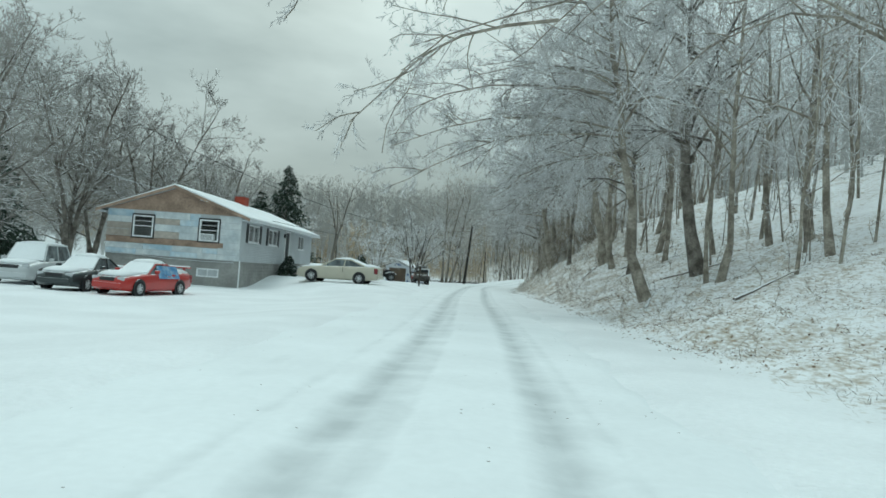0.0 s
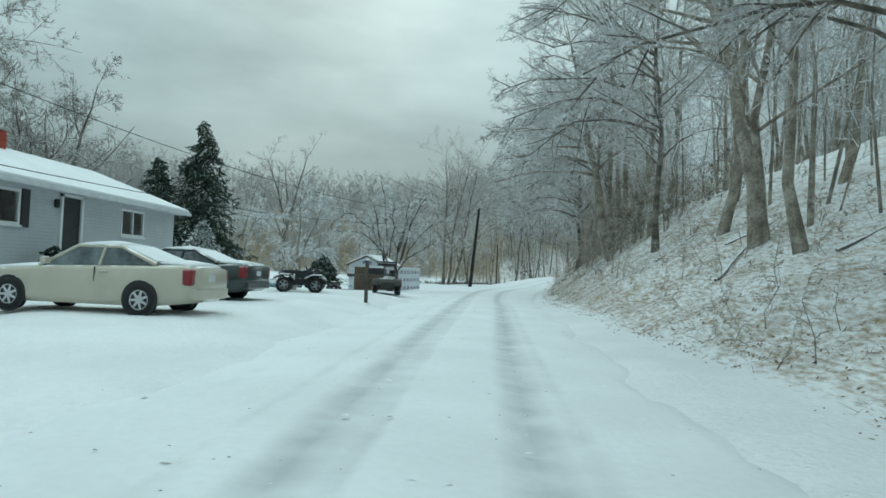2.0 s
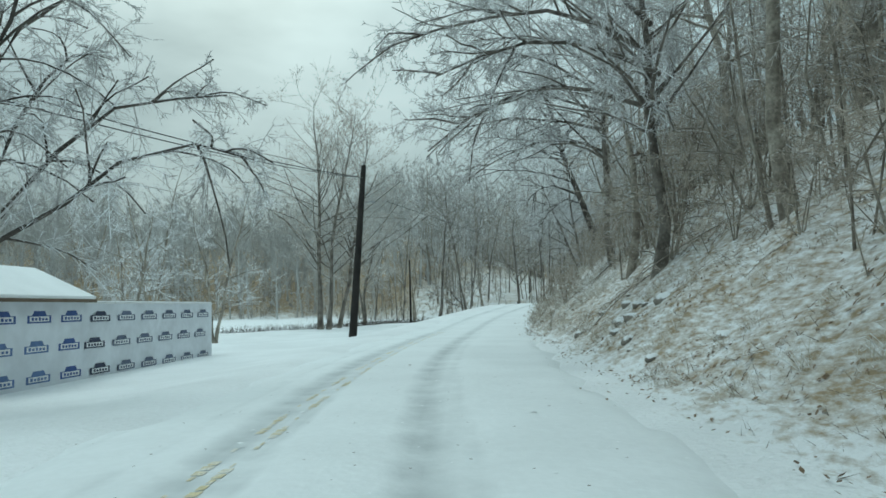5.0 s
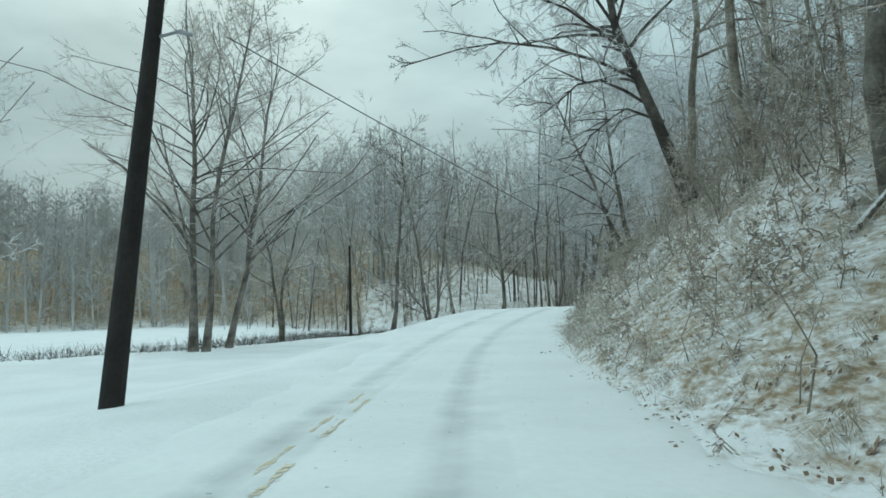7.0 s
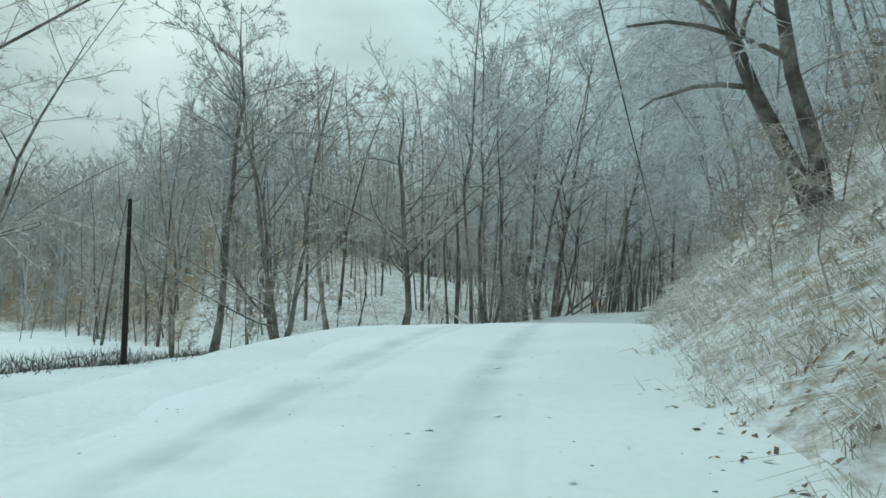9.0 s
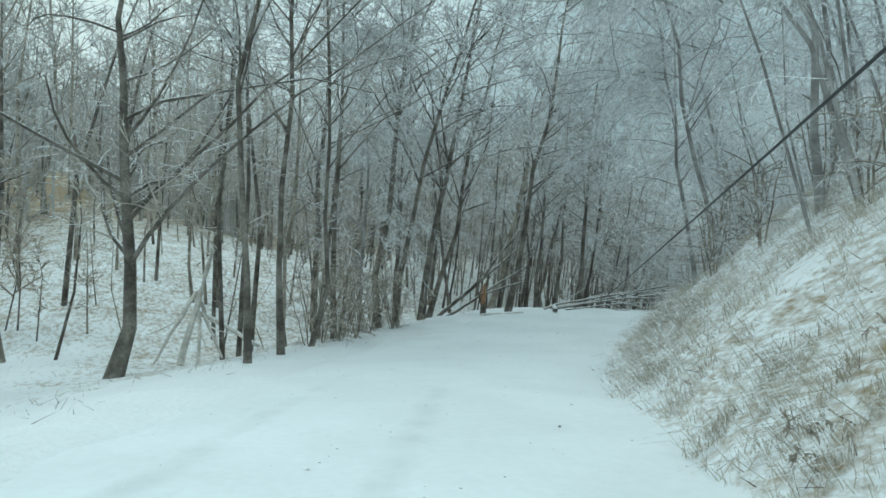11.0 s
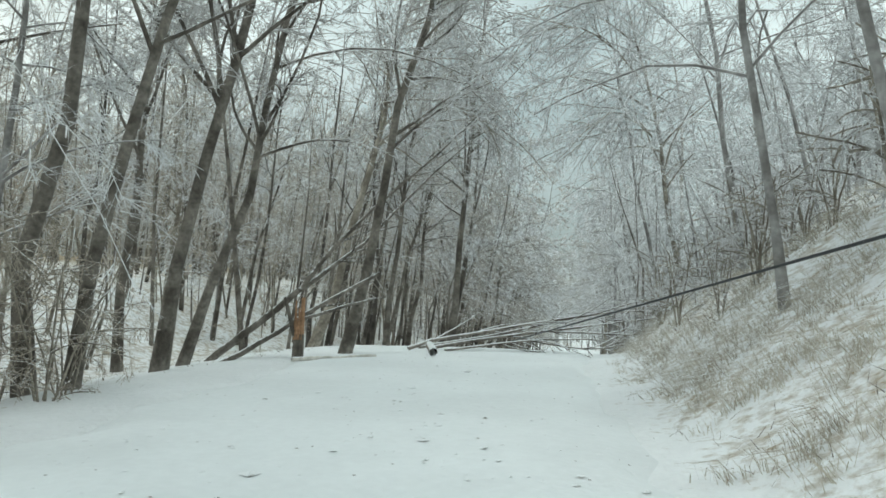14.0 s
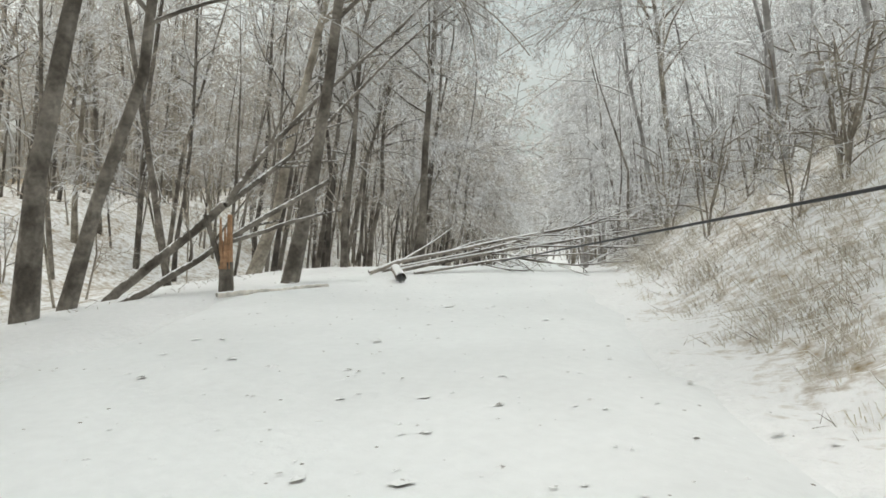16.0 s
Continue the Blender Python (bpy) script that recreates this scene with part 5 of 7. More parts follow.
def build_shed():
    ang = -7.2
    s = thing("shed", pose(-6.95, 80.3, -0.35, 0, 0, ang), "small shed clad in printed white house wrap with snowy roof", "shed")
    L, W, L2, ze, zr = 4.7, 2.8, 8.2, 2.1, 2.72
    part("wall", box(-W, 0, 0, L, 0, ze), M_shedwrap, s)
    part("gable", prism([(-W, ze), (0, ze), (-W / 2, zr)], "y", 0, 0.1), M_shedwrap, s)
    part("gable", prism([(-W, ze), (0, ze), (-W / 2, zr)], "y", L - 0.1, L), M_shedwrap, s)
    ext = part("extension", box(-W, -0.02, L + 0.003, L + L2, 0, 1.97), M_shedwrap, s, "long low white-wrapped extension")
    part("coping", box(-W - 0.03, 0.01, L + 0.01, L + L2 + 0.03, 1.97, 2.0), M_white, ext)
    part("snow_cover", box(-W, -0.03, L + 0.12, L + L2, 2.0, 2.05, 0.02), M_snow, ext)
    sl = (zr - ze) / (W / 2)
    for sgn in (1, -1):
        xe = -W / 2 + sgn * (W / 2 + 0.22)
        zz = zr - sl * abs(xe + W / 2)
        part("roof", prism([(-W / 2, zr), (xe, zz), (xe, zz + 0.07), (-W / 2, zr + 0.08)], "y", -0.25, L + 0.2), M_ply, s)
        part("roof_snow", prism([(-W / 2, zr + 0.08), (xe - sgn * 0.02, zz + 0.072), (xe - sgn * 0.02, zz + 0.15), (-W / 2, zr + 0.2)], "y", -0.23, L + 0.18, 0.02), M_snow, s, "snow on the shed roof")
    d = part("door", box(-2.35, -0.4, -0.05, 0.0, 0.12, 1.92, 0.01), M_ply, s, "brown plywood double door")
    part("door_gap", box(-1.385, -1.365, -0.056, -0.04, 0.14, 1.9), M_black, d)
    part("door_frame", join(box(-2.45, -2.36, -0.06, 0, 0.05, 2.0), box(-0.39, -0.3, -0.06, 0, 0.05, 2.0), box(-2.45, -0.3, -0.06, 0, 1.93, 2.02)), M_shedwrap, s)
    part("ramp", box(-2.4, -0.35, -0.75, 0.0, 0.0, 0.09, 0.01), M_ply, s)

    def badge(u, v, w, h, face, mat):
        # a blue house-shaped mark with a pale field
        out = [(0, 0), (w, 0), (w, h * 0.62), (w * 0.8, h * 0.62), (w * 0.72, h), (w * 0.28, h), (w * 0.2, h * 0.62), (0, h * 0.62)]
        if face == "side":
            b = part("printed_mark", prism([(u + a, v + c) for a, c in out], "x", 0.0, 0.005), mat, s)
            part("mark_field", box(0.004, 0.008, u + w * 0.09, u + w * 0.91, v + h * 0.13, v + h * 0.55), M_white, b)
            for k in range(5):
                part("print_bar", box(0.0075, 0.0095, u + w * (0.16 + k * 0.145), u + w * (0.255 + k * 0.145), v + h * 0.21, v + h * (0.47 if k in (0, 2) else 0.42)), mat, b)
        else:
            b = part("printed_mark", prism([(u + a, v + c) for a, c in out], "y", -0.005, 0.0), mat, s)
            part("mark_field", box(u + w * 0.1, u + w * 0.9, -0.008, -0.004, v + h * 0.12, v + h * 0.5), M_logopale if mat is M_logo else M_shedwrap, b)

    for row, v in enumerate((0.22, 0.88, 1.54)):
        for k in range(4):
            badge(0.1 + k * 1.22 - 0.08 * (row % 2), v, 0.84, 0.27, "side", M_logo if row == 2 or k > 2 else M_logomid)
        for k in range(6):
            badge(L + 0.3 + k * 1.32 - 0.26 * (row % 2), v - 0.02 - 0.02 * k * (row == 0), 0.92, 0.26, "side", M_logogrey if k else M_logoink)
    for v in (0.25, 1.0):
        badge(-2.78, v, 0.3, 0.26, "front", M_logopale)
        badge(-0.27, v + 0.1, 0.24, 0.26, "front", M_logo)
    badge(-1.75, 2.18, 0.7, 0.28, "front", M_logo)
    return s


build_shed()


def loft(rings, cap=True):
    bm = bmesh.new()
    vs = [[bm.verts.new(p) for p in r] for r in rings]
    n = len(rings[0])
    for a, b in zip(vs, vs[1:]):
        for i in range(n):
            bm.faces.new((a[i], a[(i + 1) % n], b[(i + 1) % n], b[i]))
    if cap:
        bm.faces.new(vs[0])
        bm.faces.new(vs[-1][::-1])
    bmesh.ops.recalc_face_normals(bm, faces=bm.faces)
    return bm


def wheel(parent, x, y, r, width, out, rim_mat, spokes=7):
    """A wheel on the side out (+1 or -1) at x, y with its axle along y."""
    bm = bmesh.new()
    prof = [(r * 0.62, -width / 2), (r * 0.93, -width / 2), (r, -width * 0.36), (r, width * 0.36), (r * 0.93, width / 2), (r * 0.62, width / 2)]
    rings = []
    for k in range(24):
        a = 2 * math.pi * k / 24
        rings.append([(x + q * math.cos(a), y + w, r + q * math.sin(a)) for q, w in prof])
    vs = [[bm.verts.new(p) for p in ring] for ring in rings]
    for i in range(24):
        for j in range(5):
            bm.faces.new((vs[i][j], vs[(i + 1) % 24][j], vs[(i + 1) % 24][j + 1], vs[i][j + 1]))
    w = part("wheel", rod((x, y - width * 0.3, r), (x, y + width * 0.3, r), r * 0.61, sides=20), M_plastic, parent)
    part("tyre", bm, M_tyre, w, smooth=True)
    rim = bmesh.new()
    yo = y + out * width * 0.42
    for k in range(spokes):
        a = 2 * math.pi * k / spokes
        rod((x + 0.1 * r * math.cos(a), yo, r + 0.1 * r * math.sin(a)), (x + 0.6 * r * math.cos(a), yo - out * 0.01, r + 0.6 * r * math.sin(a)), r * 0.11, r * 0.08, 5, rim)
    rod((x, yo - out * 0.02, r), (x, yo + out * 0.02, r), r * 0.17, r * 0.15, 12, rim)
    for k in range(20):
        a, b = 2 * math.pi * k / 20, 2 * math.pi * (k + 1) / 20
        rod((x + 0.6 * r * math.cos(a), yo, r + 0.6 * r * math.sin(a)), (x + 0.6 * r * math.cos(b), yo, r + 0.6 * r * math.sin(b)), r * 0.045, None, 5, rim)
    part("rim", rim, rim_mat, w)
    return w


def build_car(name, m, label, body_mat, length=4.9, width=1.84, height=1.46, belt=0.92, hood=0.86, boot=0.98, cabin=(-0.42, 0.24), roof=(-0.18, 0.06), snow=0.05, wheelbase=2.9, r=0.34, van=False):
    """A car with its front towards +x."""
    car = thing(name, m, label, "car", "parked vehicles")
    hl, hw = length / 2, width / 2
    fr = [-1.0, -0.985, -0.9, -0.6, -0.42, -0.1, 0.24, 0.5, 0.8, 0.94, 0.99]
    tops = np.interp(fr, [-1, -0.9, cabin[0] - 0.05, cabin[1] + 0.1, 0.85, 1.0], [boot - 0.06, boot, belt + 0.05, hood + 0.04, hood - 0.08, hood - 0.22])
    bots = np.interp(fr, [-1, -0.93, -0.8, 0.85, 0.96, 1], [0.42, 0.3, 0.2, 0.2, 0.24, 0.36])
    wids = np.interp(fr, [-1, -0.9, -0.5, 0.5, 0.9, 1.0], [0.80, 0.95, 1, 1, 0.93, 0.74])
    rings = []
    for f, zt, zb, w in zip(fr, tops, bots, wids):
        x, ww = f * hl, w * hw
        half = [(ww * 0.9, zb), (ww, zb + 0.12), (ww * 1.0, zb + (zt - zb) * 0.55), (ww * 0.97, zt - 0.1), (ww * 0.9, zt - 0.02), (ww * 0.5, zt + 0.015)]
        rings.append([(x, a, b) for a, b in half] + [(x, -a, b) for a, b in half[::-1]])
    part("body", loft(rings), body_mat, car, smooth=True)
    # greenhouse: dark glass, with a painted roof and pillars
    b0, b1, t0, t1 = cabin[0] * hl - 0.25, cabin[1] * hl + 0.2, roof[0] * hl - 0.15, roof[1] * hl
    zb, zt = belt - 0.03, height
    lower = [(b0, 0.84 * hw, boot - 0.02), (b0, -0.84 * hw, boot - 0.02), (b1, -0.86 * hw, hood + 0.02), (b1, 0.86 * hw, hood + 0.02)]
    upper = [(t0, 0.68 * hw, zt - 0.05), (t0, -0.68 * hw, zt - 0.05), (t1, -0.70 * hw, zt - 0.05), (t1, 0.70 * hw, zt - 0.05)]
    part("window_glass", loft([lower, upper]), M_frost, car, "frosted car windows")
    top = [[(x, w * hw * s, z) for x, s, z in ((t0 - 0.03, 0.7, zt - 0.06), (t0 + 0.1, 0.71, zt - 0.005), ((t0 + t1) / 2, 0.72, zt + 0.02), (t1 - 0.1, 0.72, zt), (t1 + 0.05, 0.71, zt - 0.05))] for w in (-1, -0.6, 0, 0.6, 1)]
    bm = bmesh.new()
    vv = [[bm.verts.new((p[0], p[1], p[2] + (0.02 if 0 < i < 4 else -0.03))) for p in row] for i, row in enumerate(top)]
    for a, b in zip(vv, vv[1:]):
        for i in range(4):
            bm.faces.new((a[i], b[i], b[i + 1], a[i + 1]))
    part("roof", bm, body_mat, car, smooth=True)
    for s in (1, -1):
        for p, q, rr in ((lower[0], upper[0], 0.05), (lower[3], upper[3], 0.04)):
            part("pillar", rod((p[0], s * abs(p[1]), p[2]), (q[0], s * abs(q[1]), q[2] + 0.02), rr, rr * 0.8, 6), body_mat, car)
        xm = (b0 + b1) / 2 - 0.05
        part("pillar", rod((xm, s * 0.86 * hw, belt), (xm - 0.05, s * 0.705 * hw, zt - 0.04), 0.035, None, 6), body_mat, car)
        part("roof_rail", rod((t0 - 0.03, s * 0.69 * hw, zt - 0.05), (t1 + 0.03, s * 0.71 * hw, zt - 0.05), 0.035, None, 6), body_mat, car)
    for s in (1, -1):
        for x in (wheelbase / 2 + 0.06, -wheelbase / 2 + 0.06):
            arch = bmesh.new()
            bmesh.ops.create_cone(arch, cap_ends=True, segments=22, radius1=r * 1.17, radius2=r * 1.17, depth=0.03, matrix=Matrix.Translation((x, s * (hw - 0.005), r + 0.02)) @ Matrix.Rotation(math.pi / 2, 4, "X"))
            part("wheel_arch", arch, M_plastic, car)
            wheel(car, x, s * (hw - 0.085), r, 0.22, s, M_rim)
        part("mirror", box(b1 - 0.35, b1 - 0.2, s * hw - 0.02 if s > 0 else -hw - 0.16, s * hw + 0.16 if s > 0 else -hw + 0.02, belt, belt + 0.14, 0.04, 2), body_mat, car)
        part("headlight", box(hl * 0.93, hl * 0.985, s * hw * 0.66 - 0.14, s * hw * 0.66 + 0.14, hood - 0.26, hood - 0.12, 0.03), M_lamp, car)
        part("taillight", box(-hl * 0.993, -hl * 0.9, s * hw * 0.84 - 0.09, s * hw * 0.84 + 0.09, boot - 0.42, boot - 0.08, 0.03), M_red, car, "red tail light")
        part("door_seam", box((b0 + b1) / 2 - 0.03, (b0 + b1) / 2 - 0.015, s * hw * 0.985 - 0.012, s * hw * 0.985 + 0.012, 0.32, belt - 0.03), M_black, car)
        part("door_handle", box((b0 + b1) / 2 - 0.32, (b0 + b1) / 2 - 0.12, s * hw - 0.015, s * hw + 0.02, belt - 0.14, belt - 0.1, 0.01), body_mat, car)
    part("bumper", box(-hl * 1.015, -hl * 0.93, -hw * 0.84, hw * 0.84, 0.36, 0.6, 0.05, 2), body_mat, car)
    part("bumper", box(hl * 0.93, hl * 1.005, -hw * 0.76, hw * 0.76, 0.3, 0.52, 0.05, 2), body_mat, car)
    part("grille", box(hl * 0.965, hl * 0.993, -hw * 0.4, hw * 0.4, hood - 0.3, hood - 0.14, 0.02), M_plastic, car)
    part("number_plate", box(-hl * 1.003, -hl * 0.985, -0.15, 0.15, boot - 0.35, boot - 0.21), M_fascia, car)
    # snow lying on the roof, the boot and the bonnet
    for x0, x1, z0, z1, w, nm in ((t0 + 0.0, t1 + 0.05, zt, zt, 0.62, "snow_cover"), (b1 - 0.02, hl * 0.9, hood + 0.02, hood - 0.06, 0.74, "snow_cover"), (-hl * 0.95, b0 + 0.02, boot - 0.01, boot + 0.03, 0.76, "snow_cover")):
        rings = []
        for k in range(6):
            f = k / 5
            e = math.sin(math.pi * min(max(f, 0.06), 0.94)) ** 0.4
            z = z0 + (z1 - z0) * f - 0.03
            rings.append([(x0 + (x1 - x0) * f, w * hw * c * (0.9 + 0.1 * e), z + hgt * e) for c, hgt in ((-1, 0), (-0.9, snow + 0.03), (0, snow + 0.07), (0.9, snow + 0.03), (1, 0))])
        part(nm, loft(rings), M_snow, car, "cap of fresh snow", smooth=True)
    bm = loft([[(b1 - 0.04, 0.8 * hw * c, hood + 0.05) for c in (-1, 1)] + [(b1 - 0.02, 0.8 * hw * c, hood + 0.09) for c in (1, -1)], [(t1 + 0.02, 0.66 * hw * c, zt - 0.03) for c in (-1, 1)] + [(t1 + 0.04, 0.66 * hw * c, zt + 0.01) for c in (1, -1)]])
    part("windscreen_snow", bm, M_snow, car, "snow over the windscreen")
    bm = loft([[(b0 + 0.04, 0.76 * hw * c, boot + 0.03) for c in (-1, 1)] + [(b0 + 0.02, 0.76 * hw * c, boot + 0.06) for c in (1, -1)], [(t0 - 0.02, 0.63 * hw * c, zt - 0.03) for c in (-1, 1)] + [(t0 - 0.04, 0.63 * hw * c, zt + 0.0) for c in (1, -1)]])
    part("rear_window_snow", bm, M_snow, car, "snow over the rear window")
    return car


M_beige = paint("champagne_paint", (0.50, 0.465, 0.375), 0.1)
M_darkcar = paint("dark_green_black_paint", (0.025, 0.035, 0.036), 0.1)
M_redcar = paint("red_paint", (0.42, 0.025, 0.02), 0.1)
M_whitecar = paint("white_car_paint", (0.55, 0.57, 0.58), 0.2)
build_car("car", pose(-7.9, 42.35, gz(-7.9, 42) - 0.02, 0, 0, 176), "champagne saloon car dusted with snow beside the house", M_beige, 4.98, 1.85, 1.45, belt=1.0, hood=0.93, boot=1.08, cabin=(-0.56, 0.30), roof=(-0.24, 0.05), r=0.33)
build_car("car", pose(-8.8, 48.4, gz(-8.8, 48.4) - 0.02, 0, 0, 174), "dark saloon car with snow on its roof and boot", M_darkcar, 5.0, 1.88, 1.48, belt=1.0, hood=0.93, boot=1.1, cabin=(-0.52, 0.28), roof=(-0.22, 0.06))
red_car = build_car("car", pose(-13.5, 28.6, gz(-13.5, 28.6) - 0.02, 0, 0, -102), "red coupe under thick snow, blue sheet on its side window", M_redcar, 4.4, 1.74, 1.34, snow=0.12, wheelbase=2.6, r=0.31)
for y in (-0.5, 0.5):
    part("spoiler_post", box(-2.02, -1.92, y - 0.03, y + 0.03, 0.9, 1.2, 0.01), M_redcar, red_car)
part("rear_spoiler", box(-2.12, -1.84, -0.74, 0.74, 1.18, 1.225, 0.015), M_redcar, red_car, "raised red rear spoiler")
part("snow_cover", box(-2.1, -1.86, -0.7, 0.7, 1.226, 1.27, 0.015), M_snow, red_car)
M_bluesheet = material("blue_plastic_sheet", (0.10, 0.27, 0.50), rough=0.35, vary=0.4, scale=5, fine=14, bump=0.5, dist=0.03, color2=(0.30, 0.46, 0.62))
part("window_sheet", loft([[(x, 0.90 + 0.02 * math.sin(9 * x), 0.72), (x, 0.86, 0.72), (x * 0.92, 0.64, 1.2), (x * 0.92, 0.69 + 0.02 * math.cos(11 * x), 1.23)] for x in (-1.15, -0.8, -0.45, -0.1, 0.2)]), M_bluesheet, red_car, "blue plastic sheet over the side window")
build_car("car", pose(-16.1, 28.9, gz(-16.1, 28.9) - 0.02, 0, 0, -92), "black saloon car under thick snow", M_darkcar, 4.5, 1.76, 1.4, snow=0.12, wheelbase=2.6, r=0.31)
build_car("car", pose(-19.5, 30.6, gz(-19.5, 30.6) - 0.02, 0, 0, -80), "white estate car covered in snow under the trees", M_whitecar, 4.6, 1.85, 1.78, belt=1.02, hood=0.98, boot=1.1, cabin=(-0.8, 0.3), roof=(-0.75, 0.12), snow=0.08, wheelbase=2.7)


def knobby(parent, x, y, r, width, out):
    w = wheel(parent, x, y, r, width, out, M_metal, 5)
    lug = bmesh.new()
    for k in range(16):
        a = 2 * math.pi * k / 16
        for s in (-0.25, 0.25):
            m = Matrix.Translation((x + r * math.cos(a), y + s * width, r + r * math.sin(a))) @ Matrix.Rotation(-a, 4, "Y") @ Matrix.Diagonal((0.035, width * 0.42, 0.06, 1))
            bmesh.ops.create_cube(lug, size=1, matrix=m)
    part("tread", lug, M_tyre, w)["kind"] = "stuff"


def build_side_by_side():
    """An open two-seat utility vehicle with its front towards +x."""
    v = thing("utility_vehicle", pose(-4.35, 62.2, gz(-4.35, 62) - 0.02, 0, 0, -81) @ Matrix.Diagonal((0.9, 0.9, 0.78, 1)), "muddy red side-by-side utility vehicle with snow on it", "vehicle", "parked vehicles")
    for x in (0.95, -0.95):
        for s in (1, -1):
            knobby(v, x, s * 0.62, 0.34, 0.26, s)
    part("chassis", box(-1.3, 1.2, -0.46, 0.46, 0.3, 0.62, 0.05), M_mud, v, "muddy black underbody")
    hood = loft([[(0.42, 0.6, 0.62), (0.42, 0.56, 1.06), (0.42, 0, 1.12), (0.42, -0.56, 1.06), (0.42, -0.6, 0.62)], [(0.9, 0.58, 0.6), (0.9, 0.5, 1.0), (0.9, 0, 1.05), (0.9, -0.5, 1.0), (0.9, -0.58, 0.6)],
                 [(1.22, 0.5, 0.56), (1.22, 0.42, 0.9), (1.22, 0, 0.95), (1.22, -0.42, 0.9), (1.22, -0.5, 0.56)], [(1.4, 0.36, 0.52), (1.4, 0.3, 0.78), (1.4, 0, 0.82), (1.4, -0.3, 0.78), (1.4, -0.36, 0.52)]])
    part("bonnet", hood, M_mud, v, "muddy dark bonnet")
    part("skid_plate", loft([[(1.2, -0.4, 0.3), (1.2, 0.4, 0.3), (1.2, 0.4, 0.56), (1.2, -0.4, 0.56)], [(1.42, -0.3, 0.4), (1.42, 0.3, 0.4), (1.42, 0.3, 0.6), (1.42, -0.3, 0.6)]]), M_mud, v)
    for s in (1, -1):
        # arched front mudguards
        rings = []
        for k in range(8):
            a = math.radians(20 + k * 20)
            x, z = 0.95 + 0.5 * math.cos(a), 0.42 + 0.5 * math.sin(a)
            rings.append([(x, s * 0.4, z - 0.03), (x, s * 0.4, z + 0.05), (x, s * 0.8, z + 0.02), (x, s * 0.8, z - 0.06)])
        part("mudguard", loft(rings), M_mud, v)
        rings = [[(x - 1.9, y, z) for x, y, z in r] for r in rings]
        part("mudguard", loft(rings), M_utvred, v, "red rear mudguard")
        part("headlight", box(1.28, 1.4, s * 0.29 - 0.09, s * 0.29 + 0.09, 0.68, 0.77, 0.02), M_lamp, v)
        part("seat", join(box(-0.5, 0.0, s * 0.3 - 0.24, s * 0.3 + 0.24, 0.62, 0.78, 0.05, 2), box(-0.62, -0.46, s * 0.3 - 0.24, s * 0.3 + 0.24, 0.7, 1.28, 0.05, 2)), M_plastic, v, "black bucket seat")
        part("headrest", box(-0.62, -0.48, s * 0.3 - 0.13, s * 0.3 + 0.13, 1.3, 1.52, 0.05, 2), M_plastic, v)
        part("door", loft([[(-0.62, s * 0.6, 0.45), (-0.62, s * 0.68, 0.45), (-0.62, s * 0.66, 1.1), (-0.62, s * 0.6, 1.1)], [(-0.1, s * 0.6, 0.42), (-0.1, s * 0.7, 0.42), (-0.1, s * 0.68, 0.96), (-0.1, s * 0.6, 0.96)], [(0.42, s * 0.6, 0.5), (0.42, s * 0.68, 0.5), (0.42, s * 0.66, 1.02), (0.42, s * 0.6, 1.02)]]), M_utvred, v, "red half door")
    cage = bmesh.new()
    for s in (1, -1):
        rod((0.48, s * 0.58, 1.02), (0.36, s * 0.6, 1.4), 0.028, None, 8, cage)
        rod((0.36, s * 0.6, 1.4), (0.1, s * 0.46, 1.84), 0.028, None, 8, cage)
        rod((0.1, s * 0.46, 1.84), (-0.75, s * 0.46, 1.86), 0.028, None, 8, cage)
        rod((-0.75, s * 0.46, 1.86), (-0.82, s * 0.6, 1.4), 0.028, None, 8, cage)
        rod((-0.82, s * 0.6, 1.4), (-0.85, s * 0.6, 0.8), 0.028, None, 8, cage)
    for x, z, w in ((0.1, 1.84, 0.46), (-0.75, 1.86, 0.46), (0.42, 1.22, 0.6), (-0.83, 1.3, 0.6)):
        rod((x, -w, z), (x, w, z), 0.025, None, 8, cage)
    part("roll_cage", cage, M_black, v, "black roll cage")
    part("roof", box(-0.85, 0.2, -0.54, 0.54, 1.88, 1.94, 0.025, 2), M_plastic, v)
    part("roof_rack", join(box(-0.85, 0.22, -0.56, -0.5, 1.96, 2.06, 0.02), box(-0.85, 0.22, 0.5, 0.56, 1.96, 2.06, 0.02), box(0.16, 0.22, -0.56, 0.56, 1.98, 2.06, 0.02), box(-0.86, -0.8, -0.56, 0.56, 1.98, 2.06, 0.02)), M_black, v, "black roof rack")
    part("snow_cover", box(-0.8, 0.15, -0.48, 0.48, 1.941, 2.04, 0.025, 2), M_snow, v)
    part("snow_cover", loft([[(0.46, -0.5, 1.06), (0.46, 0.5, 1.06), (0.46, 0.42, 1.12), (0.46, 0, 1.15), (0.46, -0.42, 1.12)], [(1.0, -0.4, 0.98), (1.0, 0.4, 0.98), (1.0, 0.32, 1.03), (1.0, 0, 1.06), (1.0, -0.32, 1.03)], [(1.18, -0.3, 0.92), (1.18, 0.3, 0.92), (1.18, 0.24, 0.95), (1.18, 0, 0.97), (1.18, -0.24, 0.95)]]), M_slush, v, "thin snow on the bonnet")
    part("light_bar", box(0.16, 0.24, -0.4, 0.4, 1.78, 1.84, 0.015), M_black, v)
    part("cargo_bed", join(box(-1.5, -0.75, -0.62, 0.62, 0.78, 0.84), box(-1.5, -1.45, -0.62, 0.62, 0.8, 1.08), box(-1.5, -0.75, -0.64, -0.6, 0.8, 1.08), box(-1.5, -0.75, 0.6, 0.64, 0.8, 1.08)), M_utvred, v)
    bar = bmesh.new()
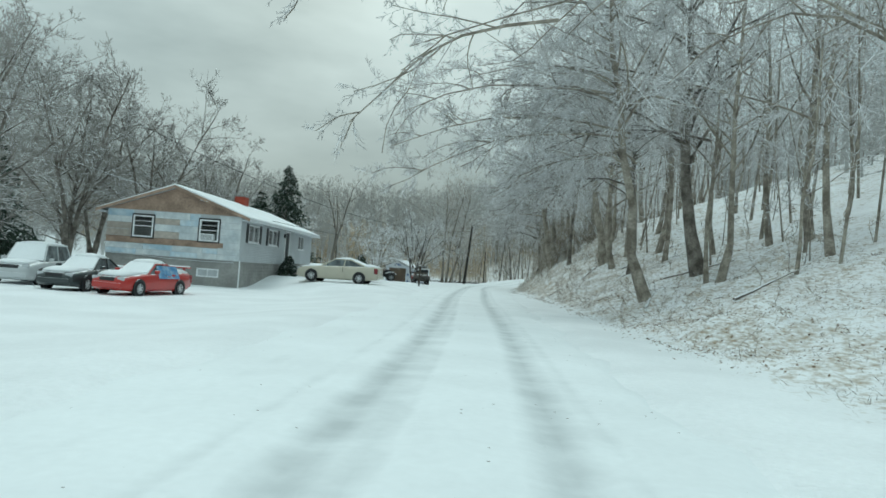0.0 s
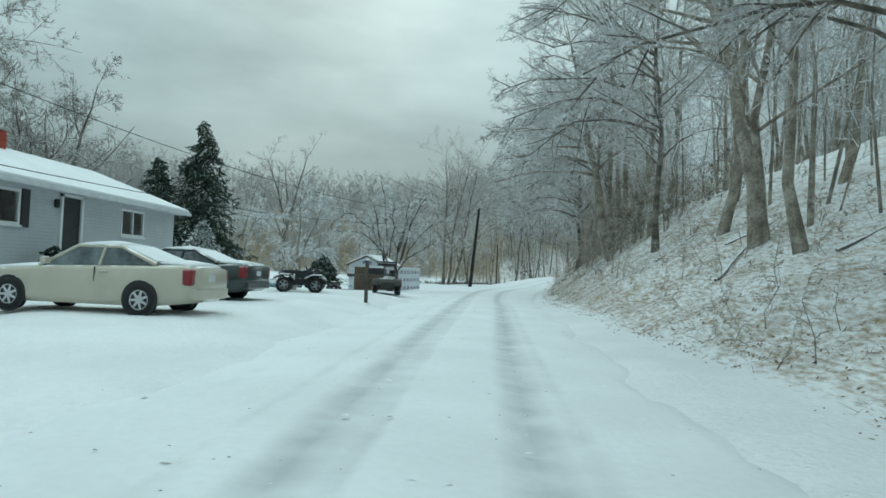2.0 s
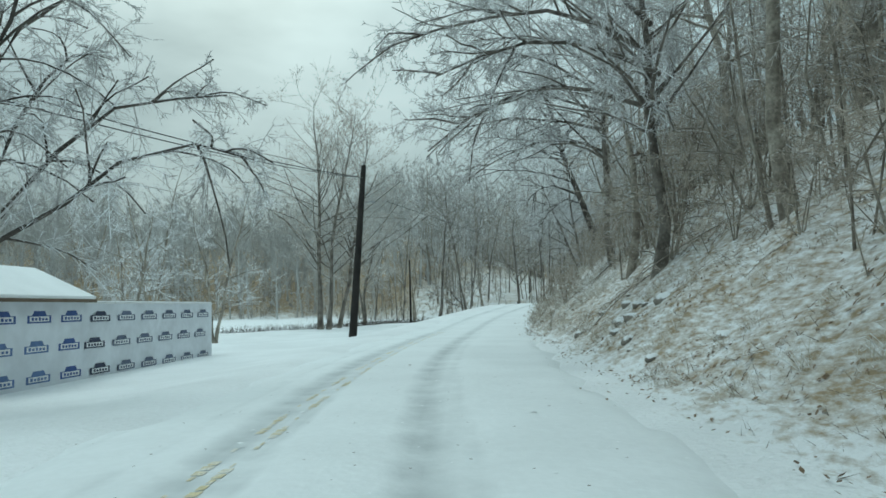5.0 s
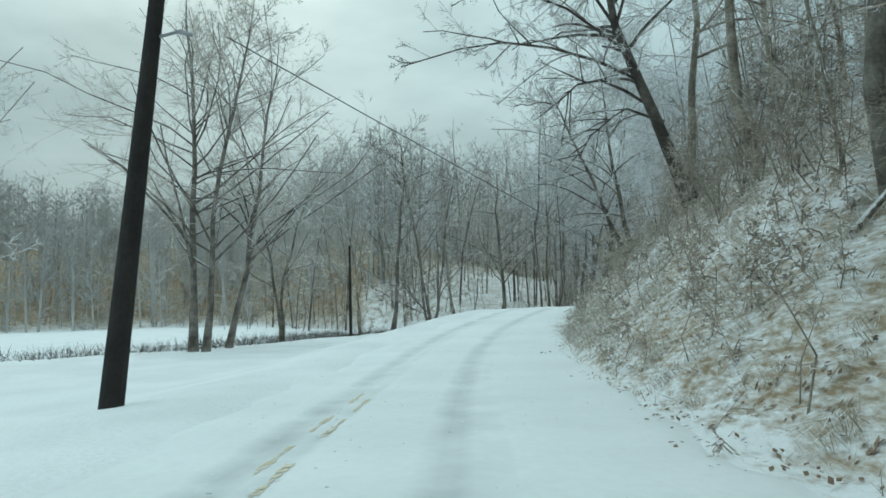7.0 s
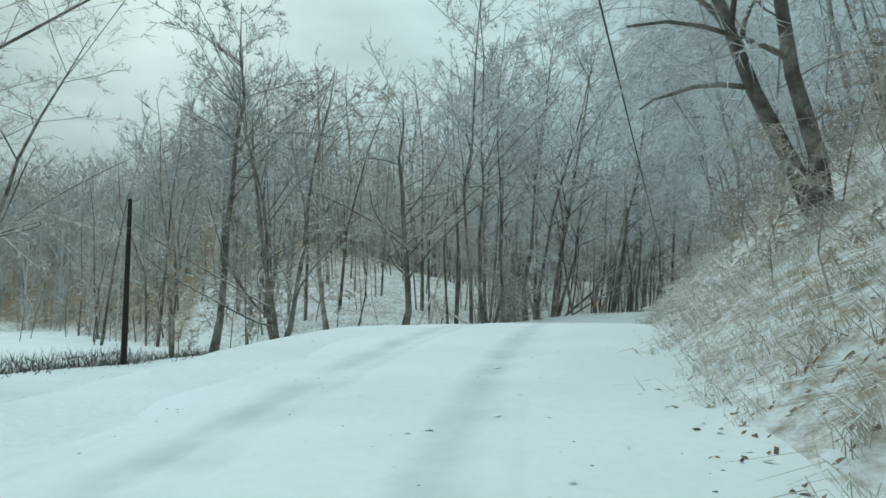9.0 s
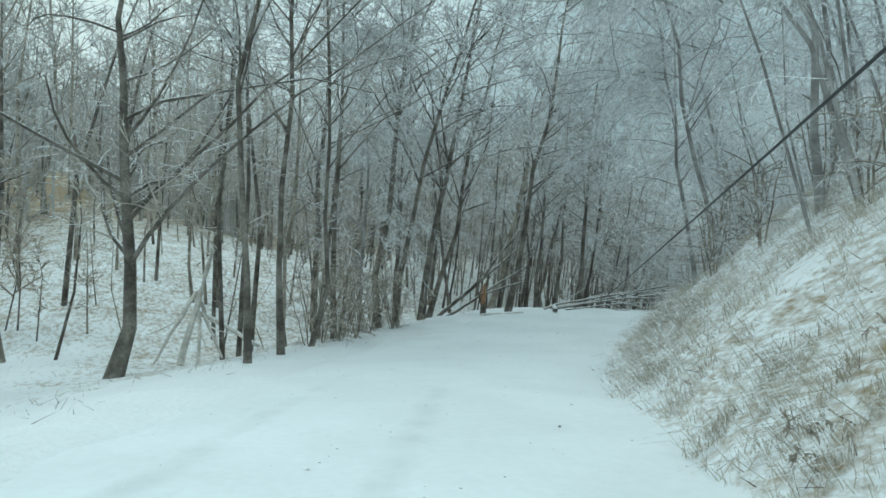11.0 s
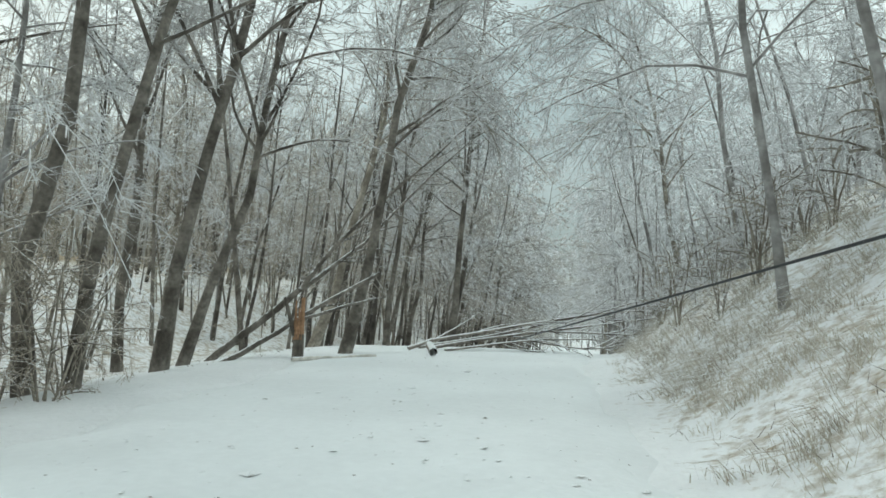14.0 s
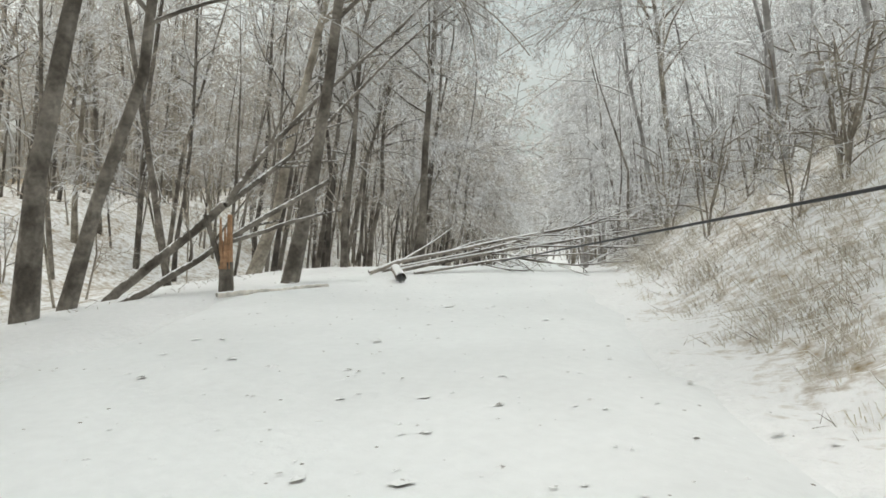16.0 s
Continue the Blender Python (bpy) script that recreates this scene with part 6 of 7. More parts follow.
    for z, w in ((0.5, 0.36), (0.74, 0.46)):
        rod((1.48, -w, z), (1.48, w, z), 0.028, None, 8, bar)
    for y in (-0.3, 0.3):
        rod((1.3, y, 0.42), (1.49, y, 0.8), 0.024, None, 8, bar)
    for s in (1, -1):
        rod((1.48, s * 0.46, 0.74), (1.2, s * 0.62, 0.9), 0.024, None, 8, bar)
    part("front_guard", bar, M_black, v)
    st = rod((0.42, 0.3, 0.95), (0.2, 0.3, 1.08), 0.02)
    for k in range(14):
        a, b = 2 * math.pi * k / 14, 2 * math.pi * (k + 1) / 14
        rod((0.2 + 0.05 * math.sin(a), 0.3 + 0.16 * math.cos(a), 1.08 + 0.15 * math.sin(a)), (0.2 + 0.05 * math.sin(b), 0.3 + 0.16 * math.cos(b), 1.08 + 0.15 * math.sin(b)), 0.015, None, 5, st)
    part("steering_wheel", st, M_black, v)
    return v


build_side_by_side()


def build_quad(m, label, scale_r=0.3):
    q = thing("quad_bike", m, label, "quad bike", "parked vehicles")
    for x in (0.62, -0.62):
        for s in (1, -1):
            knobby(q, x, s * 0.42, scale_r, 0.24, s)
    part("frame", box(-0.75, 0.75, -0.2, 0.2, 0.3, 0.6, 0.05), M_plastic, q)
    part("tank", loft([[(-0.2, 0.16, 0.58), (-0.2, 0.14, 0.8), (-0.2, -0.14, 0.8), (-0.2, -0.16, 0.58)], [(0.2, 0.2, 0.58), (0.2, 0.16, 0.9), (0.2, -0.16, 0.9), (0.2, -0.2, 0.58)], [(0.75, 0.18, 0.58), (0.75, 0.13, 0.78), (0.75, -0.13, 0.78), (0.75, -0.18, 0.58)]]), M_plastic, q)
    part("seat", box(-0.65, 0.02, -0.16, 0.16, 0.74, 0.88, 0.05, 2), M_black, q)
    for x in (0.62, -0.62):
        for s in (1, -1):
            part("mudguard", loft([[(x - 0.42, s * 0.18, 0.62), (x - 0.42, s * 0.56, 0.54), (x - 0.42, s * 0.56, 0.5), (x - 0.42, s * 0.18, 0.56)], [(x - 0.15, s * 0.18, 0.74), (x - 0.15, s * 0.58, 0.7), (x - 0.15, s * 0.58, 0.66), (x - 0.15, s * 0.18, 0.7)], [(x + 0.2, s * 0.18, 0.74), (x + 0.2, s * 0.58, 0.7), (x + 0.2, s * 0.58, 0.66), (x + 0.2, s * 0.18, 0.7)], [(x + 0.42, s * 0.18, 0.6), (x + 0.42, s * 0.56, 0.5), (x + 0.42, s * 0.56, 0.46), (x + 0.42, s * 0.18, 0.54)]]), M_plastic, q)
            part("snow_cover", box(x - 0.16, x + 0.22, s * 0.38 - 0.17, s * 0.38 + 0.17, 0.715, 0.75, 0.012), M_snow, q)
    rack = bmesh.new()
    for x in (0.45, 0.6, 0.75, 0.9, -0.5, -0.65, -0.8, -0.95):
        rod((x, -0.4, 0.86), (x, 0.4, 0.86), 0.012, None, 5, rack)
    for y in (-0.4, 0.4):
        rod((0.4, y, 0.86), (0.95, y, 0.86), 0.014, None, 5, rack)
        rod((-0.45, y, 0.86), (-1.0, y, 0.86), 0.014, None, 5, rack)
        rod((0.6, y * 0.5, 0.6), (0.6, y * 0.5, 0.86), 0.014, None, 5, rack)
        rod((-0.7, y * 0.5, 0.6), (-0.7, y * 0.5, 0.86), 0.014, None, 5, rack)
    part("luggage_rack", rack, M_black, q)
    hb = rod((0.3, 0, 0.8), (0.2, 0, 1.04), 0.03)
    rod((0.2, -0.36, 1.06), (0.2, 0.36, 1.06), 0.016, None, 6, hb)
    part("handlebar", hb, M_black, q)
    return q


build_quad(pose(-6.9, 55.3, gz(-6.9, 55.3) - 0.02, 0, 0, 12), "black quad bike dusted with snow in the yard")
build_quad(pose(-11.2, 74.6, gz(-11.2, 74.6) - 0.02, 0, 0, 150), "small dark quad bike far back in the yard", 0.25)


def build_letterbox():
    p = thing("letterbox_post", pose(-3.8, 52.75, gz(-3.8, 52.75) - 0.02, 0, 0, 0), "weathered wooden post with a dark letterbox on its arm", "letterbox")
    part("post", box(-0.06, 0.06, -0.06, 0.06, -0.2, 1.55, 0.008), M_post, p)
    part("arm", box(-0.72, 0.62, -0.05, 0.05, 0.94, 1.05, 0.008), M_post, p)
    part("brace", rod((0.05, 0, 0.72), (0.26, 0, 0.96), 0.035, None, 4), M_post, p)
    bx = part("letterbox", loft([[(x, y, 1.07 + z) for y, z in ((-0.1, 0), (0.1, 0), (0.1, 0.14), (0.07, 0.22), (0, 0.25), (-0.07, 0.22), (-0.1, 0.14))] for x in (0.07, 0.62)]), M_plastic, p, "dark metal letterbox")
    part("flap", box(0.62, 0.635, -0.09, 0.09, 1.09, 1.26, 0.004), M_black, bx)
    part("snow_cap", box(-0.07, 0.07, -0.07, 0.07, 1.55, 1.61, 0.02, 2), M_snow, p)
    part("snow_cap", box(0.09, 0.6, -0.06, 0.06, 1.31, 1.35, 0.015), M_snow, p)


build_letterbox()


def build_boat(m, label, length=5.2, mat=None):
    b = thing("boat", m, label, "boat", "boats in the yard")
    rings = []
    for f in np.linspace(0, 1, 9):
        w = 0.85 * (1 - f**3.2) + 0.02
        rings.append([(length * (f - 0.5), y * w, 0.3 + z + 0.25 * f**2.5) for y, z in ((1, 0.55), (0.92, 0.2), (0.45, 0.0), (-0.45, 0.0), (-0.92, 0.2), (-1, 0.55))])
    part("hull", loft(rings), mat or M_hull, b, smooth=True)
    rings = [[(length * (f - 0.5) * 0.98, y * (0.84 * (1 - f**3.2) + 0.01), 0.83 + z * (1 - f**4) + 0.25 * f**2.5) for y, z in ((1, 0), (0.6, 0.14), (0, 0.2), (-0.6, 0.14), (-1, 0))] for f in np.linspace(0, 1, 9)]
    part("snow_cover", loft(rings), M_snow, b, "snow filling and covering the boat", smooth=True)
    for x in (-length * 0.3, length * 0.15):
        part("cradle", box(x - 0.05, x + 0.05, -0.6, 0.6, -0.05, 0.32), M_post, b)
    return b


build_boat(pose(-13.6, 62.2, gz(-13.6, 62.2), 0, 0, 8), "boat hull covered with snow on a cradle", 6.4)
build_boat(pose(-12.6, 71.2, gz(-12.6, 71.2) - 0.18, 0, 0, -6) @ Matrix.Diagonal((0.85, 0.9, 0.6, 1)), "low upturned skiff under snow and tarpaulin", 4.2, M_tarp)
build_boat(pose(-15.2, 79.6, gz(-15.2, 79.6) - 0.12, 0, 0, 4) @ Matrix.Diagonal((1, 1, 0.75, 1)), "pale flat boat under snow", 5.0, M_hull)


def build_mower():
    """A walk-behind mower left beside the shed."""
    m = thing("lawn_mower", pose(-10.55, 79.2, gz(-10.55, 79.2) - 0.01, 0, 0, 35), "dark walk-behind mower dusted with snow beside the shed", "mower")
    part("deck", loft([[(x, y * w, z) for y, z in ((-1, 0.14), (1, 0.14), (0.86, 0.32), (-0.86, 0.32))] for x, w in ((-0.42, 0.24), (-0.3, 0.32), (0.2, 0.34), (0.42, 0.22))]), M_plastic, m)
    part("engine", rod((0, 0, 0.3), (0, 0, 0.56), 0.19, 0.15, 12), M_mud, m)
    part("snow_cover", box(-0.16, 0.16, -0.14, 0.14, 0.555, 0.6, 0.02, 2), M_snow, m)
    bar = bmesh.new()
    for y in (-0.22, 0.22):
        rod((-0.38, y, 0.28), (-1.05, y, 0.95), 0.016, None, 6, bar)
    rod((-1.05, -0.22, 0.95), (-1.05, 0.22, 0.95), 0.018, None, 6, bar)
    part("handle", bar, M_black, m)
    for x in (-0.34, 0.34):
        for y in (-0.34, 0.34):
            part("wheel", rod((x, y - 0.03, 0.12), (x, y + 0.03, 0.12), 0.12, None, 14), M_tyre, m)


build_mower()
board = part("board", box(-1.3, 1.3, -0.12, 0.12, 0, 0.05, 0.006), M_ply, None, "", pose(-9.7, 78.7, gz(-9.7, 78.7), 0, 0, -4))
tagged(board, "weathered plank lying before the shed door", "board")


def cable(name, points, sag, r, label, mat=None):
    p, q = Vector(points[0]), Vector(points[1])
    f = np.linspace(0, 1, 25)[:, None]
    path = np.array(p) * (1 - f) + np.array(q) * f - np.array([0, 0, 1.0]) * sag * 4 * f * (1 - f)
    v, fc = tubes(path[None], np.full((1, 25), r), 6)
    return tagged(new(name, mesh_of(name, v, fc.tolist(), mat or M_black, True)), label, "cable", "overhead lines")


def build_pole(m, height, r, label, lean):
    p = thing("utility_pole", m, label, "utility pole", "utility poles")
    part("shaft", rod((0, 0, -0.3), (lean[0], lean[1], height), r, r * 0.62, 14), M_pole, p)
    top = Vector((lean[0], lean[1], height))
    if r > 0.15:
        at = Vector((lean[0], lean[1], height)) * 0.77
        part("bracket", join(rod(at, at + Vector((0.5, -0.1, 0.1)), 0.03, None, 8), rod(at + Vector((0.5, -0.1, 0.1)), at + Vector((0.72, -0.14, 0.02)), 0.05, 0.035, 8)), M_metal, p, "short steel bracket")
    part("insulator", join(rod(top + Vector((0, 0, -0.02)), top + Vector((0, 0, 0.2)), 0.05, 0.03, 8), rod(top + Vector((-0.16, 0, -0.5)), top + Vector((0.16, 0, -0.5)), 0.03, None, 8)), M_metal, p)
    return p


build_pole(pose(-0.76, 100.6, gz(-0.76, 100.6)), 8.3, 0.2, "dark leaning timber utility pole at the roadside", (0.65, 0.6))
build_pole(pose(2.8, 138.0, gz(2.8, 138)), 6.3, 0.12, "slender grey pole standing in the field", (0.0, 0.05))
P_TOP = (-0.1, 101.2, gz(-0.76, 100.6) + 7.7)
cable("overhead_cable", (P_TOP, (-22.5, 45.0, 9.7)), 2.2, 0.018, "black overhead cable from the pole towards the house")
cable("overhead_cable", ((-12.75, 44.0, 3.85), (P_TOP[0], P_TOP[1], P_TOP[2])), 1.35, 0.014, "lower black service cable to the house")
cable("overhead_cable", ((-33.5, 53.6, 8.6), (-15.2, 39.3, 4.42)), 0.25, 0.022, "snow-coated service wire running in to the gable", M_fascia)
cable("fallen_cable", ((1.0, 101.2, 6.5), (31.8, 146.2, 2.08)), 0.06, 0.012, "slack black cable dragged down along the road")


# ---- conifers ----
M_needlesnow = material("snow_laden_needles", (0.16, 0.20, 0.17), rough=0.7, vary=0.4, scale=1.0, fine=9, bump=0, snow=0.75, color2=(0.05, 0.07, 0.055))
def conifer(x, y, height, radius, seed, label, droop=0.25, dens=1.0, mat=None):
    rng = np.random.default_rng(seed)
    t = thing("conifer", pose(x, y, gz(x, y) - 0.1), label, "conifer", "conifers")
    part("trunk", rod((0, 0, -0.2), (0, 0, height * 0.97), height * 0.014 + 0.05, 0.02, 8), M_barkdark, t)
    n = int(300 * dens)
    f = rng.uniform(0.05, 0.98, n)
    az = rng.uniform(0, 6.283, n)
    ln = radius * (1 - f) ** 0.85 * rng.uniform(0.65, 1.12, n) + 0.18
    st = np.linspace(0, 1, 4)[None, :, None]
    out = np.stack([np.cos(az), np.sin(az), np.full(n, 0.12)], 1)
    paths = np.stack([np.zeros(n), np.zeros(n), f * height], 1)[:, None] + ln[:, None, None] * (out[:, None] * st - np.array([0, 0, droop + 0.12]) * st**2)
    p2, r2, l2 = sprout(paths, np.full((n, 4), 0.03), 12, rng, 0.12, 1.0, 55, ln * 0.36, -0.3, 2, 0.5)
    p3, r3, l3 = sprout(p2, r2, 4, rng, 0.1, 1.0, 45, l2 * 0.5, -0.25, 2, 0.5)
    vb, fb = ribbons(paths, np.full(n, 0.05), rng)
    vc, fc = ribbons(p2, np.full(len(p2), 0.10), rng)
    vd, fd = ribbons(p3, np.full(len(p3), 0.085), rng)
    o = new("crown", mesh_of("crown", np.r_[vb, vc, vd], np.r_[fb, fc + len(vb), fd + len(vb) + len(vc)].tolist(), mat or M_needle))
    o.parent = t
    return t


conifer(-22.3, 82.5, 13.4, 4.9, 41, "tall dark spruce with snow on its boughs")
conifer(-24.5, 79.5, 9.8, 4.4, 42, "shorter dark spruce behind the house")
conifer(-18.8, 74.5, 4.6, 2.6, 43, "low spreading pine weighed down by snow", 0.45, 0.8, M_needlesnow)
conifer(-28, 38.5, 9.5, 3.8, 44, "dark green pine beside the parked cars", 0.3)
conifer(-14.6, 93, 3.4, 2.3, 45, "small dark evergreen behind the shed", 0.35, 0.7)
conifer(-12.5, 47.7, 1.5, 0.9, 46, "dark clipped shrub beside the doorstep", 0.3, 0.35)


# ---- single trees of the yard and field ----
def lone(name, seed, x, y, label, **kw):
    PLACED.append((x, y))
    turn = kw.pop("turn", 0.0)
    return plant(name, tree_meshes(seed, **kw), x, y, turn, 1.0, label, "tree", "", 0.05)


M_wound = material("fresh_cut_wood", (0.52, 0.27, 0.12), rough=0.8, vary=0.35, scale=5, fine=22, bump=0.3)
fruit_tree = lone("tree", 51, -6.2, 78.3, "twin-stemmed fruit tree with drooping snowy twigs by the shed", height=6.8, trunk_r=0.19, spread=0.45, limbs=20, first=0.4, angle=50, bend=-0.35, fork=1, splay=0.2, dense=1.1, twig=0.014, barkmat=M_barkdark, bough_r=0.055, bough_len=2.3,
     boughs=[((0, 0, 1.2), (5.0, 0.2, 4.4)), ((0.8, 0, 2.4), (3.2, -1.0, 7.2)), ((0, 0, 2.0), (-3.0, 0.3, 5.4)), ((-0.2, 0, 2.6), (-1.0, 1.3, 8.0)), ((0, 0, 1.8), (-3.6, -1.4, 3.9)), ((0.6, 0, 2.2), (1.4, 2.4, 6.8)), ((0.7, 0, 2.0), (4.4, 1.6, 5.8)), ((0, 0, 2.4), (0.8, -2.6, 6.0)), ((0.3, 0, 2.6), (2.0, 0.6, 8.0))])
part("sawn_wound", box(-0.13, 0.13, -0.27, -0.16, 0.38, 0.78, 0.05, 2), M_wound, fruit_tree, "fresh orange wound where a limb was cut")
lone("tree", 52, -4.8, 124.6, "tall slender field tree with upswept limbs", height=19, trunk_r=0.25, spread=0.5, limbs=36, first=0.16, angle=52, bend=0.02, barkmat=M_barkbrown, twigmat=M_twigbeige, twig=0.022, dense=0.9, fuzz=4)
lone("tree", 53, -4.1, 124.0, "tall slender field tree leaning outward", height=18, trunk_r=0.21, spread=0.46, limbs=30, first=0.22, angle=50, bend=0.03, lean=(0.08, 0), barkmat=M_barkbrown, twigmat=M_twigbeige, twig=0.022, dense=0.9, fuzz=4)
lone("tree", 54, -3.5, 126.6, "slender field tree leaning towards the road", height=17, trunk_r=0.2, spread=0.42, limbs=30, first=0.25, angle=46, bend=0.04, lean=(0.12, 0.02), barkmat=M_barkbrown, twigmat=M_twigbeige, twig=0.022, dense=0.9, fuzz=4)
ditch_tree = lone("tree", 55, -1.8, 136.5, "low-forked field tree at the ditch", height=13, trunk_r=0.19, spread=0.5, limbs=26, first=0.28, angle=56, bend=0.0, fork=1, splay=0.18, fork_at=0.3, barkmat=M_barkbrown, twigmat=M_twigbeige, twig=0.022, dense=0.9, fuzz=4)
rng_root = np.random.default_rng(77)
for k in range(9):
    az = 6.28 * k / 9 + rng_root.uniform(-0.25, 0.25)
    reach = rng_root.uniform(0.9, 1.7)
    st = np.linspace(0, 1, 6)
    px, py = -1.8 + np.cos(az) * reach * st, 136.5 + np.sin(az) * reach * st
    pz = np.minimum(ground_z(px, py) + 0.10 * (1 - st), gz(-1.8, 136.5) + 0.32 * (1 - st) ** 2) - 0.03 * st
    pz[0] = gz(-1.8, 136.5) + 0.3
    v, fc = tubes(np.stack([px + 1.8, py - 136.5, pz - (gz(-1.8, 136.5) - 0.05)], 1)[None] + np.cumsum(rng_root.normal(0, 0.03, (1, 6, 3)), 1), np.linspace(0.11, 0.025, 6)[None], 6)
    root = new("root", mesh_of("root", v, fc.tolist(), M_barkdark, True))
    root.parent = ditch_tree
    root["label"] = "bare root washed out by the ditch"
lone("tree", 56, 5.8, 140.6, "field tree with an open crown", height=15, trunk_r=0.2, spread=0.36, limbs=22, first=0.4, angle=48, bend=0.12, barkmat=M_barkbrown, twigmat=M_twiggrey, twig=0.028)
lone("tree", 57, 8.5, 138.7, "bushy roadside tree branching near the ground", height=12.5, trunk_r=0.17, spread=0.45, limbs=34, first=0.12, angle=56, bend=0.06, fork=2, splay=0.16, barkmat=M_barkbrown, twigmat=M_twiggrey, twig=0.028, fuzz=5)
lone("tree", 58, 11.2, 145.5, "straight bare tree at the roadside", height=14, trunk_r=0.16, spread=0.3, limbs=18, first=0.4, angle=45, bend=0.1)
lone("tree", 59, 13.9, 140.2, "old knobbly tree with a sawn limb", height=11, trunk_r=0.2, spread=0.5, limbs=26, first=0.25, angle=58, bend=0.02, barkmat=M_barkbrown, twigmat=M_twigbeige)
lone("tree", 60, -17.6, 89.8, "bare yard tree forking into upright limbs", height=12, trunk_r=0.3, spread=0.3, limbs=24, first=0.45, angle=36, bend=0.08, fork=2, splay=0.16, fork_at=0.32, barkmat=M_barkbrown, twigmat=M_twigbeige, twig=0.022)
lone("tree", 61, -7.7, 57.2, "small spreading yard tree under snow", height=4.3, trunk_r=0.11, spread=0.5, limbs=30, first=0.2, angle=54, bend=-0.16, fork=3, splay=0.3, dense=1.1, twig=0.018, twigmat=M_twigpale)
for sd, x, y, h, lean in ((62, -30, 51, 17, 0.05), (63, -26.5, 57, 16, 0.0), (64, -34, 46, 18, -0.03), (65, -33, 60, 16, 0.04), (66, -38, 55, 17, 0.0), (67, -24.5, 66, 13, 0.03), (68, -40, 68, 15, 0), (69, -27, 33, 15, 0.1)):
    lone("tree", sd, x, y, "broad old tree behind the house with icy limbs", height=h * 0.86, trunk_r=0.32, spread=0.46, limbs=42, first=0.16, angle=50, bend=0.0, fork=2, splay=0.24, lean=(lean, 0), dense=1.3, twig=0.03, barkmat=M_barkbrown, twigmat=M_twiggrey, fuzz=5)
for sd, x, y, h in ((70, -9, 108, 9), (71, -14, 112, 11), (72, -20, 118, 12), (73, -11, 101, 6.5), (74, -27, 104, 12), (75, -32, 118, 13), (76, -24, 96, 10)):
    lone("tree", sd, x, y, "bare field tree with snowy twigs", height=h, trunk_r=0.15, spread=0.4, limbs=18, first=0.2, angle=48, bend=0.05, fork=1, twigmat=M_twigpale)

# the wood beside the climb: trunks that stand out
for sd, x, y, h, r, ln in ((80, 16.5, 138.0, 16, 0.10, (0.02, 0.02)), (81, 17.5, 139.4, 17, 0.11, (0.0, 0.03)), (82, 18.6, 141.2, 15, 0.09, (0.03, 0.0)), (83, 20.8, 149, 16, 0.18, (0.05, -0.03)), (84, 22.6, 146.9, 17, 0.2, (0.10, -0.05)),
                           (85, 23.1, 146.6, 16, 0.16, (0.2, -0.1)), (114, 24.9, 148.4, 17, 0.21, (0.12, -0.06)), (86, 29.5, 149.6, 17, 0.2, (0.16, -0.10)), (87, 25.6, 149.4, 15, 0.16, (0.2, -0.14)), (88, 24.95, 151.3, 16, 0.15, (0.04, -0.02)), (89, 37.2, 154.9, 16, 0.2, (0.03, -0.02)), (90, 34.6, 155.2, 14, 0.14, (0.1, -0.1)), (91, 20.0, 143.6, 15, 0.13, (0.05, 0))):
    lone("tree", sd, x, y, "dark wood-edge tree leaning over the road", height=h, trunk_r=r * 0.78, spread=0.3, limbs=22, first=0.3, angle=46, bend=-0.02, lean=ln, dense=1.15, barkmat=M_barkbrown)

# trees right of the climb whose icy boughs hang over the road
for sd, x, y, h, ln in ((95, 24.8, 131.0, 13, (-0.12, 0.1)), (96, 29.5, 137.5, 13, (-0.14, 0.12)), (97, 36.0, 143.0, 14, (-0.12, 0.1)), (98, 20.5, 121.5, 12, (-0.12, 0.08)), (99, 43.0, 149.5, 14, (-0.1, 0.1)), (94, 29.6, 134.2, 12, (-0.1, 0.04)), (112, 30.6, 139.6, 11, (-0.16, 0.1))):
    lone("tree", sd, x, y, "tree bowed over the road under pale ice", height=h, trunk_r=0.08, barkmat=M_barkpale, spread=0.42, limbs=26, first=0.3, angle=54, bend=-0.32, lean=ln, twigmat=M_twigpale,
         boughs=[((0, 0, h * f), (-reach * 0.75, reach * 0.6 + off, h * f + up)) for f, reach, off, up in ((0.58, 4.5, -2.0, -0.3), (0.7, 6.0, 1.0, 0.6), (0.8, 5.0, -1.0, 1.0), (0.9, 4.5, 2.0, 0.8))], bough_r=0.032, twig=0.016, dense=1.2)
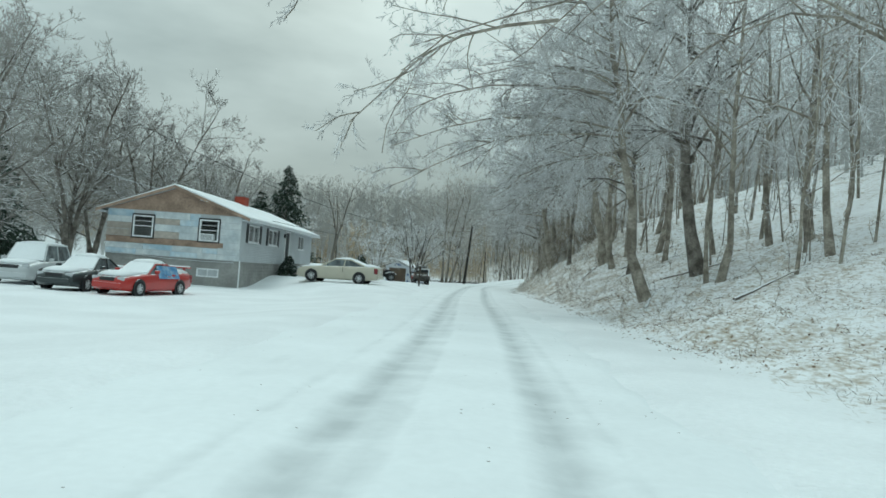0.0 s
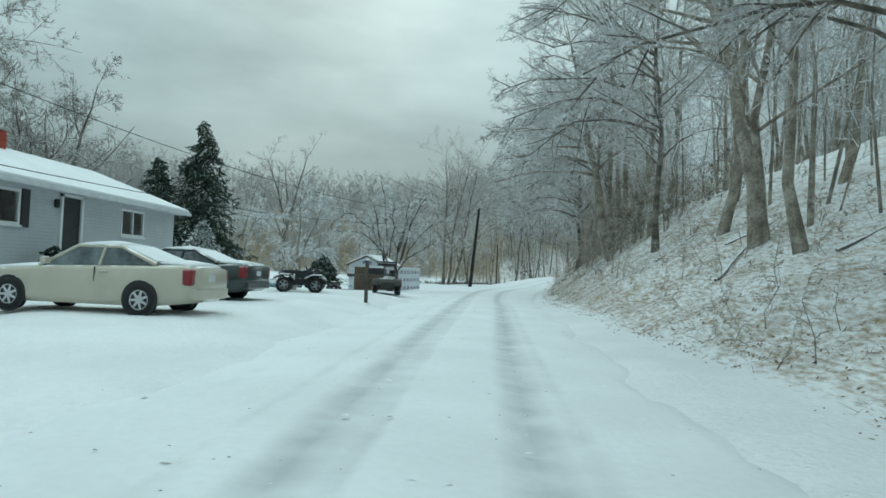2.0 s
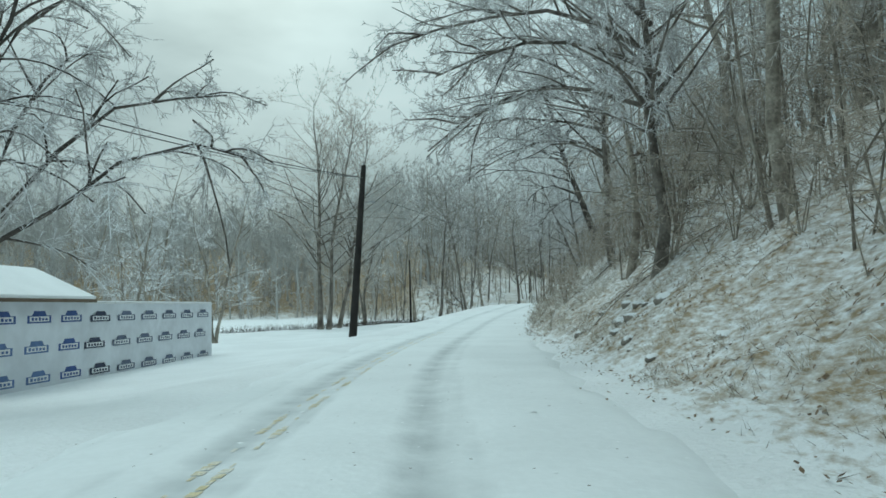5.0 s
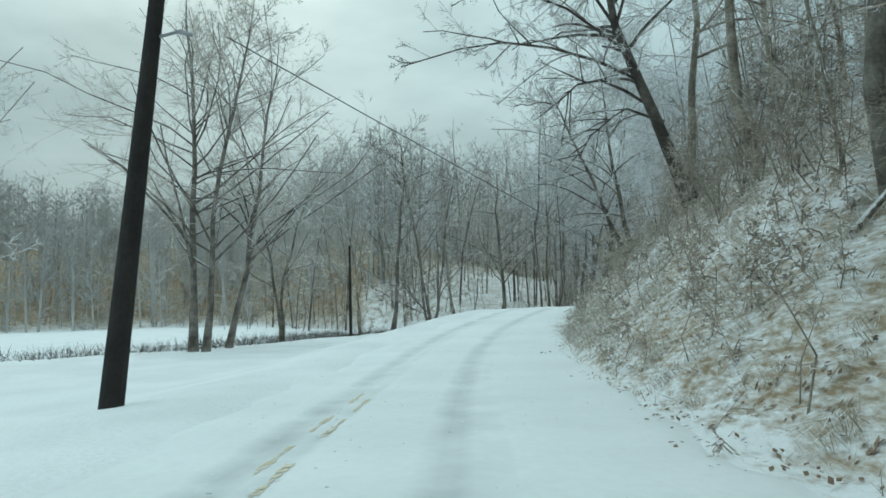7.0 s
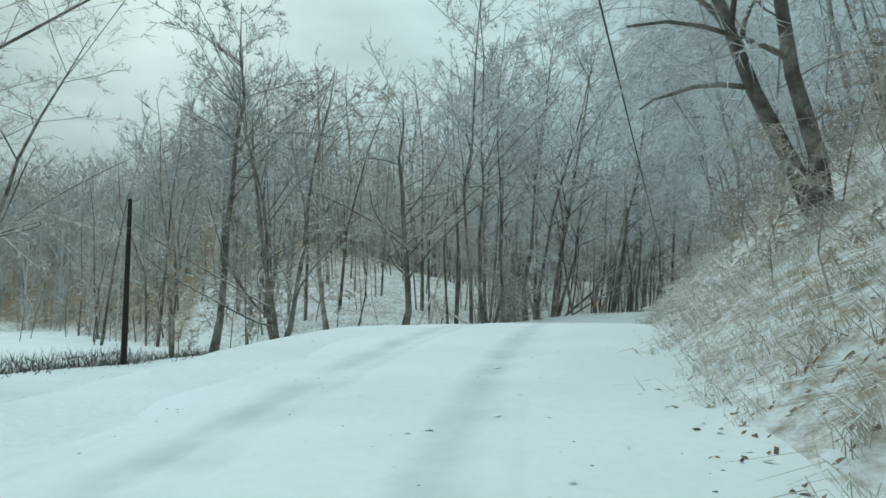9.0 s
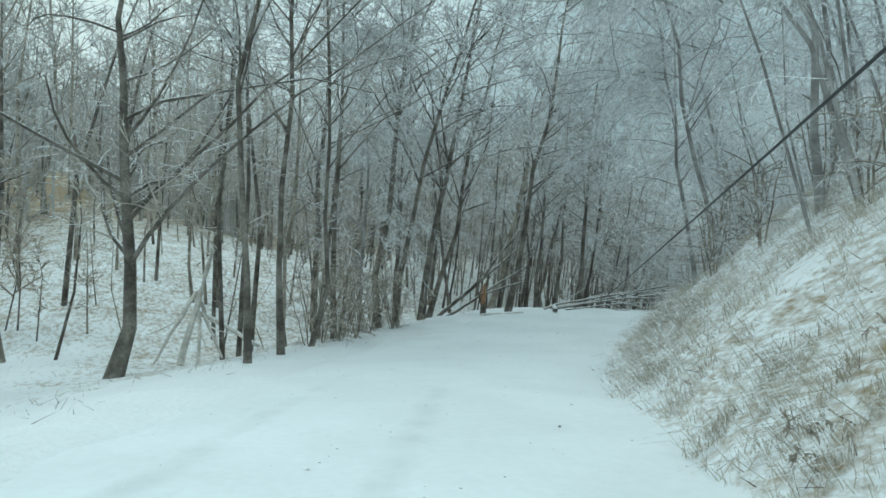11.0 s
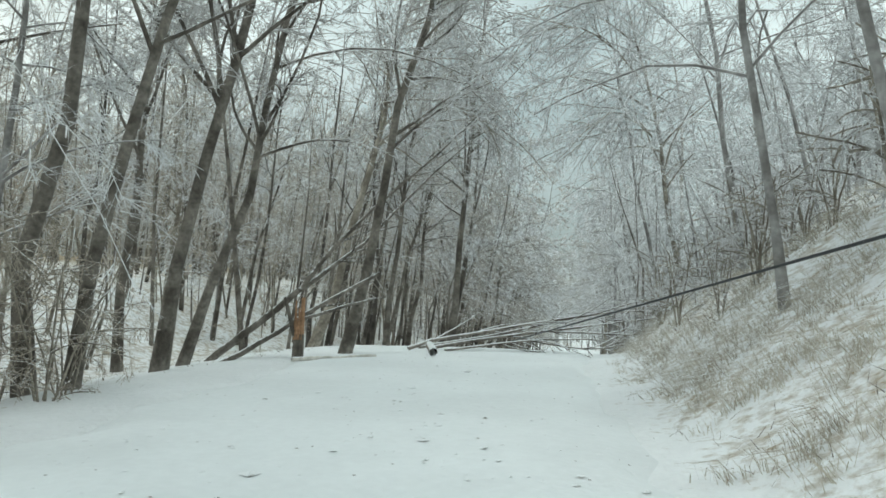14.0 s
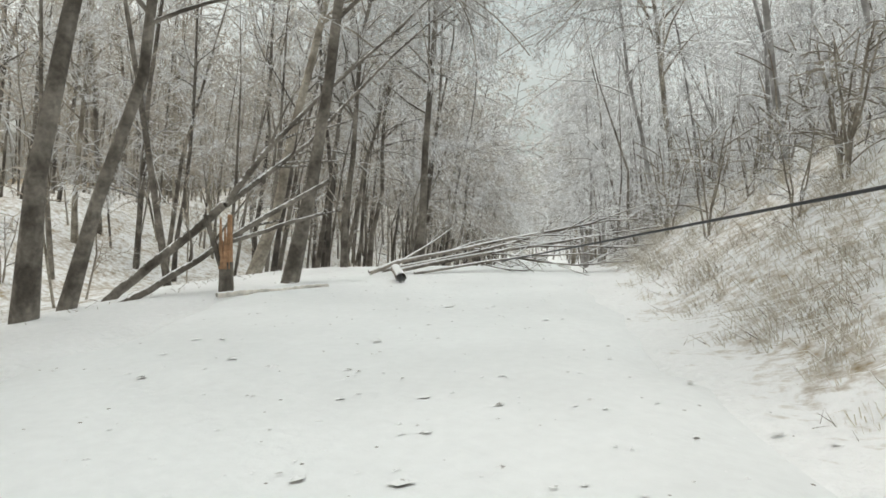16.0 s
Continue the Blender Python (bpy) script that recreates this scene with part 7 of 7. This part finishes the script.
# boughs that reach out over the road beside the yard
for sd, x, y, h, r, reach0, ln in ((92, 10.6, 33.0, 18, 0.40, 9.5, (-0.03, -0.02)), (93, 8.4, 60.5, 15, 0.19, 6.8, (-0.04, 0)), (100, 8.6, 74.5, 14, 0.19, 6.8, (-0.05, 0)), (101, 11.0, 97.5, 14, 0.19, 6.8, (-0.06, -0.03)), (102, 8.0, 84.5, 12, 0.19, 6.4, (-0.05, 0)), (110, 9.6, 43.0, 15, 0.22, 7.4, (-0.05, -0.02))):
    lone("tree", sd, x, y, "roadside tree with long boughs over the road", height=h, trunk_r=r, spread=0.4, limbs=30, first=0.28, angle=55, bend=-0.12, lean=ln, dense=1.3 if y < 50 else 1.1, twig=0.026 if y < 50 else 0.02, fuzz=5 if y < 50 else 4, bough_r=0.075, barkmat=M_barkbrown,
         boughs=[((0, 0, h * f), (-reach * reach0, off, h * f + up)) for f, reach, off, up in ((0.36, 0.9, 1.0, -1.0), (0.42, 1.0, -1.6, -0.6), (0.48, 1.05, 1.5, 0.4), (0.54, 0.8, -3.0, 0.8), (0.60, 0.95, -1.0, 1.6), (0.66, 0.85, 2.6, 2.0), (0.74, 0.75, 0.5, 2.6))])


# a leaning trunk and its bare boughs over the bend, and an overhanging tree where the yard begins
lone("tree", 104, 14.2, 109.7, "dark trunk leaning over the road with long bare boughs", height=13, trunk_r=0.3, spread=0.4, limbs=26, first=0.3, angle=52, bend=-0.12, lean=(-0.33, 0.12), barkmat=M_barkdark, bough_r=0.06, bough_len=2.8, twig=0.018,
     boughs=[((-1.4, 0.6, 4.3), (-9.5, -2.5, 4.0)), ((-1.2, 0.5, 3.8), (-5.2, -1.4, 2.8)), ((-1.8, 0.8, 5.4), (-8.0, -1.0, 6.5)), ((-0.9, 0.3, 2.8), (-4.2, 0.4, 1.7)), ((-2.2, 1.0, 6.6), (-7.0, -2.0, 8.6))])
lone("tree", 105, 15.0, 117.0, "twin dark trunks leaning out of the thicket", height=9, trunk_r=0.2, spread=0.42, limbs=26, first=0.25, angle=52, bend=-0.14, lean=(-0.28, 0.1), fork=1, splay=0.08, barkmat=M_barkbrown, twig=0.018)
lone("tree", 106, 9.6, 51.4, "stout trunk leaning towards the road", height=17, trunk_r=0.36, spread=0.32, limbs=24, first=0.35, angle=50, bend=-0.05, lean=(-0.24, 0.03), twig=0.018)
lone("tree", 107, 7.1, 28.4, "roadside tree with low sweeping icy boughs", height=16, trunk_r=0.27, spread=0.38, limbs=26, first=0.4, angle=54, bend=-0.14, lean=(-0.17, 0), dense=1.3, twig=0.024, fuzz=5, bough_r=0.055, barkmat=M_bark,
     boughs=[((-1.2, 0, 6.9), (-10.3, -2.9, 5.0)), ((-1.2, 0, 6.6), (-9.6, -2.4, 4.0)), ((-1.5, 0, 8.2), (-10.2, -3.0, 6.3)), ((-0.9, 0, 5.2), (-5.6, -0.9, 4.7)), ((-1.6, 0, 8.3), (-7.6, -1.5, 8.1)), ((-1.0, 0, 5.6), (-4.6, 2.0, 4.4))])
lone("tree", 115, 8.2, 70.1, "stout tan trunk leaning out of the bank beside its neighbour", height=14, trunk_r=0.38, spread=0.36, limbs=26, first=0.35, angle=52, bend=-0.12, lean=(-0.19, 0.02), dense=1.1, twig=0.02, bough_r=0.06, barkmat=M_bark,
     boughs=[((-1.1, 0, 5.4), (-6.2, 1.0, 4.6)), ((-1.2, 0, 6.2), (-7.4, -1.0, 6.4)), ((-1.0, 0, 4.8), (-4.6, 2.2, 5.6)), ((-1.5, 0, 7.6), (-6.4, 1.2, 9.0))])
# crowns that meet over the road behind the fallen tree
lone("tree", 108, 30.4, 152.9, "wood-edge tree arching over the road with weeping twigs", height=14, trunk_r=0.16, spread=0.36, limbs=24, first=0.4, angle=50, bend=-0.3, lean=(0.2, -0.12), dense=1.2, twig=0.016, bough_r=0.04, bough_len=2.6,
     boughs=[((1.8, -1.1, 8.5), (6.8, -1.2, 8.2)), ((2.0, -1.2, 9.6), (7.6, 1.4, 9.8)), ((1.5, -0.9, 7.3), (5.6, -2.6, 6.4)), ((2.2, -1.3, 10.6), (6.6, 3.0, 11.6))])
lone("tree", 109, 43.5, 149.2, "slender icy tree arching back over the road", height=13, trunk_r=0.13, spread=0.38, limbs=24, first=0.35, angle=52, bend=-0.32, lean=(-0.16, 0.12), dense=1.2, twig=0.016, twigmat=M_twigpale, bough_r=0.04, bough_len=2.6,
     boughs=[((-1.2, 0.9, 7.5), (-5.8, 3.0, 7.6)), ((-1.4, 1.0, 8.8), (-6.4, 1.6, 9.2)), ((-1.7, 1.2, 10.0), (-5.4, 4.6, 11.0)), ((-1.0, 0.8, 6.4), (-4.6, 1.2, 5.6))])
lone("tree", 103, 10.5, 17.5, "roadside tree with one long bough overhead", height=15, trunk_r=0.2, spread=0.34, limbs=20, first=0.35, angle=50, bend=-0.08, bough_r=0.055, bough_len=3.0, boughs=[((0, 0, 7.4), (-13.2, 1.6, 5.4)), ((-8.6, 1.1, 6.9), (-14.4, 2.8, 4.6)), ((0, 0, 8.2), (-12.5, 0.4, 7.6)), ((-8.0, 0.3, 8.4), (-15.6, -1.0, 6.4)), ((-9.5, 0.6, 7.6), (-13.6, 2.2, 8.4)), ((0, 0, 5.8), (-5.0, 1.0, 5.9)), ((0, 0, 7.5), (-6.5, 4.0, 9.0))])


# ---- the fallen tree and the broken stump ----
M_split = material("splintered_wood", (0.50, 0.29, 0.17), rough=0.8, vary=0.4, scale=3, fine=18, bump=0.4)
M_deadwood = material("bleached_dead_wood", (0.80, 0.76, 0.70), rough=0.8, vary=0.3, scale=3, fine=14, bump=0.3, snow=0.2)


def limb_mesh(name, ends, r0, r1, seed, mat, shoots=0, shoot_len=1.5, shoot_bend=0.0, twigmat=None, sides=7, shoot_angle=32, twigs=4, wobble=0.02):
    """A limb through two or more places, with shoots and twigs."""
    rng = np.random.default_rng(seed)
    k = 9
    at, along = np.linspace(0, 1, len(ends)), np.linspace(0, 1, k)
    p = np.stack([np.interp(along, at, c) for c in np.array(ends, float).T], 1)
    p += np.cumsum(rng.normal(0, wobble, (k, 3)), 0) * np.array([1, 1, 0.5])
    r = np.linspace(r0, r1, k)
    v, f = tubes(p[None], r[None], sides)
    if shoots:
        p1, q1, l1 = sprout(p[None], r[None], shoots, rng, 0.25, 1.0, shoot_angle, shoot_len, shoot_bend, 5, 0.6)
        p2, q2, l2 = sprout(p1, q1, twigs, rng, 0.2, 1.0, shoot_angle + 3, l1 * 0.5, shoot_bend, 3, 0.6)
        va, fa = tubes(p1, np.maximum(q1, 0.012), 4)
        vb, fb = ribbons(p2, np.full(len(p2), 0.016), rng)
        fine = mesh_of("branches", np.r_[va, vb], np.r_[fa, fb + len(va)].tolist(), twigmat or mat)
    else:
        fine = None
    me = mesh_of(name, v, f.tolist(), mat, True)
    return me, fine


def fallen(name, ends_list, label, mat, category="fallen tree", **kw):
    t = thing(name, Matrix.Translation(ends_list[0][0][0]), label, category)
    base = Matrix.Translation(-Vector(ends_list[0][0][0]))
    for i, (ends, r0, r1, shoots, ln) in enumerate(ends_list):
        me, fine = limb_mesh("limb", ends, r0, r1, 200 + i + len(label), mat, shoots, ln, **kw)
        for nm, m_ in (("limb", me), ("brushwood", fine)):
            if m_ is not None:
                m_.transform(base)
                o = new(nm, m_)
                o.parent = t
                if nm == "brushwood":
                    o["kind"] = "stuff"
    return t


fallen("fallen_tree", [
    (((31.5, 149.75, 1.72), (32.1, 149.56, 1.93), (34.7, 148.8, 2.34), (37.2, 148.1, 2.76), (39.1, 147.6, 3.28)), 0.06, 0.016, 12, 1.8),
    (((31.9, 149.8, 1.76), (33.9, 149.25, 2.1), (35.9, 148.7, 2.55), (37.9, 148.3, 2.9), (39.8, 147.9, 3.02)), 0.048, 0.014, 12, 1.8),
    (((32.2, 149.5, 1.76), (33.8, 149.06, 2.06), (36.2, 148.4, 2.37), (38.0, 147.9, 2.62), (40.4, 147.2, 2.92)), 0.055, 0.016, 12, 1.7),
    (((32.4, 149.3, 1.72), (34.2, 148.9, 1.94), (35.2, 148.65, 2.06), (36.6, 148.2, 2.06), (37.9, 147.9, 1.97)), 0.038, 0.012, 9, 1.4),
    (((33.9, 149.0, 1.92), (34.6, 148.6, 1.74), (35.3, 148.5, 1.76), (35.9, 148.45, 2.08)), 0.02, 0.012, 3, 0.8),
    (((34.9, 148.7, 2.06), (36.2, 148.1, 1.82), (37.3, 147.7, 1.9), (38.9, 147.2, 1.84)), 0.03, 0.012, 9, 1.3),
    (((36.0, 148.4, 2.5), (37.2, 148.2, 3.0), (38.0, 148.1, 3.5)), 0.026, 0.01, 6, 1.2),
    (((35.4, 148.6, 2.3), (37.6, 147.5, 2.3), (39.6, 146.7, 2.5)), 0.03, 0.012, 10, 1.5),
], "fallen tree lying across the snowy road", M_snowbark, shoot_bend=-0.04, twigmat=M_snowbark, shoot_angle=17, twigs=3, wobble=0.03)
fallen("log", [(((30.83, 147.77, 1.75), (31.18, 148.4, 1.9)), 0.1, 0.09, 0, 1)], "short sawn log propped at the road's edge", M_snowbark, "log", wobble=0.004)
fallen("fallen_pole", [(((27.65, 148.48, 1.58), (29.52, 148.27, 1.63)), 0.05, 0.04, 0, 1)], "snow-capped pole lying along the road's edge", M_deadwood, "log")



def build_stump():
    x, y = 28.05, 149.05
    s = thing("stump", pose(x, y, gz(x, y) - 0.1), "tall broken stump with splintered pale wood", "stump")
    part("trunk", rod((0, 0, -0.1), (0.01, 0, 0.62), 0.135, 0.115, 10), M_barkbrown, s)
    rng = random.Random(3)
    for k in range(9):
        a = 2 * math.pi * k / 9
        rr = 0.075
        h = rng.uniform(0.3, 0.85)
        foot = (rr * math.cos(a), rr * math.sin(a), 0.5)
        part("splinter", rod(foot, (rr * math.cos(a) * rng.uniform(0.8, 1.3), rr * math.sin(a) * rng.uniform(0.8, 1.3), 0.6 + h), 0.05, 0.015, 5), M_split, s)
    part("splinter", rod((0.05, -0.03, 0.5), (0.07, -0.02, 1.42), 0.06, 0.04, 6), M_split, s)
    part("splinter", rod((-0.05, 0.03, 0.5), (-0.3, 0.14, 1.42), 0.055, 0.035, 6), M_barkbrown, s, "split half still in its bark")


build_stump()
fallen("leaning_tree", [
    (((26.4, 149.95, 1.4), (27.3, 149.6, 2.2), (28.2, 149.36, 3.03)), 0.085, 0.075, 0, 1),
    (((28.2, 149.36, 3.03), (29.2, 149.58, 4.11), (30.4, 149.9, 5.19), (32.5, 150.05, 6.98), (34.4, 150.4, 8.7)), 0.062, 0.02, 12, 1.6),
    (((28.2, 149.36, 3.03), (29.1, 149.64, 3.64), (30.2, 150.03, 4.35), (32.7, 150.52, 6.61), (34.6, 151.0, 8.1)), 0.062, 0.02, 12, 1.6),
], "snapped trunk forking as it leans through the wood", M_barkbrown, "fallen tree", shoot_bend=0.05, twigmat=M_barkbrown, shoot_angle=28)
fallen("leaning_tree", [
    (((26.4, 149.25, 1.42), (27.5, 149.15, 2.02), (28.5, 149.19, 2.64), (30.14, 149.24, 3.54)), 0.065, 0.045, 3, 0.9),
    (((28.1, 149.16, 2.4), (29.0, 149.13, 2.7), (29.95, 149.14, 2.99)), 0.045, 0.032, 2, 0.8),
], "thinner broken trunk leaning behind the stump", M_barkbrown, "fallen tree", shoot_bend=0.05, twigmat=M_barkbrown)
fallen("dead_branch", [
    (((15.5, 141.6, 0.7), (16.2, 142.6, 3.6)), 0.09, 0.055, 0, 1),
    (((15.9, 142.2, 2.5), (14.9, 141.5, 0.8)), 0.06, 0.03, 3, 0.8),
    (((15.9, 142.2, 2.4), (15.8, 141.2, 0.8)), 0.055, 0.03, 3, 0.8),
    (((15.95, 142.2, 2.3), (16.4, 141.4, 0.85)), 0.055, 0.03, 2, 0.8),
    (((15.9, 142.2, 2.0), (17.3, 141.4, 1.2)), 0.07, 0.05, 0, 1),
], "bleached broken limb hanging to the ground", M_deadwood, "branch", twigmat=M_deadwood)


# ---- dead limbs lying on the bank ----
limb_rng = random.Random(33)
for a, d0, ln, turn in ((22, 8.0, 3.2, 0.5), (27, 6.5, 2.4, 1.2), (34, 9.0, 3.0, -0.3), (43, 8.5, 4.2, 0.4), (47, 9.5, 3.6, 0.2), (50, 7.2, 3.0, 0.9), (54, 8.8, 4.0, 0.1), (58, 7.0, 2.6, 0.7), (63, 8.4, 3.2, -0.2), (88, 6.4, 2.2, 0.6), (98, 5.2, 2.4, 0.3), (112, 4.6, 2.6, 0.4), (119, 5.4, 2.0, 1.0)):
    i = int(np.abs(AXIS[:, 1] - a).argmin())
    p = AXIS[i, :2] + SIDE[i] * d0
    q = p + ln * (math.cos(turn) * SIDE[i] + math.sin(turn) * WAY[i])
    fallen("dead_limb", [(((p[0], p[1], gz(*p) + 0.05), (q[0], q[1], gz(*q) + 0.12)), limb_rng.uniform(0.04, 0.07), 0.02, 5, 1.0)], "dead limb lying on the snowy bank", M_snowbark, "branch", twigmat=M_snowbark)


# ---- stones at the foot of the bank ----
M_stone = material("grey_brown_stone", (0.30, 0.27, 0.23), rough=0.85, vary=0.4, scale=2.5, fine=16, bump=0.6, dist=0.02, snow=0.42, color2=(0.17, 0.155, 0.135))
rock_rng = random.Random(21)
for k in range(15):
    i = int(np.abs(AXIS[:, 1] - rock_rng.uniform(76, 88)).argmin())
    x, y = AXIS[i, :2] + SIDE[i] * rock_rng.uniform(3.4, 4.8)
    bm = bmesh.new()
    bmesh.ops.create_icosphere(bm, subdivisions=2, radius=1)
    wide = rock_rng.uniform(0.1, 0.26)
    for vert in bm.verts:
        vert.co *= 1 + rock_rng.uniform(-0.16, 0.16)
        vert.co = Vector((vert.co.x * wide * 1.4, vert.co.y * wide, max(vert.co.z, -0.5) * wide * 0.7))
    rock = part("stone", bm, M_stone, None, "", Matrix.LocRotScale((x, y, gz(x, y) - 0.42 * wide), Euler((0, 0, rock_rng.uniform(0, 6.28))), None), True)
    tagged(rock, "rough stone capped with snow on the bank", "stone", "stones on the bank")
